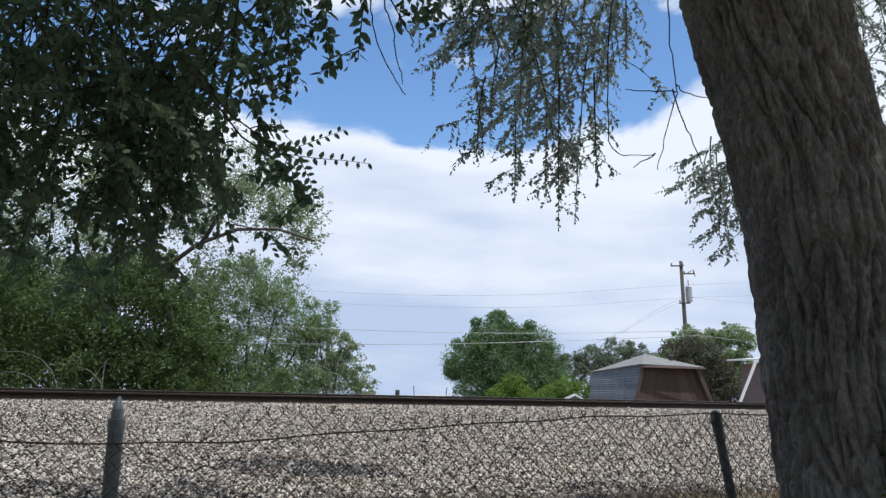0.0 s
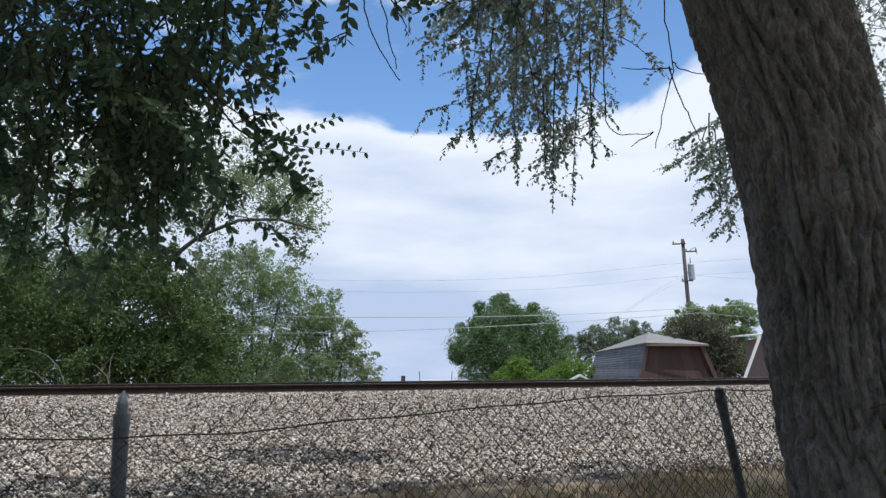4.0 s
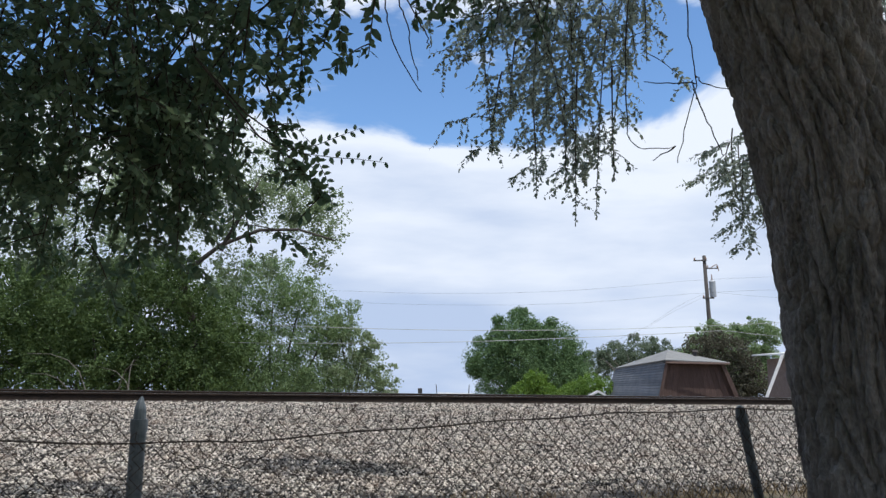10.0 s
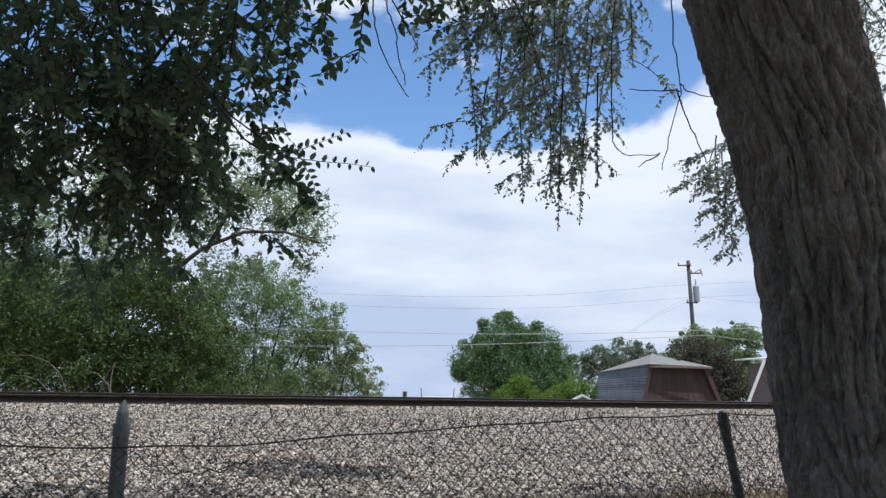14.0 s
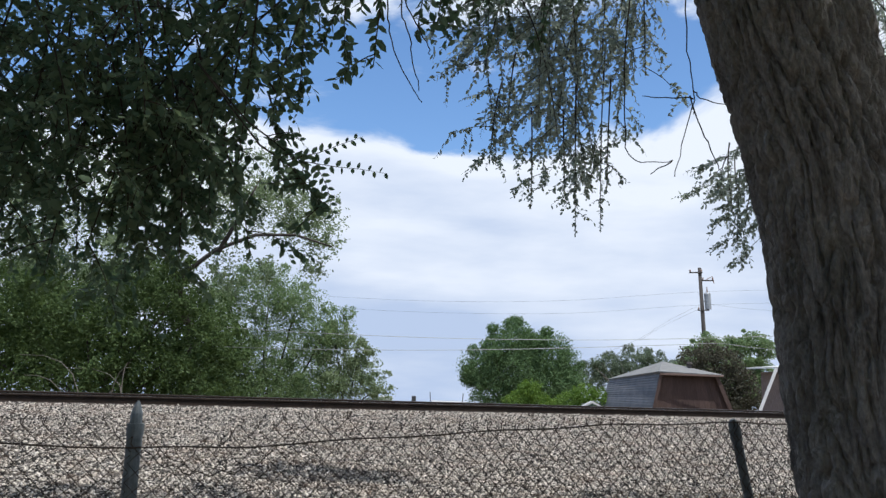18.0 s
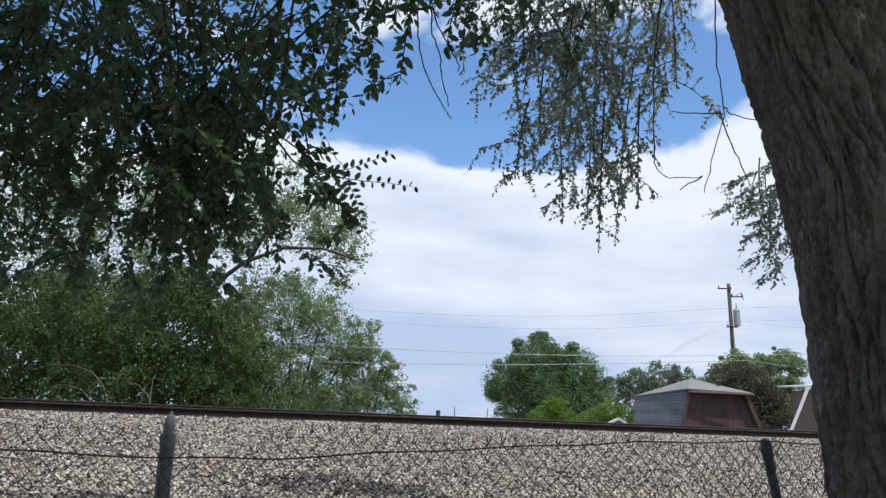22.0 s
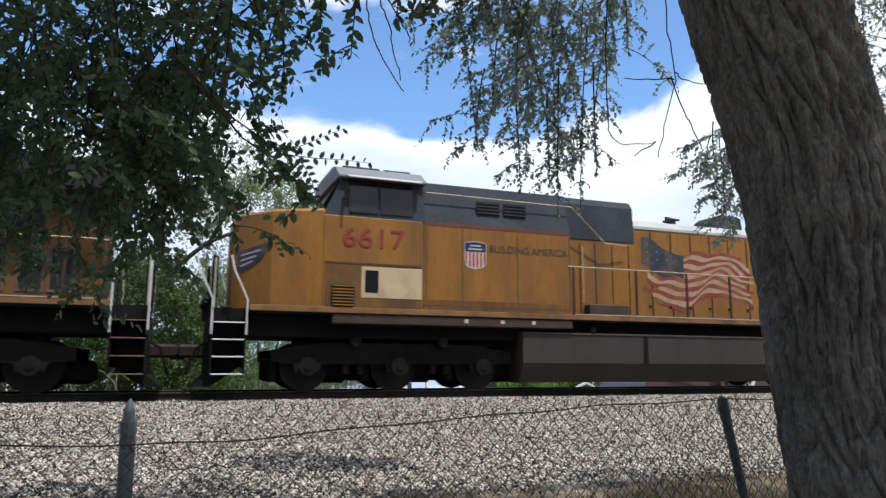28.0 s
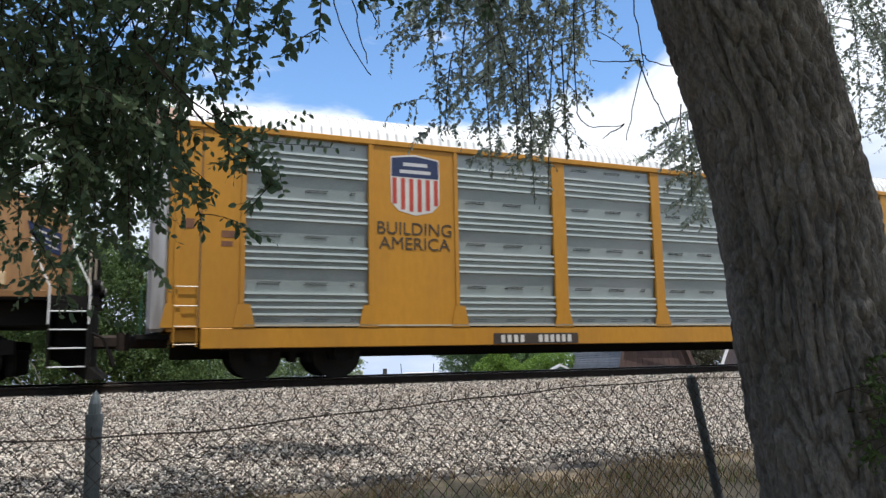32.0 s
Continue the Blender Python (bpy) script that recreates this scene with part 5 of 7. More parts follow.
# ---------------------------------------------------------------- the train
M_YELLOW = surface("armour_yellow_paint", (0.2, 0.086, 0.015), (0.305, 0.136, 0.022), 1.5, 0.5, dirt=(0.13, 0.065, 0.03), dirt_amount=0.75, stretch=(1, 1, 0.22), fine=14)
M_YELLOW_OLD = surface("sun_bleached_yellow_paint", (0.25, 0.135, 0.058), (0.36, 0.205, 0.09), 1.4, 0.5, dirt=(0.14, 0.07, 0.038), dirt_amount=0.75, stretch=(1, 1, 0.22), fine=14)
# Third locomotive's hood and cabinet: stains plus the flank's shade in the colour.
M_YELLOW_STAIN_SHADE = surface("stained_shaded_yellow_paint", (0.18, 0.098, 0.036), (0.285, 0.158, 0.06), 1.3, 0.5, dirt=(0.09, 0.045, 0.026), dirt_amount=0.8, stretch=(1, 1, 0.22), fine=14)
M_RUSTPANEL = surface("rust_stained_yellow_paint", (0.10, 0.045, 0.026), (0.20, 0.092, 0.044), 1.6, 0.6, dirt=(0.11, 0.05, 0.035), dirt_amount=0.8, stretch=(1, 1, 0.3), fine=14)
M_DULLRED = surface("dull_red_marking", (0.055, 0.022, 0.015), (0.095, 0.034, 0.022), 4, 0.7, dirt=(0.13, 0.06, 0.03))
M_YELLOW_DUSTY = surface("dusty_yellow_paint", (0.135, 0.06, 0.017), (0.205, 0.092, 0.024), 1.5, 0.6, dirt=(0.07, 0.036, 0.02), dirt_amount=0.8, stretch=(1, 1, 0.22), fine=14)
M_YELLOW_DARKER = surface("darker_yellow_paint", (0.095, 0.043, 0.014), (0.15, 0.068, 0.02), 1.5, 0.6, dirt=(0.055, 0.03, 0.018), dirt_amount=0.8, stretch=(1, 1, 0.22), fine=14)
M_FRAME = surface("grimy_pale_frame", (0.09, 0.062, 0.04), (0.17, 0.118, 0.075), 4, 0.7)
M_STANCHION = surface("rusty_dark_stanchion", (0.03, 0.016, 0.012), (0.07, 0.036, 0.024), 5, 0.7)
M_CABROOF = surface("pale_grey_cab_roof", (0.14, 0.148, 0.155), (0.21, 0.22, 0.23), 2, 0.7, dirt=(0.09, 0.09, 0.09))
M_DUCT = surface("grimy_brown_duct", (0.035, 0.022, 0.016), (0.075, 0.046, 0.03), 2, 0.7)
M_LOWER_YELLOW = surface("dark_lower_yellow_paint", (0.10, 0.048, 0.015), (0.20, 0.09, 0.022), 1.6, 0.6, dirt=(0.05, 0.03, 0.02), dirt_amount=0.8, stretch=(1, 1, 0.4), fine=14)
M_WINGGREY = surface("wing_dark_grey_paint", (0.016, 0.016, 0.018), (0.036, 0.035, 0.037), 0.8, 0.8, dirt=(0.042, 0.03, 0.022), fine=14, spec=0.12)
M_SILL = surface("dusty_sill_paint", (0.15, 0.075, 0.028), (0.26, 0.135, 0.05), 2.5, 0.6, dirt=(0.06, 0.035, 0.022), dirt_amount=0.8)
# Darkened yellow: shade under the wings and behind the cab is in the colour.
M_SHADE_YELLOW = surface("shade_dark_yellow_paint", (0.095, 0.047, 0.016), (0.19, 0.09, 0.026), 1.2, 0.7, dirt=(0.05, 0.032, 0.022), dirt_amount=0.8, stretch=(1, 1, 0.35), fine=14)
M_RACKYELLOW = surface("clean_yellow_paint", (0.34, 0.155, 0.014), (0.43, 0.205, 0.022), 0.5, 0.45, dirt=(0.26, 0.125, 0.03), dirt_amount=0.5, stretch=(1, 1, 0.4), fine=10)
M_GREY = surface("dark_grey_paint", (0.03, 0.035, 0.043), (0.056, 0.064, 0.076), 0.8, 0.8, dirt=(0.03, 0.026, 0.024), fine=14, spec=0.12)
M_RED = surface("red_stripe_paint", (0.3, 0.035, 0.022), (0.4, 0.055, 0.035), 2, 0.5)
M_OLDRED = surface("dull_red_stripe", (0.11, 0.035, 0.028), (0.17, 0.055, 0.042), 2, 0.7)
M_NAVY = surface("navy_paint", (0.012, 0.02, 0.055), (0.026, 0.04, 0.095), 2, 0.6)
M_WHITEPAINT = surface("dusty_white_paint", (0.42, 0.40, 0.37), (0.58, 0.56, 0.52), 2, 0.55)
M_BLACK = surface("grimy_black_steel", (0.008, 0.0078, 0.0078), (0.018, 0.0165, 0.0155), 2, 0.85, 0.0, dirt=(0.024, 0.02, 0.017), dirt_amount=0.35, spec=0.06)
M_TANK = surface("dusty_brown_grey_tank", (0.026, 0.021, 0.017), (0.056, 0.046, 0.037), 1.2, 0.65, dirt=(0.045, 0.035, 0.026), stretch=(1, 1, 0.3))
M_TANKBOX = surface("dusty_brown_box", (0.055, 0.046, 0.038), (0.10, 0.085, 0.068), 2, 0.65, dirt=(0.05, 0.038, 0.03), stretch=(1, 1, 0.3))
M_GLASS = surface("dark_cab_glass", (0.008, 0.010, 0.012), (0.02, 0.022, 0.026), 1, 0.06)
M_GRILLE = surface("black_grille", (0.010, 0.010, 0.011), (0.022, 0.021, 0.02), 6, 0.7)
M_HANDRAIL = surface("worn_pale_handrail", (0.34, 0.29, 0.21), (0.5, 0.44, 0.34), 5, 0.45, 0.2)
M_STEP = surface("white_step_edge", (0.60, 0.60, 0.58), (0.74, 0.74, 0.72), 5, 0.5)
M_ALU = surface("galvanised_corrugated_panel", (0.24, 0.275, 0.268), (0.35, 0.39, 0.38), 1.2, 0.36, 0.2, dirt=(0.33, 0.34, 0.33), dirt_amount=0.45, stretch=(0.6, 1, 2))
M_ROOFSHEET = surface("pale_ribbed_roof_sheet", (0.58, 0.59, 0.585), (0.74, 0.745, 0.735), 1, 0.45, 0.2)
M_ENDSHEET = surface("grey_white_end_door", (0.34, 0.355, 0.37), (0.52, 0.53, 0.54), 2.2, 0.55, 0.1, dirt=(0.13, 0.11, 0.095), dirt_amount=0.8, stretch=(1, 1, 0.12))
M_WHEEL = surface("worn_wheel_steel", (0.006, 0.006, 0.006), (0.016, 0.014, 0.013), 3, 0.6, 0.1)
M_TARP = surface("rusty_tan_end_sheet", (0.24, 0.15, 0.105), (0.35, 0.25, 0.19), 1.2, 0.7, dirt=(0.16, 0.09, 0.06), dirt_amount=0.6, stretch=(1, 1, 0.3))
M_FADEDLETTER = surface("rubbed_red_lettering", (0.24, 0.055, 0.035), (0.31, 0.10, 0.05), 6, 0.6, dirt=(0.34, 0.18, 0.08), dirt_amount=0.8)
M_DARKLETTER = surface("faded_dark_lettering", (0.045, 0.032, 0.026), (0.085, 0.062, 0.048), 3, 0.6)
M_REDLETTER = surface("faded_red_lettering", (0.2, 0.025, 0.022), (0.29, 0.045, 0.038), 2, 0.6)
M_MURALRED = surface("faded_mural_red", (0.17, 0.03, 0.028), (0.25, 0.05, 0.045), 4, 0.6, dirt=(0.24, 0.11, 0.04), dirt_amount=0.9)
M_MURALWHITE = surface("faded_mural_white", (0.33, 0.22, 0.125), (0.42, 0.30, 0.19), 4, 0.6, dirt=(0.29, 0.145, 0.05), dirt_amount=1.0)
M_MURALBLUE = surface("faded_mural_blue", (0.02, 0.025, 0.04), (0.045, 0.05, 0.065), 3, 0.6, dirt=(0.15, 0.09, 0.05), dirt_amount=0.7)
m_lamp, _, _, q_b = base_material("headlight_glow", 0.3)
q_b.inputs["Base Color"].default_value = (0.9, 0.6, 0.35, 1)
q_b.inputs["Emission Color"].default_value = (1.0, 0.62, 0.32, 1)
q_b.inputs["Emission Strength"].default_value = 1.0
M_LAMP = m_lamp


def wheelset(truck, x):
    for s in (-1, 1):
        wh = Shape().cyl(x, 0.53, s * 0.70, s * 0.82, 0.53, 28, "y") if s > 0 else Shape().cyl(x, 0.53, -0.82, -0.70, 0.53, 28, "y")
        part("wheel", wh, M_WHEEL, truck)
    part("axle", Shape().cyl(x, 0.53, -0.8, 0.8, 0.09, 10, "y"), M_WHEEL, truck)


def make_truck(parent, xc, axles, span):
    """A bogie: side frames with springs and axle boxes, bolster, wheelsets."""
    L = span / 2 + 0.75
    truck = part("truck", Shape().box(xc - L * 0.75, xc + L * 0.75, -0.62, 0.62, 0.55, 1.13, 0.04), M_BLACK, parent, "grimy black bogie")
    xs = [xc - span / 2 + span * k / (axles - 1) for k in range(axles)]
    for x in xs:
        wheelset(truck, x)
        if axles == 3:
            part("traction_motor", Shape().box(x - 0.15, x + 1.0, -0.6, 0.6, 0.17, 0.62, 0.08), M_BLACK, truck)
            part("brake_shoe", Shape().box(x - 0.75, x - 0.58, -0.9, 0.9, 0.2, 0.7, 0.04), M_BLACK, truck)
    for s in (-1, 1):
        y0, y1 = (-1.18, -0.96) if s < 0 else (0.96, 1.18)
        ring = [(xc - L, 0.62), (xc - L, 0.86), (xc - L * 0.6, 1.02), (xc + L * 0.6, 1.02), (xc + L, 0.86), (xc + L, 0.62)]
        for k in range(axles - 1, -1, -1):
            ring += [(xs[k] + 0.30, 0.58), (xs[k] + 0.24, 0.40), (xs[k] - 0.24, 0.40), (xs[k] - 0.30, 0.58)]
        part("side_frame", Shape().prism(ring[::-1], "y", y0, y1), M_BLACK, truck)
        for x in xs:
            yo = -1.30 if s < 0 else 1.18
            part("axle_box", Shape().cyl(x, 0.53, yo, yo + 0.12, 0.19, 12, "y", r2=0.17), M_BLACK, truck)
            part("axle_cap", Shape().cyl(x, 0.53, yo - 0.02 if s < 0 else yo + 0.12, yo if s < 0 else yo + 0.14, 0.08, 10, "y"), M_BLACK, truck)
        for k in range(axles - 1):
            xm = (xs[k] + xs[k + 1]) / 2
            for e in (-0.16, 0.16):
                part("spring", Shape().cyl(xm + e, s * 1.07, 0.36, 0.64, 0.085, 10), M_BLACK, truck)
            part("brake_cylinder", Shape().cyl(xm, 1.06, min(s * 1.2, s * 1.36), max(s * 1.2, s * 1.36), 0.11, 12, "y"), M_BLACK, truck)


def shield(parent, x, y, z, h, side, white, red):
    """A shield of a dark chief over upright red and white stripes, flat against a side."""
    w = h * 0.41
    out = [(-w, 0.5 * h - 0.06 * h), (-0.55 * w, 0.47 * h), (0, 0.5 * h), (0.55 * w, 0.47 * h), (w, 0.44 * h), (w * 1.02, 0.13 * h), (w, -0.30 * h), (0.7 * w, -0.43 * h), (0, -0.5 * h), (-0.7 * w, -0.43 * h), (-w, -0.30 * h), (-w * 1.02, 0.13 * h)]
    y0, y1 = (y - 0.006, y) if side < 0 else (y, y + 0.006)
    em = part("shield_emblem", Shape().prism([(x + a, z + b) for a, b in out], "y", y0, y1), white, parent, "white shield emblem with red stripes and navy top")
    e0, e1 = (y - 0.010, y - 0.006) if side < 0 else (y + 0.006, y + 0.010)
    top = [(-w * 0.96, 0.42 * h), (-0.5 * w, 0.445 * h), (0, 0.47 * h), (0.5 * w, 0.445 * h), (w * 0.96, 0.42 * h), (w * 0.98, 0.12 * h), (-w * 0.98, 0.12 * h)]
    part("chief", Shape().prism([(x + a, z + b) for a, b in top], "y", e0, e1), M_NAVY, em)
    f0, f1 = (e0 - 0.003, e0) if side < 0 else (e1, e1 + 0.003)
    for zz, ww in ((0.33, 0.50), (0.21, 0.64)):
        part("bar", Shape().box(x - w * ww, x + w * ww, f0, f1, z + h * (zz - 0.028), z + h * (zz + 0.028)), M_ROOFCAP, em)
    for k in range(6):
        a = -w * 0.86 + k * w * 0.344
        low = -0.5 * h + 0.08 * h * abs(a / w) + 0.05 * h + (0.06 * h if abs(a) > 0.6 * w else 0)
        part("stripe", Shape().box(x + a - w * 0.085, x + a + w * 0.085, e0, e1, z + low, z + 0.10 * h), red, em)
    return em


def mural(parent, x0, x1, z0, z1, y, side, canton_left):
    """A waving striped flag painted on the hood doors, in strips a few millimetres proud."""
    n = 26
    yy = (y - 0.005, y - 0.001) if side < 0 else (y + 0.001, y + 0.005)

    def wave(x, s=6):
        k = (x - x0) / (x1 - x0)
        return 0.16 * math.sin(k * 8.2 + 2.2) + 0.06 * math.sin(k * 17 + 0.4 * s) + 0.03 * math.sin(k * 29 + s) + 0.10 * (6 - s) / 6 * math.sin(k * 5 + 1) - 0.15 * (k - 0.5) * (1 if canton_left else -1)

    z1, z0 = z1 - 0.08, z0 + 0.12
    h = (z1 - z0) / 13
    for s in range(13):
        top, bot = z1 - s * h, z1 - (s + 1) * h
        a0 = 0.0 + 0.10 * (s / 13 if not canton_left else 1 - s / 13) * 0
        lo, hi = x0 + 0.26 + 0.26 * math.sin(s * 2.3), x1 - 0.2 - 0.2 * math.cos(s * 1.9)
        if s < 6:
            if canton_left:
                lo = x0 + 0.36 * (x1 - x0)
            else:
                hi = x1 - 0.36 * (x1 - x0)
        xs = [lo + (hi - lo) * k / n for k in range(n + 1)]
        ring = [(x, bot + wave(x, s + 1)) for x in xs] + [(x, top + wave(x, s)) for x in reversed(xs)]
        part("mural_stripe", Shape().prism(ring, "y", *yy), M_MURALRED if s % 2 == 0 else M_MURALWHITE, parent)
    lo, hi = (x0, x0 + 0.36 * (x1 - x0)) if canton_left else (x1 - 0.36 * (x1 - x0), x1)
    xs = [lo + (hi - lo) * k / 10 for k in range(11)]
    ring = [(x, z1 - 6 * h + wave(x, 6)) for x in xs] + [(x, z1 + wave(x, 0)) for x in reversed(xs)]
    can = part("mural_canton", Shape().prism(ring, "y", *yy), M_MURALBLUE, parent, "faded dark blue canton")
    e = (yy[0] - 0.002, yy[0]) if side < 0 else (yy[1], yy[1] + 0.002)
    for i in range(4):
        for j in range(3):
            cx, cz = lo + (hi - lo) * (i + 0.6) / 4.4, z1 - 6 * h * (j + 0.6) / 3.3 + wave(lo)
            part("mural_star", Shape().prism([(cx + 0.022 * (1 if q % 2 == 0 else 0.45) * math.sin(q * math.pi / 5), cz + 0.022 * (1 if q % 2 == 0 else 0.45) * math.cos(q * math.pi / 5)) for q in range(10)], "y", *e), M_MURALWHITE, can)


def handrail(loco, line, posts, foot, r=0.014, y_sign=-1):
    rail = part("handrail", Shape().tube(line, r, 6), M_HANDRAIL, loco, "worn pale handrail")
    for x, top in posts:
        part("stanchion", Shape().box(x - 0.028, x + 0.028, line[0][1] - 0.022, line[0][1] + 0.022, foot, top, 0.006), M_STANCHION, rail)


def steps(loco, x0, x1, side, outer, edge):
    """Corner steps: four treads between side plates, with grab rails. outer: towards which end the ladder leans."""
    y0, y1 = (-1.52, -1.18) if side < 0 else (1.18, 1.52)
    st = part("steps", Shape().box(x0 - 0.03, x0, y0, y1, 0.36, 1.7).box(x1, x1 + 0.03, y0, y1, 0.36, 1.7).box(x0, x1, y0 * 0.98 if side > 0 else y1 - 0.02, y0 * 0.98 + 0.02 if side > 0 else y1, 0.5, 1.7), M_BLACK, loco, "black corner steps")
    for z in (0.38, 0.72, 1.06, 1.40):
        part("tread", Shape().box(x0, x1, y0, y1, z - 0.02, z, 0.004), M_BLACK, st)
        ye = (y0 - 0.012, y0) if side < 0 else (y1, y1 + 0.012)
        part("tread_edge", Shape().box(x0, x1, *ye, z - 0.022, z + 0.004, 0.003), edge, st, "white tread edge" if edge == M_STEP else "dusty tread edge")
    yr = -1.535 if side < 0 else 1.535
    for x, d in ((x0 - 0.03, outer), (x1 + 0.03, outer)):
        part("grab_rail", Shape().tube([(x, yr, 1.15), (x, yr, 1.85), (x + d * 0.28, yr, 2.45), (x + d * 0.34, yr * 0.97, 2.75)], 0.017, 6), M_STEP, st, "bent white grab rail")


def loco_ends(loco, length, newer, edge):
    for e, s in ((0.0, 1), (length, -1)):
        X = lambda a: e + s * a
        lo, hi = sorted((X(0.55), X(1.15)))
        part("pilot", Shape().prism([(X(0.55), 0.35), (X(0.30), 0.12), (X(0.62), 0.12), (X(1.15), 0.5), (X(1.15), 1.55), (X(0.55), 1.55)][::s], "y", -1.25, 1.25), M_BLACK, loco, "black pilot plate")
        lo, hi = sorted((X(-0.0), X(0.7)))
        cp = part("coupler", Shape().box(lo, hi, -0.14, 0.14, 0.70, 0.98, 0.05), M_STEEL_RUST, loco, "rusty knuckle coupler")
        part("knuckle", Shape().cyl(X(0.02), 0.08, 0.66, 1.02, 0.13, 12), M_STEEL_RUST, cp)
        for k, y in enumerate((-0.75, -0.5, 0.5, 0.75)):
            part("air_hose", Shape().tube([(X(0.55), y, 1.0), (X(0.35), y, 0.9), (X(0.22), y * 0.95, 0.5), (X(0.18), y * 0.9, 0.35)], 0.028, 6), M_BLACK, loco)
        # low end railing
        rail = part("end_railing", Shape().tube([(X(0.62), -1.2, 1.7), (X(0.62), -1.2, 2.72), (X(0.62), -0.45, 2.72), (X(0.62), -0.45, 1.7)], 0.022, 6), M_HANDRAIL, loco)
        part("railing_bar", Shape().tube([(X(0.62), 1.2, 1.7), (X(0.62), 1.2, 2.72), (X(0.62), 0.45, 2.72), (X(0.62), 0.45, 1.7)], 0.022, 6), M_HANDRAIL, rail)
        for y in (-1.12, -0.9, 0.9, 1.12):
            lo, hi = sorted((X(0.56), X(0.68)))
            part("end_post", Shape().box(lo, hi, y - 0.05, y + 0.05, 1.7, 2.78, 0.015), M_BLACK, rail)
        for side in (-1, 1):
            a, b = sorted((X(0.61), X(1.22)))
            steps(loco, a, b, side, 1 if newer else (0 if s < 0 else -1), edge)


def hood_doors(loco, x0, x1, y, side, z0, z1, mat, pitch=0.62):
    n = int(round((x1 - x0) / pitch))
    w = (x1 - x0) / n
    for k in range(n):
        a = x0 + k * w
        ys = (y - 0.022, y) if side < 0 else (y, y + 0.022)
        dr = part("hood_door", Shape().box(a + 0.018, a + w - 0.018, *ys, z0, z1, 0.006), mat, loco)
        yl = (ys[0] - 0.02, ys[0]) if side < 0 else (ys[1], ys[1] + 0.02)
        part("door_seam", Shape().box(a - 0.018, a + 0.018, *((y - 0.006, y) if side < 0 else (y, y + 0.006)), z0, z1), M_BLACK, dr)
        part("latch", Shape().box(a + w - 0.12, a + w - 0.06, *yl, z0 + 0.25, z0 + 0.31), M_BLACK, dr)


def louvre(loco, x0, x1, z0, z1, y, side, n, frame_mat, name="louvre"):
    ys = (y - 0.03, y) if side < 0 else (y, y + 0.03)
    lv = part(name, Shape().box(x0, x1, *ys, z0, z1, 0.005), M_GRILLE, loco, "dark louvred vent")
    for k in range(n):
        z = z0 + (z1 - z0) * (k + 0.5) / n
        yo = (ys[0] - 0.02, ys[0]) if side < 0 else (ys[1], ys[1] + 0.02)
        part("slat", Shape().box(x0 + 0.02, x1 - 0.02, *yo, z - 0.012, z + 0.014), frame_mat, lv)


def cab_roof_ring(w, z0, z1):
    return [(-w, z0), (-w, z0 + 0.04), (-w * 0.72, z1 - 0.06), (-w * 0.5, z1), (w * 0.5, z1), (w * 0.72, z1 - 0.06), (w, z0 + 0.04), (w, z0)]


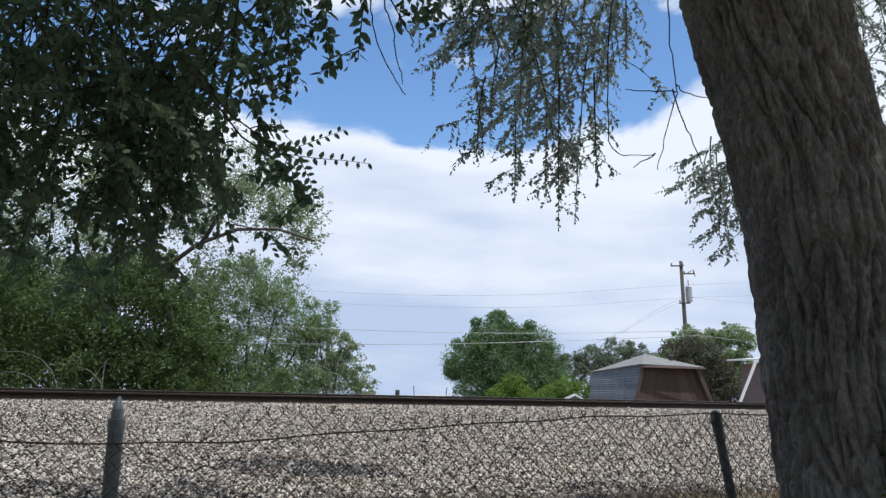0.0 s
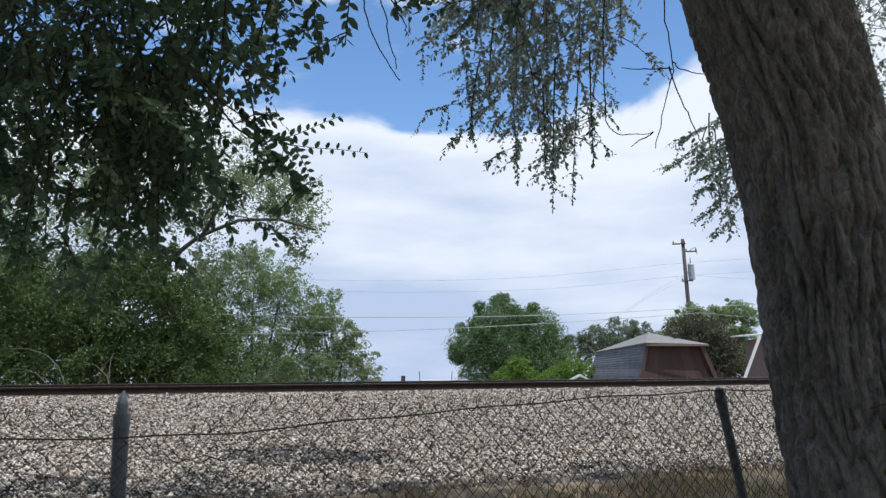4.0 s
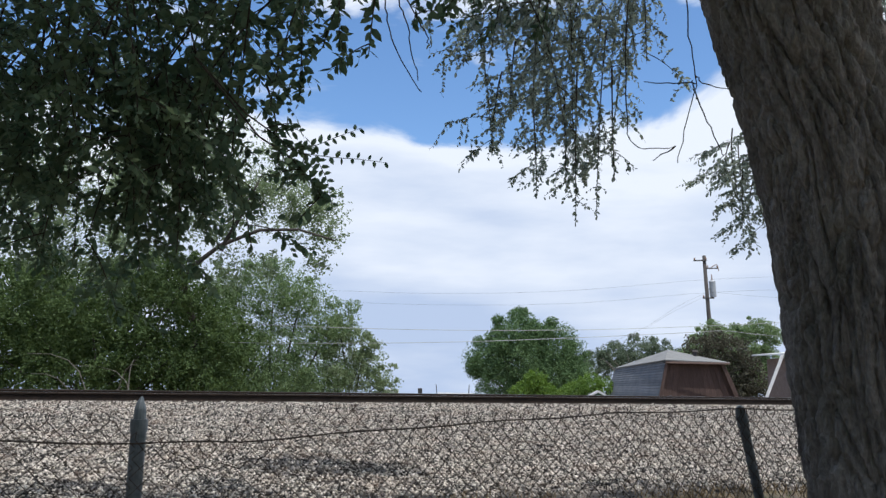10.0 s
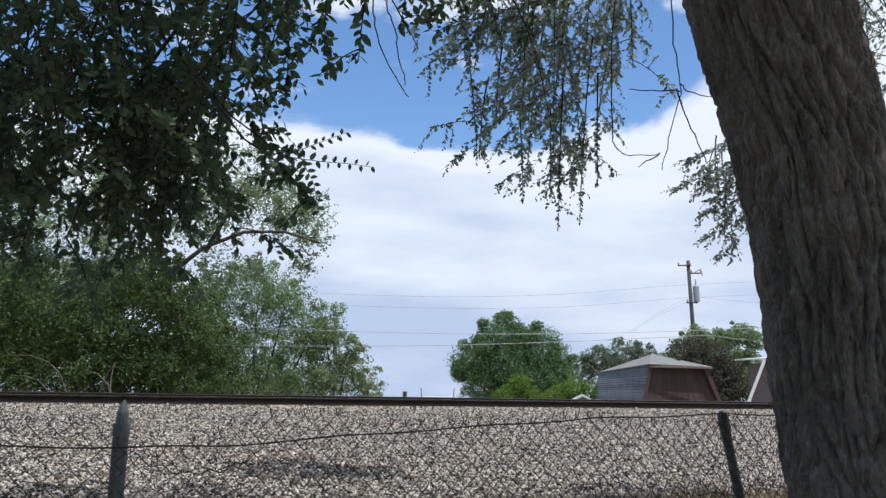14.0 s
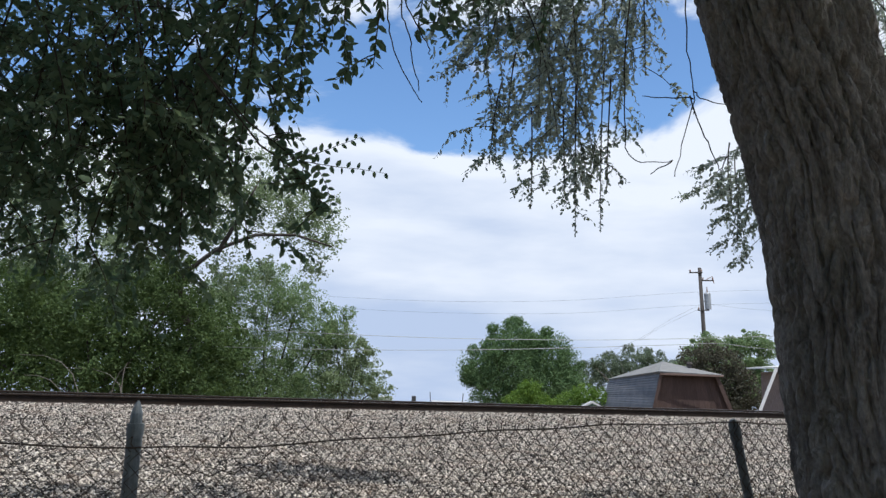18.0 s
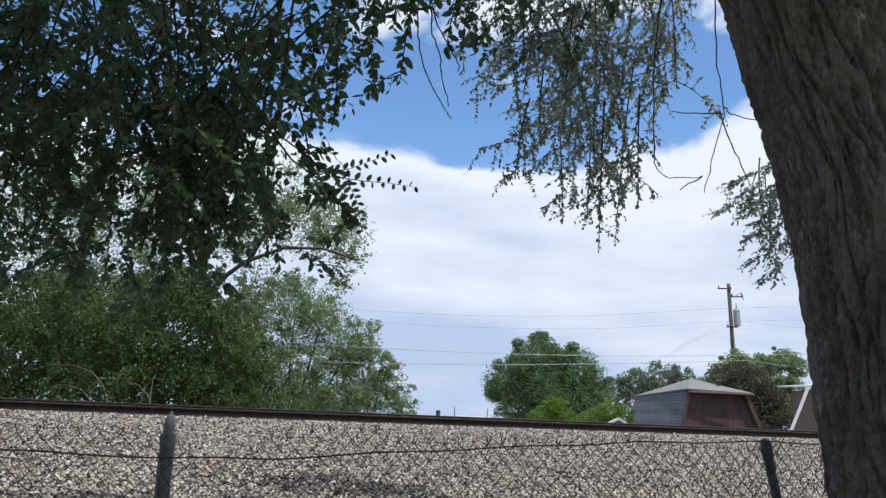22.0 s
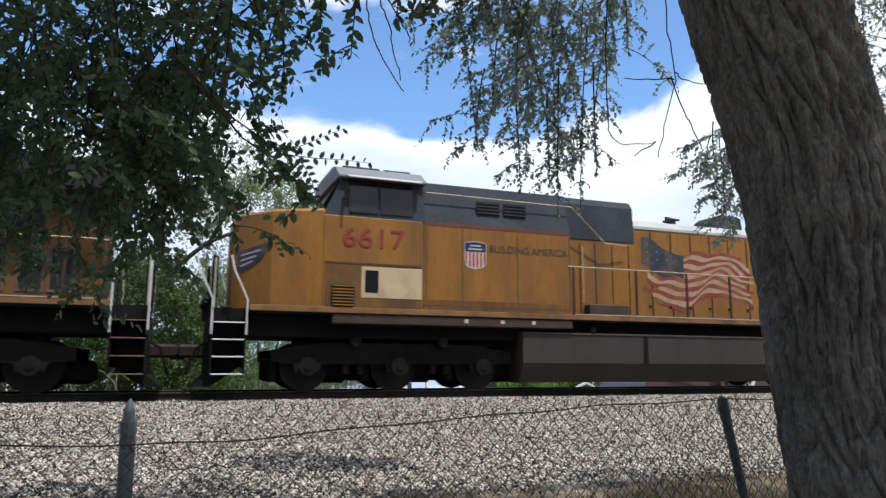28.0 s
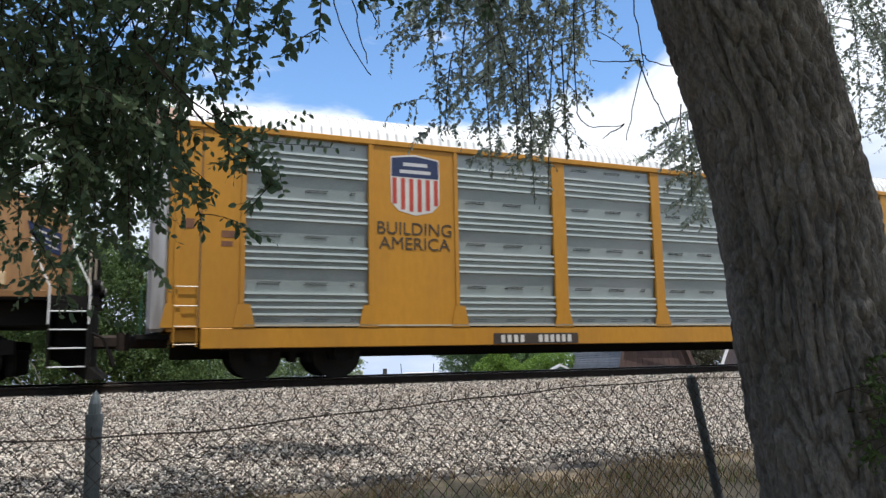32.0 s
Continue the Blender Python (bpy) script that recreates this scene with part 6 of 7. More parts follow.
def make_loco(name, label, number, newer, paint):
    """A six-axle road diesel. x from the front coupler to the rear one, y across, z from the rail's top."""
    L = 22.3
    body = M_YELLOW_STAIN_SHADE if newer else (paint if number else M_YELLOW_DARKER)
    loco = thing(name, label, "locomotive", group="locomotives")
    part("underframe", Shape().box(1.2, L - 1.2, -1.15, 1.15, 1.12, 1.60, 0.03), M_BLACK, loco)
    deck = part("walkway", Shape().box(1.28, L - 1.25, -1.5, 1.5, 1.60, 1.69, 0.01), M_BLACK, loco, "dark walkway")
    for s in (-1, 1):
        ys = (-1.525, -1.5) if s < 0 else (1.5, 1.525)
        part("side_sill", Shape().box(1.3, L - 1.26, *ys, 1.645, 1.765, 0.006), M_SILL, deck, "yellow sill stripe")
        ye = (-1.53, -1.50) if s < 0 else (1.50, 1.53)
        part("kick_edge", Shape().box(8.85 if not newer else 9.0, L - 1.26, *ye, 1.767, 1.79), M_HANDRAIL, deck)
    loco_ends(loco, L, newer, M_STEP if number else M_FRAME)
    for xc in (4.55, L - 4.55):
        make_truck(loco, xc, 3, 4.0)
    # fuel tank
    t0, t1 = (7.5, 15.1)
    if not newer:
        tank = part("fuel_tank", Shape().prism([(-1.42, 0.62), (-1.42, 1.30), (-1.36, 1.34), (1.36, 1.34), (1.42, 1.30), (1.42, 0.62), (1.20, 0.17), (-1.20, 0.17)], "x", t0, t1), M_TANK, loco, "dusty grey-brown fuel tank")
        for s in (-1, 1):
            ys = (-1.44, -1.42) if s < 0 else (1.42, 1.44)
            part("tank_lip", Shape().box(t0, t1, *ys, 1.30, 1.335), M_TANKBOX, tank)
            part("tank_strap", Shape().box(10.85, 10.97, *ys, 0.62, 1.30), M_BLACK, tank)
            part("filler", Shape().cyl(9.4, 1.42, min(s * 1.40, s * 1.46), max(s * 1.40, s * 1.46), 0.07, 10, "y"), M_BLACK, tank)
    else:
        tank = part("fuel_tank", Shape().prism([(-1.40, 0.62), (-1.40, 0.86), (1.40, 0.86), (1.40, 0.62), (1.18, 0.18), (-1.18, 0.18)], "x", L - 15.0, L - 7.45), M_TANK, loco, "dusty grey-brown fuel tank")
        for a, b in ((L - 15.0, L - 13.15), (L - 8.5, L - 7.45)):
            part("tank_box", Shape().box(a, b, -1.40, 1.40, 0.862, 1.35, 0.03), M_TANKBOX, tank, "dusty brown equipment box")
            part("box_lip", Shape().box(a, b, -1.415, 1.415, 1.351, 1.375), M_HANDRAIL, tank)
        for s in (-1, 1):
            for a, b in ((L - 10.75, L - 8.75), (L - 13.05, L - 11.2)):
                ar = part("air_reservoir", Shape().cyl(s * 1.22, 1.12, a, b, 0.235, 18, "x"), M_RESERVOIR, tank, "copper-brown cylindrical air reservoir", smooth=True)
                for e in (a + 0.3, b - 0.3):
                    part("strap", Shape().cyl(s * 1.22, 1.12, e - 0.03, e + 0.03, 0.243, 18, "x"), M_BLACK, ar)
            ys = (-1.425, -1.40) if s < 0 else (1.40, 1.425)
            part("tank_lip", Shape().box(L - 13.1, L - 8.6, *ys, 0.85, 0.885), M_HANDRAIL, tank)
    # nose: sloped top, tapered front
    front, back, shoulder = (1.08, 2.78, 1.76) if newer else (0.98, 2.78, 1.70)
    w0, w1 = 0.76, 1.47
    ws = 1.42
    zf, zb = (3.38, 3.92) if newer else (3.74, 3.90)
    zs = zf + (zb - zf) * (shoulder - front) / (back - front)
    plan = [(front, -w0), (shoulder, -ws), (back, -w1), (back, w1), (shoulder, ws), (front, w0)]
    tops = [zf, zs, zb, zb, zs, zf]
    nose = Shape().add([(x, y, 1.69) for x, y in plan] + [(x, y, z - 0.07) for (x, y), z in zip(plan, tops)] + [(x + (0.07 if x < 2 else 0), y * 0.94, z) for (x, y), z in zip(plan, tops)],
                       [(5, 4, 3, 2, 1, 0)] + [(i, (i + 1) % 6, 6 + (i + 1) % 6, 6 + i) for i in range(6)] + [(6 + i, 6 + (i + 1) % 6, 12 + (i + 1) % 6, 12 + i) for i in range(6)] + [(12, 13, 16, 17), (13, 14, 15, 16)])
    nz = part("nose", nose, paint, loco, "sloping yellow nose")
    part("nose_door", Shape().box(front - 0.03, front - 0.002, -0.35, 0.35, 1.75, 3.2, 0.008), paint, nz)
    part("anticlimber", Shape().box(front - 0.23, front + 0.01, -1.2, 1.2, 1.55, 1.73, 0.02), M_BLACK, loco)
    for z in ((2.98, 3.16) if newer else (3.28, 3.46)):
        part("headlight", Shape().cyl(-0.0, z, front - 0.05, front - 0.003, 0.075, 14, "x"), M_LAMP if not number else M_LAMP_OFF, nz, "glowing headlight" if not number else "unlit headlight")
    for y in (-0.8, 0.8):
        ditch = part("ditch_light", Shape().cyl(y, 1.93, 0.43, 0.56, 0.115, 14, "x").box(0.47, 0.58, y - 0.05, y + 0.05, 1.53, 1.86, 0.01), M_BLACK, loco, "black ditch light housing on a bracket")
        part("lens", Shape().cyl(y, 1.93, 0.405, 0.43, 0.085, 14, "x"), M_LAMP if not number else M_LAMP_OFF, ditch, "glowing lens" if not number else "unlit lens")
    # wing emblem on each tapered side of the nose
    for s in (-1, 1):
        def on_side(x, z, out):
            return (front + x * (shoulder - front) - out * 0.7, s * (w0 + x * (ws - w0) + out * 0.7), z)

        def plate(ring, out, thick):
            vs = [on_side(x, z, out) for x, z in ring] + [on_side(x, z, out + thick) for x, z in ring]
            n = len(ring)
            return Shape().add(vs, [tuple(range(n - 1, -1, -1)), tuple(range(n, 2 * n))] + [(i, (i + 1) % n, n + (i + 1) % n, n + i) for i in range(n)])
        part("wing_emblem", plate([(0.14, 2.48), (0.46, 2.56), (0.70, 2.70), (0.84, 2.88), (0.92, 3.08), (0.14, 2.92)], 0.006, 0.008), M_NAVY if number != "6617" else M_MURALBLUE, nz, "navy wing-shaped emblem" if number != "6617" else "grimy dark wing-shaped emblem")
        for k in range(3):
            z = 2.59 + 0.115 * k
            part("feather", plate([(0.22, z), (0.52 + 0.1 * k, z + 0.09), (0.52 + 0.1 * k, z + 0.125), (0.22, z + 0.03)], 0.0145, 0.004), M_WHITEPAINT if number != "6617" else M_ROOFCAP, nz)
    # cab
    c0, c1 = 2.75, 5.02
    zw = 3.82 if newer else 3.74
    cab = part("cab", Shape().box(c0, c1, -1.49, 1.49, 1.69, zw + 0.02, 0.03), paint if number else M_YELLOW_DARKER, loco, "yellow lower cab")
    up = Shape()
    up.add([(c0 + 0.02, -1.47, zw), (c0 + 0.02, 1.47, zw), (c0 + 0.42, 1.36, 4.66), (c0 + 0.42, -1.36, 4.66), (c1, -1.48, zw), (c1, 1.48, zw), (c1, 1.38, 4.66), (c1, -1.38, 4.66)],
           [(0, 3, 2, 1), (4, 5, 6, 7), (0, 4, 7, 3), (1, 2, 6, 5), (3, 7, 6, 2), (0, 1, 5, 4)])
    part("cab_top", up, M_GREY, cab, "dark grey upper cab")
    part("cab_roof", Shape().prism(cab_roof_ring(1.50, 4.62, 5.0), "x", c0 + 0.30, c1 + 0.05), M_CABROOF, cab, "pale grey sloping cab roof")
    part("roof_unit", Shape().box(c0 + 0.55, c0 + 1.45, -0.7, 0.7, 4.98, 5.10, 0.03).box(c0 + 1.55, c0 + 2.25, -0.6, 0.6, 4.98, 5.12, 0.03), M_GREY, cab)
    for y in (-0.7, 0.7):
        part("windshield", Shape().add([(c0 + 0.04, y - 0.5, 4.06), (c0 + 0.04, y + 0.5, 4.06), (c0 + 0.36, y + 0.48, 4.62), (c0 + 0.36, y - 0.48, 4.62), (c0 + 0.06, y - 0.5, 4.06), (c0 + 0.06, y + 0.5, 4.06), (c0 + 0.38, y + 0.48, 4.62), (c0 + 0.38, y - 0.48, 4.62)],
                                       [(0, 3, 2, 1), (4, 5, 6, 7), (0, 1, 5, 4), (2, 3, 7, 6), (0, 4, 7, 3), (1, 2, 6, 5)]), M_GLASS, cab)
    for s in (-1, 1):
        # side windows and pale sunshade
        for a, b in ((c0 + 0.55, c0 + 1.20), (c0 + 1.26, c0 + 2.0)):
            q = [(a, s * 1.478, zw + 0.10), (b, s * 1.478, zw + 0.10), (b, s * 1.392, 4.58), (a, s * 1.392, 4.58)]
            part("side_window", Shape().add(q + [(x, y + s * 0.012, z) for x, y, z in q], [(0, 1, 2, 3), (7, 6, 5, 4), (0, 4, 5, 1), (1, 5, 6, 2), (2, 6, 7, 3), (3, 7, 4, 0)]), M_GLASS, cab)
        part("sunshade", Shape().add([(c0 + 0.5, s * 1.36, 4.72), (c1 - 0.1, s * 1.36, 4.72), (c1 - 0.1, s * 1.66, 4.60), (c0 + 0.5, s * 1.66, 4.60), (c0 + 0.5, s * 1.36, 4.70), (c1 - 0.1, s * 1.36, 4.70), (c1 - 0.1, s * 1.66, 4.58), (c0 + 0.5, s * 1.66, 4.58)],
                                     [(0, 1, 2, 3), (7, 6, 5, 4), (0, 4, 5, 1), (2, 6, 7, 3), (1, 5, 6, 2), (0, 3, 7, 4)]), M_WHITEPAINT, cab, "pale metal sunshade")
        part("mirror", Shape().box(c0 + 0.42, c0 + 0.46, min(s * 1.5, s * 1.7), max(s * 1.5, s * 1.7), 4.1, 4.4), M_GLASS, cab)
    # equipment cabinets behind the cab
    e1 = 8.8
    zr = 3.88 if newer else 3.70
    cabinet = part("equipment_cabinet", Shape().box(c1, e1, -1.47, 1.47, 1.69, zr, 0.02), body, loco, "yellow equipment cabinet")
    xr = 10.9
    part("cabinet_top", Shape().prism([(-1.46, zr), (1.46, zr), (1.16, 4.74), (0.95, 4.80), (-0.95, 4.80), (-1.16, 4.74)], "x", c1, e1), M_GREY, cabinet, "dark grey sloping upper hood")
    part("cabinet_top", Shape().prism([(-1.135, zr), (1.135, zr), (1.08, 4.60), (0.95, 4.78), (-0.95, 4.78), (-1.08, 4.60)], "x", e1, xr), M_GREY, cabinet, "dark grey upper hood")
    part("cabinet_rear", Shape().box(e1, xr, -1.12, 1.12, 1.69, zr, 0.02), body, cabinet)
    for s in (-1, 1):
        for x in (9.25, 9.7, 10.2, 10.7):
            part("panel_seam", Shape().box(x, x + 0.022, *((-1.126, -1.12) if s < 0 else (1.12, 1.126)), 1.85, zr - 0.1), M_BLACK, cabinet)
        yo = -1.47 if s < 0 else 1.47
        ys = (yo - 0.006, yo) if s < 0 else (yo, yo + 0.006)
        part("red_stripe", Shape().box(c1 + 0.02, e1 - 0.02, *((-1.475, -1.462) if s < 0 else (1.462, 1.475)), zr - 0.02, zr + 0.07), M_RED if newer else M_OLDRED, cabinet)
        for x in (5.08, 5.95, 7.35, 8.75):
            part("panel_seam", Shape().box(x, x + 0.02, *ys, 1.85, zr - 0.05), M_DARKLETTER, cabinet)
        part("panel_seam", Shape().box(c1, e1, *ys, 1.86, 1.875), M_DARKLETTER, cabinet)
        lo = (-1.5, -1.474) if s < 0 else (1.474, 1.5)
        if not newer:
            part("blower_duct", Shape().box(3.0, e1, *((-1.5, -1.2) if s < 0 else (1.2, 1.5)), 1.42, 1.69, 0.02), M_DUCT, loco, "grimy brown lower duct")
            for x in (6.0, 6.9, 7.7):
                part("marker", Shape().box(x, x + 0.09, *((-1.508, -1.5) if s < 0 else (1.5, 1.508)), 1.5, 1.58), M_WHITEPAINT, loco)
            for x in (6.35, 7.05):
                yl = -1.37 if s < 0 else 1.37
                louvre(cabinet, x, x + 0.6, 4.05, 4.36, yl * 0.99, s, 4, M_GREY)
            # cab side door and vent
            part("cab_door", Shape().box(3.60, 4.98, *lo, 1.98, 2.66, 0.008), M_DOOR if number else paint, loco, "pale patched cab door" if number else "yellow cab door")
            part("door_window", Shape().box(3.68, 3.98 if number else 4.16, *((-1.506, -1.5) if s < 0 else (1.5, 1.506)), 2.1, 2.58), M_GLASS, loco)
            louvre(loco, 2.95, 3.45, 1.78, 2.25, -1.49 if s < 0 else 1.49, s, 7, paint)
            part("lower_panel", Shape().box(2.80, 4.97, *((-1.494, -1.487) if s < 0 else (1.487, 1.494)), 1.78, 2.69), M_LOWER_YELLOW if number else M_SHADE_YELLOW, cab, "darker lower cab side")
            part("lower_panel", Shape().box(5.12, 8.74, *((-1.474, -1.466) if s < 0 else (1.466, 1.474)), 1.72, 2.0), M_LOWER_YELLOW if number else M_SHADE_YELLOW, cabinet, "darker lower cabinet side")
            part("cab_ledge", Shape().box(2.8, 4.95, *lo, 2.70, 2.735), M_DARKLETTER, cab)
        else:
            low = (-1.525, -1.475) if s < 0 else (1.475, 1.525)
            # Dark plate painted for the band of shade between cab and cabinet.
            part("shade_panel", Shape().box(5.0, 5.55, *((-1.476, -1.466) if s < 0 else (1.466, 1.476)), 2.46, zr - 0.06), M_SHADE_YELLOW, loco, "dark panel standing for the shade behind the cab")
            part("filler_box", Shape().box(1.98, 2.22, *((-1.50, -1.40) if s < 0 else (1.40, 1.50)), 1.86, 2.10, 0.01), M_DOOR, nz, "pale sand filler box")
            part("lower_locker", Shape().box(5.05, 8.85, *low, 1.72, 2.45, 0.01), M_RUSTPANEL, loco, "rust-stained lower locker")
            yl = -1.525 if s < 0 else 1.525
            louvre(loco, 2.82, 3.68, 1.96, 2.62, yl * 0.982, s, 9, M_HANDRAIL)
            louvre(loco, 3.98, 4.80, 1.96, 2.62, yl * 0.982, s, 9, M_HANDRAIL)
            louvre(loco, 5.55, 6.1, 2.06, 2.30, yl, s, 4, M_HANDRAIL)
            louvre(loco, 7.0, 7.55, 2.06, 2.30, yl, s, 4, M_HANDRAIL)
            yl = -1.36 if s < 0 else 1.36
            louvre(cabinet, 8.95, 9.8, 4.05, 4.52, s * 1.125, s, 7, M_GREY)
            louvre(cabinet, 7.12, 7.74, 4.02, 4.40, s * 1.36, s, 6, M_GREY)
            part("class_lamp", Shape().box(6.60, 6.94, *((-1.42, -1.3) if s < 0 else (1.3, 1.42)), 4.15, 4.42, 0.02), M_ROOFCAP, cabinet)
        # seen from this side the words run left to right
        face = pose(0, 0, 0, 90, 0, 0) if s < 0 else pose(0, 0, 0, 90, 0, 180)
        yt = yo - 0.006 if s < 0 else yo + 0.006
        if number:
            xn, yn = 3.77 if newer else 3.86, s * (abs(yt) + 0.024)
            if newer:
                # the first two figures are rubbed nearly away
                words("number", number[:2], 0.60, M_FADEDLETTER, loco, pose(xn - s * -0.43, yn, 3.27) @ face, "rubbed red figures", width=0.74)
                words("number", number[2:], 0.60, M_REDLETTER, loco, pose(xn + s * -0.43, yn, 3.27) @ face, "red figures", width=0.74)
            else:
                words("number", number, 0.60, M_REDLETTER, loco, pose(xn, yn, 3.27) @ face, "faded red number", width=1.40)
        else:
            for k in range(4):
                part("number_bar", Shape().box(3.20 + k * 0.36, 3.43 + k * 0.36, *((-1.508, -1.49) if s < 0 else (1.49, 1.508)), 3.06, 3.46), M_DULLRED, loco, "dull dark red marking")
        if number:
            words("lettering", "BUILDING AMERICA", 0.24, M_DARKLETTER, loco, pose(7.66 if not newer else 7.68, yt, 3.23) @ face, "dark painted words", width=2.06 if not newer else 2.2)
        else:
            for k in range(8):
                part("lettering_bar", Shape().box(6.75 + k * 0.25, 6.93 + k * 0.25, *ys, 3.13, 3.30), M_DARKLETTER, loco)
        shield(loco, 6.28 if not newer else 6.05, yo, 3.06, 0.66, s, M_WHITEPAINT if number else M_MURALWHITE, M_RED if number else M_OLDRED)
    # long hood
    h0, h1 = 8.8, 16.2
    hz = 4.42
    part("hood", Shape().prism([(-0.78, 1.69), (0.78, 1.69), (0.78, hz - 0.2), (0.66, hz - 0.04), (0.4, hz + 0.03), (-0.4, hz + 0.03), (-0.66, hz - 0.04), (-0.78, hz - 0.2)], "x", h0, h1 + 4.6), body, loco, "long yellow engine hood")
    part("hood_roof", Shape().prism([(-0.80, hz - 0.26), (-0.80, hz - 0.19), (-0.68, hz - 0.02), (-0.4, hz + 0.05), (0.4, hz + 0.05), (0.68, hz - 0.02), (0.80, hz - 0.19), (0.80, hz - 0.26)], "x", xr - 0.1, h1 + 0.1), M_ROOFCAP if not newer else M_GREY, loco, "worn hood roof")
    part("exhaust_stack", Shape().prism([(14.15, hz), (15.15, hz), (15.1, hz + 0.35), (14.95, hz + 0.42), (14.35, hz + 0.42), (14.2, hz + 0.3)], "y", -0.45, 0.45), M_GREY, loco, "boxy dark exhaust silencer")
    horn = part("horn", Shape().tube([(12.8, 0.1, hz + 0.22), (13.2, 0.1, hz + 0.22)], [0.03, 0.07], 8), M_GREY, loco, "air horn")
    part("horn_bell", Shape().tube([(13.2, -0.1, hz + 0.25), (12.75, -0.1, hz + 0.25)], [0.03, 0.07], 8).box(12.95, 13.02, -0.12, 0.12, hz, hz + 0.25), M_GREY, horn)
    for s in (-1, 1):
        hood_doors(loco, xr + 0.1, h1, -0.78 if s < 0 else 0.78, s, 1.82, hz - 0.32, body)
        # which end of the loco the canton lies at, seen from this side
        ym = -0.803 if s < 0 else 0.803
        if not newer:
            mural(loco, 11.35, 15.1, 2.12, 3.72, ym, s, canton_left=True)
        else:
            mural(loco, L - 11.5, L - 7.6, 2.45, 3.95, ym, s, canton_left=True)
    # radiator section with wide wings
    r0, r1 = (16.25, 21.12) if not newer else (15.3, 21.35)
    zt = 4.66 if newer else 4.52
    wing = [(-0.95, 3.55), (-1.46, 3.93), (-1.46, zt - 0.06), (-1.36, zt), (1.36, zt), (1.46, zt - 0.06), (1.46, 3.93), (0.95, 3.55)]
    rad = part("radiator_wing", Shape().prism(wing, "x", r0, r1), M_WINGGREY, loco, "dark overhanging radiator section")
    for s in (-1, 1):
        ys = (-1.475, -1.46) if s < 0 else (1.46, 1.475)
        if newer:
            part("red_stripe", Shape().box(r0, r1, *ys, 3.95, 4.10), M_OLDRED, rad)
            part("red_stripe", Shape().box(r1 + 0.002, r1 + 0.012, *sorted((s * 0.02, s * 1.45)), 3.95, 4.10), M_OLDRED, rad)
        for k in range(7):
            a = r0 + 0.3 + k * (r1 - r0 - 0.6) / 7
            part("intake_screen", Shape().add([(a, s * 1.40, 3.88), (a + 0.55, s * 1.40, 3.88), (a + 0.55, s * 1.0, 3.57), (a, s * 1.0, 3.57), (a, s * 1.43, 3.86), (a + 0.55, s * 1.43, 3.86), (a + 0.55, s * 1.03, 3.55), (a, s * 1.03, 3.55)],
                                                    [(0, 1, 2, 3), (7, 6, 5, 4), (0, 4, 5, 1), (2, 6, 7, 3)]), M_GRILLE, rad)
        yo = -0.9 if s < 0 else 0.9
        # The wing's cast shade is carried by this darker wall paint.
        part("radiator_wall", Shape().box(r0, r1 - 0.35, *((-0.9, -0.7) if s < 0 else (0.7, 0.9)), 1.69, 3.6), M_SHADE_YELLOW, loco, "yellow radiator wall darkened for shade under the wing")
        for k in range(10 if newer else 6):
            a = r0 + 0.75 + (k // 2) * (r1 - r0 - 1.3) / 3 + (k % 2) * 0.52 if not newer else r1 - 1.9 - k * 0.47 - (0.25 if k > 7 else 0)
            part("door_frame", Shape().box(a - 0.045, a + 0.415, *((yo - 0.014, yo) if s < 0 else (yo, yo + 0.014)), 1.92, 3.07 if newer else 2.82), M_FRAME, loco)
            part("screen_door", Shape().box(a, a + 0.37, *((yo - 0.02, yo) if s < 0 else (yo, yo + 0.02)), 1.98, 3.0 if newer else 2.75, 0.004), M_GRILLE, loco, "dark mesh door")
        # Dark sheet for the upper screens and the wing's shade over them.
        part("upper_dark_sheet", Shape().box(r0 + 0.4, r1 - 1.4, *((yo - 0.018, yo) if s < 0 else (yo, yo + 0.018)), 3.08, 3.52), M_GRILLE, loco)
    part("rear_face", Shape().box(r1 - 0.36, r1 - 0.30, -0.92, 0.92, 1.69, 3.9, 0.01), M_SHADE_YELLOW, loco)
    part("number_lamp", Shape().box(r1 - 0.02, r1 + 0.03, -0.35, 0.35, 4.15, 4.38), M_GRILLE, rad)
    for s in (-1, 1):
        y = s * 1.49
        if not newer:
            xs = [8.85, 10.65, 12.2, 13.6, 14.8, 16.6, 17.7, 18.8, 20.2, 20.95]
            handrail(loco, [(8.72, y, 2.93), (12, y, 2.925), (16, y, 2.92), (20.6, y, 2.92), (20.95, y, 2.90), (21.05, y, 2.7), (21.05, y, 1.75)], [(x, 2.92) for x in xs], 1.70)
            part("handrail", Shape().tube([(5.1, s * 1.40, 4.45), (8.9, s * 1.40, 4.42), (9.9, s * 1.30, 3.60), (10.6, s * 1.25, 3.57)], 0.016, 6), M_HANDRAIL, loco)
            part("ladder_rail", Shape().tube([(9.3, s * 1.2, 3.5), (9.3, s * 1.2, 2.1)], 0.016, 6), M_HANDRAIL, loco)
            part("toolbox", Shape().box(9.35, 10.5, min(s * 1.13, s * 1.38), max(s * 1.13, s * 1.38), 1.72, 2.05, 0.02), M_DUCT, loco)
        else:
            xs = [L - x for x in (1.3, 2.2, 4.0, 6.0, 7.05, 8.4, 10.0, 11.7, 13.0)]
            handrail(loco, [(L - 1.08, y, 1.75), (L - 1.08, y, 2.7), (L - 1.18, y, 2.88), (L - 4, y, 2.88), (L - 9, y, 2.89), (L - 13.25, y, 2.90)], [(x, 2.88) for x in xs], 1.70)
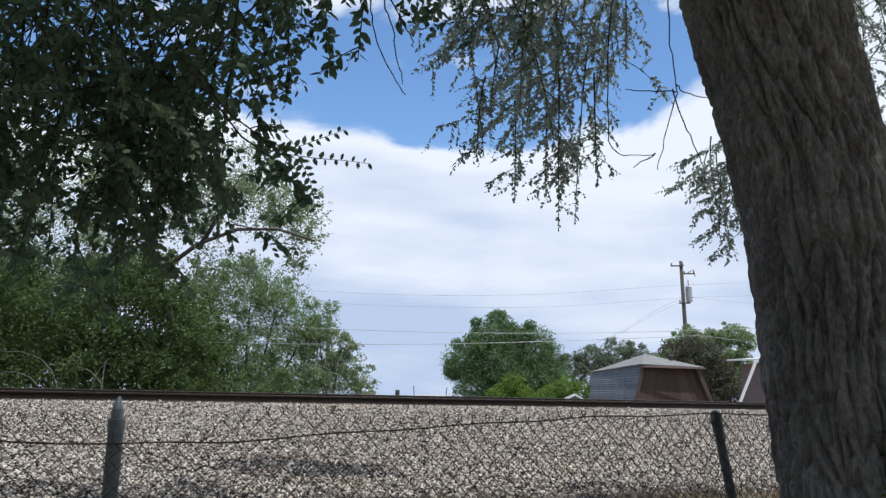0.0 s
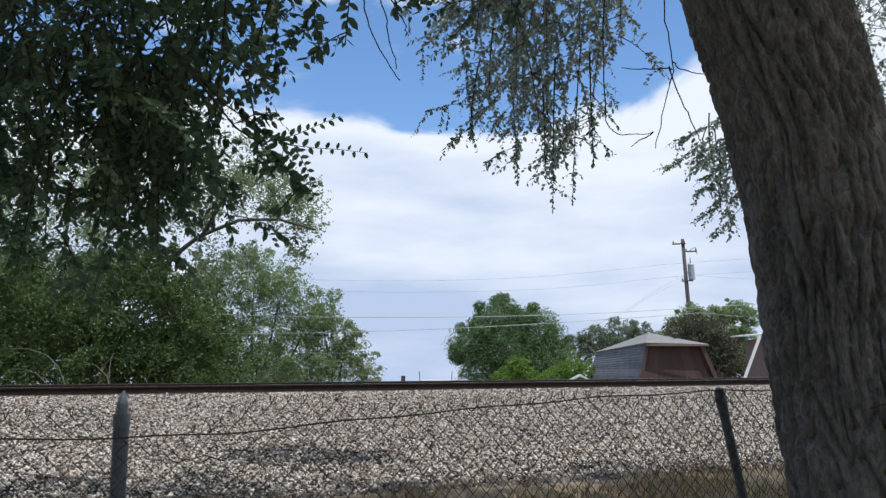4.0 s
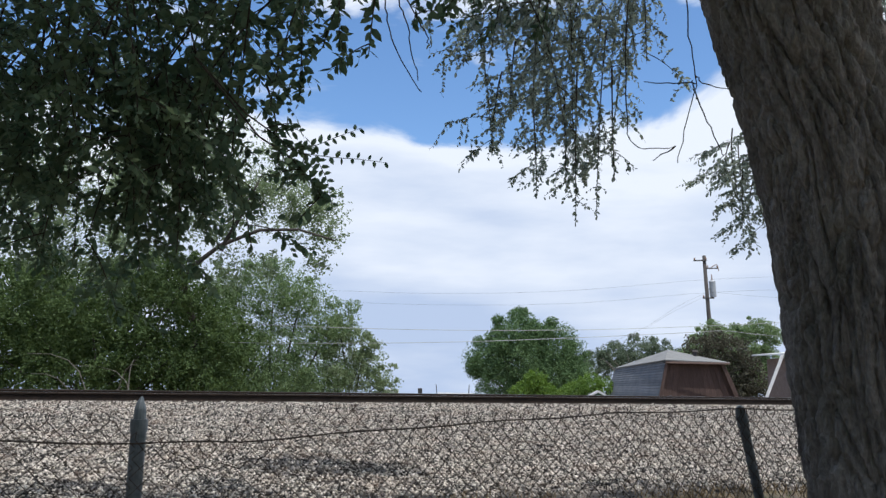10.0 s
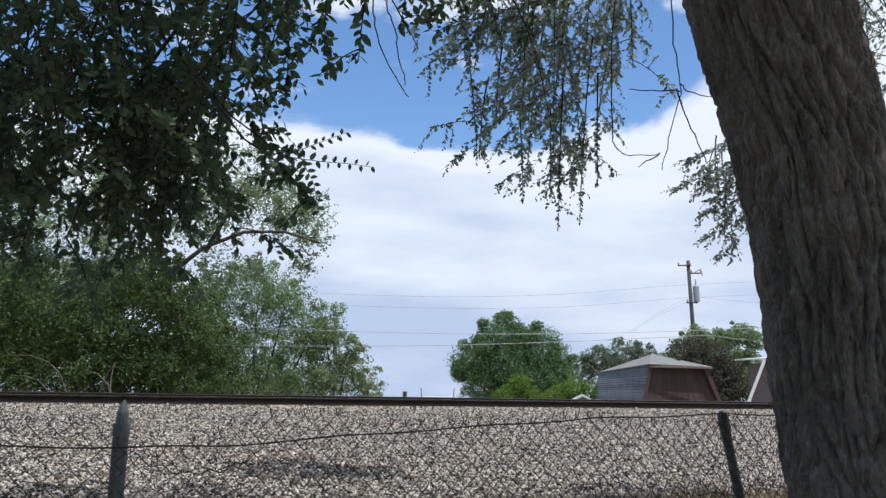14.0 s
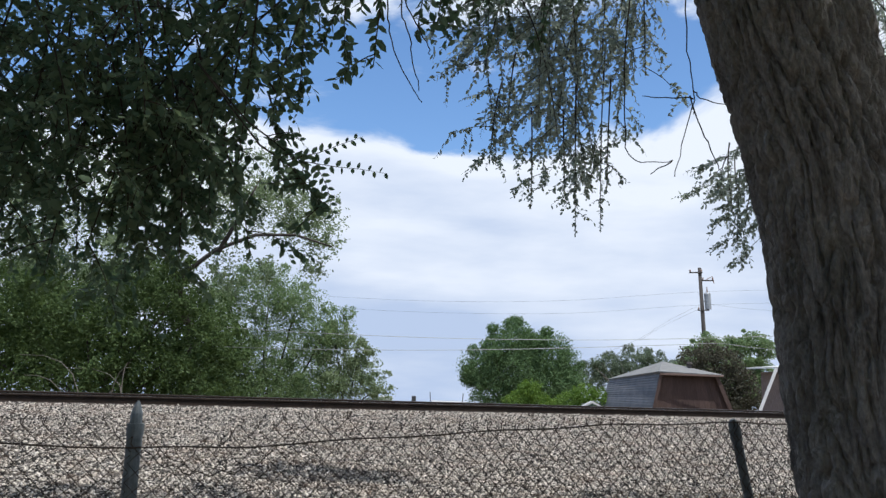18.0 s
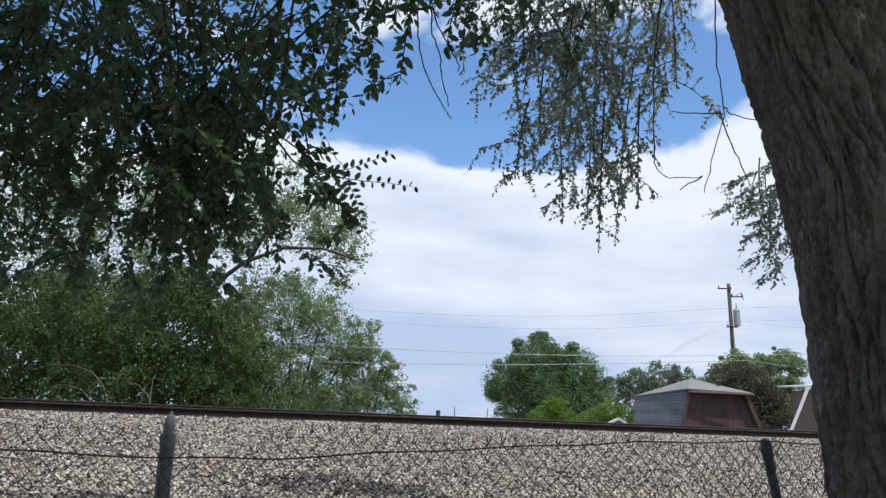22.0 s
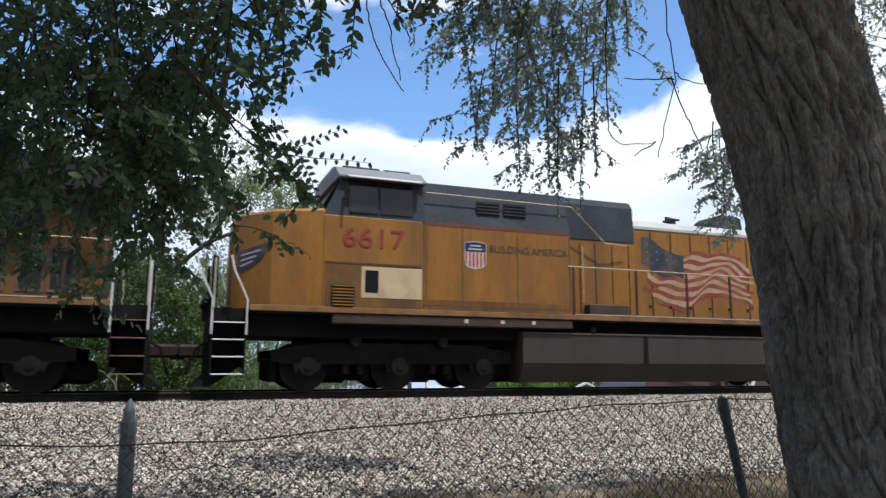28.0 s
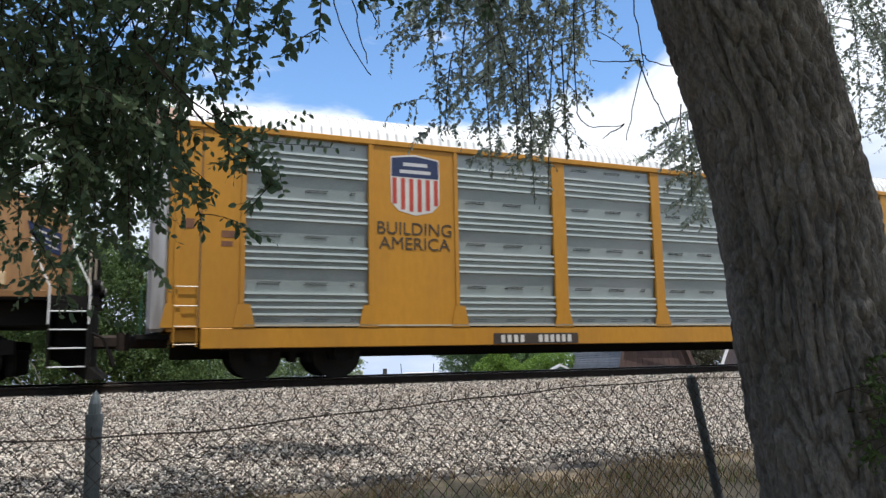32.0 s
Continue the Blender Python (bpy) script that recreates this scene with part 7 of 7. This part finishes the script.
            handrail(loco, [(L - 13.25, y, 2.90), (L - 13.75, y, 3.50), (L - 15.5, y, 3.53), (L - 17.45, y, 3.53)], [(x, 3.52) for x in (L - 13.8, L - 14.55, L - 15.75)], 1.70)
    for s in (-1, 1):
        loop = []
        for (xa, za), (xb, zb), sag in (((16.1, 1.28), (17.7, 1.50), 0.06), ((17.7, 1.50), (18.4, 1.40), 0.14), ((18.4, 1.40), (19.3, 1.52), 0.14)):
            loop += [(xa + (xb - xa) * k / 8, s * 1.24, za + (zb - za) * k / 8 - sag * math.sin(math.pi * k / 8)) for k in range(8)]
        part("cable_loop", Shape().tube(loop, 0.012, 5), M_HANDRAIL if not newer else M_TANK, loco, "slack hanging brake hose")
    return loco


M_DOOR = surface("pale_patched_panel", (0.46, 0.33, 0.19), (0.58, 0.44, 0.27), 3, 0.6, dirt=(0.3, 0.18, 0.1))
M_RESERVOIR = surface("dusty_copper_brown_metal", (0.075, 0.052, 0.038), (0.125, 0.088, 0.064), 2, 0.5, 0.2)
M_LAMP_OFF = surface("unlit_lamp_glass", (0.16, 0.16, 0.155), (0.26, 0.26, 0.25), 3, 0.2)


def make_autorack():
    """A covered car carrier: yellow frame, corrugated grey side panels, pale ribbed roof."""
    rack = thing("autorack_car", "yellow covered railway car carrier with grey corrugated side panels", "railway car")
    b0, b1 = 0.85, 26.55
    for s in (-1, 1):
        part("side_sill", Shape().box(b0 + 0.55, b1 - 0.55, *((-1.52, -1.38) if s < 0 else (1.38, 1.52)), 0.66, 1.07, 0.015), M_RACKYELLOW, rack, "yellow side sill")
    part("floor_frame", Shape().box(b0, b1, -1.38, 1.38, 0.80, 1.05, 0.01), M_RACKYELLOW, rack)
    part("centre_beam", Shape().box(0.9, b1 - 0.1, -0.35, 0.35, 0.45, 0.80, 0.02), M_BLACK, rack)
    part("deck", Shape().box(b0 + 0.3, b1 - 0.3, -1.36, 1.36, 1.055, 1.12).box(b0 + 0.3, b1 - 0.3, -1.36, 1.36, 3.15, 3.24), M_BLACK, rack)
    for x in (3.45, 23.95):
        make_truck(rack, x, 2, 1.75)
    # posts and panels
    posts = [(0.86, 2.22), (4.84, 7.0), (9.56, 9.94), (12.59, 12.88), (15.53, 15.85), (18.5, 18.82), (21.5, 21.82), (24.5, 26.54)]
    ridges = []
    for g in range(4):
        ridges += [4.78 - g * 1.0 - k * 0.145 for k in range(4)]
    ridges = sorted(ridges)
    for s in (-1, 1):
        for i, (a, b) in enumerate(posts):
            ys = (-1.50, -1.40) if s < 0 else (1.40, 1.50)
            pst = part("post" if b - a < 1 else "yellow_panel", Shape().box(a, b, *ys, 1.07, 5.18, 0.012), M_RACKYELLOW, rack)
            yo = (-1.535, -1.50) if s < 0 else (1.50, 1.535)
            for e in ((a, b) if b - a > 1 else ((a + b) / 2,)):
                hw = 0.26 if b - a < 1 else 0.22
                part("gusset", Shape().prism([(e - hw, 1.08), (e + hw, 1.08), (e + hw * 0.55, 1.55), (e - hw * 0.55, 1.55)], "y", *yo), M_RACKYELLOW, pst)
            if b - a > 1:
                yf = (-1.53, -1.50) if s < 0 else (1.50, 1.53)
                for e in (a, b - 0.10):
                    part("edge_rib", Shape().box(e, e + 0.10, *yf, 1.55, 5.16, 0.008), M_RACKYELLOW, pst)
        for (_, a), (b, _) in zip(posts[:-1], posts[1:]):
            # corrugated sheet: outline in (depth, height), pushed along
            y0 = -1.43
            z = 1.14
            prof = [(y0, z)]
            for k, r in enumerate(ridges):
                # each ridge is a lip over a sheet that leans back; behind the last of a group it leans further
                inset = 0.070 if k % 4 == 3 and r < 4.5 else 0.012
                prof += [(y0, r - 0.030), (y0 - 0.050, r - 0.022), (y0 - 0.042, r + 0.028), (y0 + inset, r + 0.032)]
            prof.append((y0, 5.16))
            n = len(prof)
            if s > 0:
                prof = [(-p, q) for p, q in prof]
            vs = [(a, p, q) for p, q in prof] + [(b, p, q) for p, q in prof]
            fs = [(k, k + 1, n + k + 1, n + k) if s < 0 else (k, n + k, n + k + 1, k + 1) for k in range(n - 1)]
            back = s * 1.35
            vs += [(a, back, 1.14), (a, back, 5.16), (b, back, 1.14), (b, back, 5.16)]
            fs += [(2 * n, 2 * n + 2, 2 * n + 3, 2 * n + 1)]
            sh = Shape().add(vs, fs)
            panel = part("side_panel", sh, M_ALU, rack, "grey corrugated steel screen")
            # rows of small ventilation holes
            holes = Shape()
            for zc in (4.98, 3.97, 2.97, 1.97, 1.20):
                for row in range(2):
                    deep = 0 if zc in (4.98, 1.20) else 0.034
                    yh = sorted((s * (1.437 - deep), s * (1.415 - deep)))
                    for k in range(int((b - a - 0.5) / 0.055)):
                        if (k // 9) % 2 == 0:
                            x = a + 0.25 + k * 0.055 + row * 0.027
                            holes.box(x, x + 0.022, *yh, zc + row * 0.04, zc + row * 0.04 + 0.02)
            tagged(part("vent_hole_strip", holes, M_GRILLE, panel), kind="stuff")
        ye = (-1.54, -1.38) if s < 0 else (1.38, 1.54)
        part("eave_rail", Shape().box(b0, b1, *ye, 5.14, 5.27, 0.015), M_RACKYELLOW, rack)
        part("lower_rail", Shape().box(2.22, 24.5, *((-1.535, -1.50) if s < 0 else (1.50, 1.535)), 1.10, 1.135), M_HANDRAIL, rack)
        # ladder near the ends
        for x0, x1 in ((0.9, 1.32), (26.1, 26.5)):
            yl = -1.56 if s < 0 else 1.56
            lad = part("ladder", Shape().tube([(x1, yl, 0.7), (x1, yl, 2.05)], 0.012, 5).tube([(x0, yl, 0.7), (x0, yl, 2.05)], 0.012, 5), M_RACKYELLOW, rack, "yellow end ladder")
            for z in (0.75, 1.10, 1.50, 1.88):
                part("rung", Shape().tube([(x0, yl, z), (x1, yl, z)], 0.013, 5), M_HANDRAIL, lad)
        for x in (1.34, 26.0):
            yf = (-1.506, -1.50) if s < 0 else (1.50, 1.506)
            part("door_seam", Shape().box(x, x + 0.025, *yf, 1.10, 5.1), M_DARKLETTER, rack)
        yo = -1.50 if s < 0 else 1.50
        face = pose(0, 0, 0, 90, 0, 0) if s < 0 else pose(0, 0, 0, 90, 0, 180)
        shield(rack, 5.95, yo, 4.29, 1.42, s, M_WHITEPAINT, M_RED)
        yt = yo - 0.008 if s < 0 else yo + 0.008
        words("lettering", "BUILDING", 0.40, M_LETTER_BLACK, rack, pose(5.93, yt, 3.26) @ face, "dark painted words", width=1.78)
        words("lettering", "AMERICA", 0.40, M_LETTER_BLACK, rack, pose(5.93, yt, 2.92) @ face, "dark painted words", width=1.70)
        # number board, lettering as plain bars
        yb = (-1.535, -1.52) if s < 0 else (1.52, 1.535)
        plate = part("number_board", Shape().box(7.83, 10.12, *yb, 0.68, 0.93), M_BOARD, rack, "dark brown board with pale lettering bars")
        yc = (-1.54, -1.535) if s < 0 else (1.535, 1.54)
        for x, w in ((8.02, 0.13), (8.19, 0.13), (8.36, 0.13), (8.53, 0.13), (9.02, 0.13), (9.18, 0.13), (9.34, 0.13), (9.50, 0.13), (9.66, 0.13), (9.82, 0.13)):
            part("bar", Shape().box(x, x + w * 0.75, *yc, 0.72, 0.89), M_WHITEPAINT, plate)
        for x, z, w, h in ((1.75, 2.9, 0.3, 0.14), (1.75, 2.72, 0.22, 0.1), (1.05, 3.05, 0.18, 0.2)):
            part("bar", Shape().box(x, x + w, *((-1.507, -1.50) if s < 0 else (1.50, 1.507)), z, z + h), M_RUSTPANEL, rack)
    # rounded ribbed roof
    ring = [(-1.50, 5.24), (-1.44, 5.46), (-1.25, 5.72), (-0.85, 5.93), (-0.35, 6.02), (0.35, 6.02), (0.85, 5.93), (1.25, 5.72), (1.44, 5.46), (1.50, 5.24)]
    roof = part("roof", Shape().prism(ring, "x", b0 + 0.1, b1 - 0.1), M_ROOFSHEET, rack, "pale rounded ribbed roof")
    rib_ring = [(y * 1.005, 5.24 + (z - 5.24) * 1.010) for y, z in ring]
    rib = Shape().prism(rib_ring, "x", -0.025, 0.025).mesh("roof_rib", M_ROOFCAP)
    for k in range(116):
        part("roof_rib", rib, M_ROOFCAP, roof, at=pose(b0 + 0.35 + k * 0.216, 0, 0))
    # ends: folded doors with upright corrugations, yellow corner caps
    for e, s in ((b0, 1), (b1, -1)):
        lo, hi = sorted((e, e + s * 0.12))
        cap = part("end_cap", Shape().prism(ring, "x", lo, hi), M_RACKYELLOW, rack)
        n = 26
        pts = []
        for k in range(n + 1):
            y = -1.34 + 2.68 * k / n
            pts.append((y, e - s * (0.05 if (k // 2) % 2 else 0.16) - s * 0.28 * math.sqrt(max(0, 1 - (y / 1.5) ** 2))))
        m = n + 1
        top = [5.2 + 0.72 * (1 - (y / 1.45) ** 2) for y, x in pts]
        for nm, za, zb, mat, lab in (("end_door", [1.0] * m, [4.36] * m, M_ENDSHEET, "grey-white corrugated end door stained with rust"), ("end_door_top", [4.36] * m, top, M_TARP, "rusty tan upper end sheet")):
            vs = [(x, y, q) for (y, x), q in zip(pts, za)] + [(x, y, q) for (y, x), q in zip(pts, zb)]
            fs = [(k, k + 1, m + k + 1, m + k)[::-s] for k in range(n)]
            vs += [(e, y, q) for (y, x), q in zip(pts, za)] + [(e, y, q) for (y, x), q in zip(pts, zb)]
            fs += [(m + k, m + k + 1, 3 * m + k + 1, 3 * m + k)[::-s] for k in range(n)]
            part(nm, Shape().add(vs, fs), mat, rack, lab)
        for y in (-1.5, 1.34):
            part("corner_post", Shape().box(*sorted((e - s * 0.10, e + s * 0.10)), y, y + 0.16, 1.0, 5.26, 0.03), M_RACKYELLOW, rack)
            part("corner_sheet", Shape().box(*sorted((e - s * 0.44, e - s * 0.102)), y + (0.03 if y < 0 else -0.10), y + (0.26 if y < 0 else 0.13), 1.0, 5.16, 0.06), M_ENDSHEET, rack, "grey rounded corner sheet")
        part("platform", Shape().box(*sorted((e - s * 0.62, e)), -1.3, 1.3, 0.86, 0.96, 0.01), M_BLACK, rack)
        part("coupler", Shape().box(*sorted((e - s * 0.85, e)), -0.13, 0.13, 0.70, 0.98, 0.04), M_STEEL_RUST, rack, "rusty knuckle coupler")
        for y in (-1.25, 1.25):
            part("grab_rail", Shape().tube([(e - s * 0.55, y, 0.96), (e - s * 0.55, y, 1.9), (e - s * 0.1, y, 1.95)], 0.016, 5), M_GREENRAIL, rack, "dark green grab rail")
    return rack


M_LETTER_BLACK = surface("black_lettering", (0.035, 0.028, 0.02), (0.06, 0.048, 0.035), 3, 0.6)
M_BOARD = surface("dark_brown_board", (0.03, 0.022, 0.018), (0.05, 0.038, 0.03), 3, 0.6)
M_GREENRAIL = surface("dark_green_paint", (0.02, 0.07, 0.045), (0.04, 0.11, 0.07), 3, 0.5)


# ---------------------------------------------------------------- build
TRAIN = []
SPEED, S29 = 11.268, -33.39


def make_train():
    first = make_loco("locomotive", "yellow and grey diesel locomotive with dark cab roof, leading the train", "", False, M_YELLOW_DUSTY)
    second = make_loco("locomotive", "yellow and grey diesel locomotive numbered 6617", "6617", False, M_YELLOW)
    third = make_loco("locomotive", "faded yellow diesel locomotive numbered 7920 running backwards", "7920", True, M_YELLOW_OLD)
    rack = make_autorack()
    TRAIN.extend([(first, 0.0, 0), (second, 22.3, 0), (third, 66.9, 180), (rack, 66.9, 0)])


def motions():
    times = [0.0, 0.1] + [float(k) for k in range(1, 32)] + [31.9, 32.0]
    for ob, back, turn in TRAIN:
        walk(ob, [(t, track_pose(S29 - SPEED * (t - 29) + back, TRACK_V, RAIL_TOP, turn)) for t in times])
    for ob, at, swing, phase, period in SWAY:
        rows = []
        for k in range(65):
            t = k * 0.5
            gust = 0.6 + 0.5 * math.sin(0.37 * t + phase * 0.2)
            a = swing * gust * math.sin(2 * math.pi * t / period + phase)
            b = swing * 0.6 * gust * math.sin(2 * math.pi * t / (period * 1.37) + phase * 1.7)
            rows.append((t, pose(at.x, at.y, at.z, b, a, 0.5 * a)))
        walk(ob, rows)


make_ground()
make_railway()
make_grass()
make_fence()
make_elm()
make_far_trees()
make_barn()
make_sheds()
make_power_lines()
make_train()
motions()
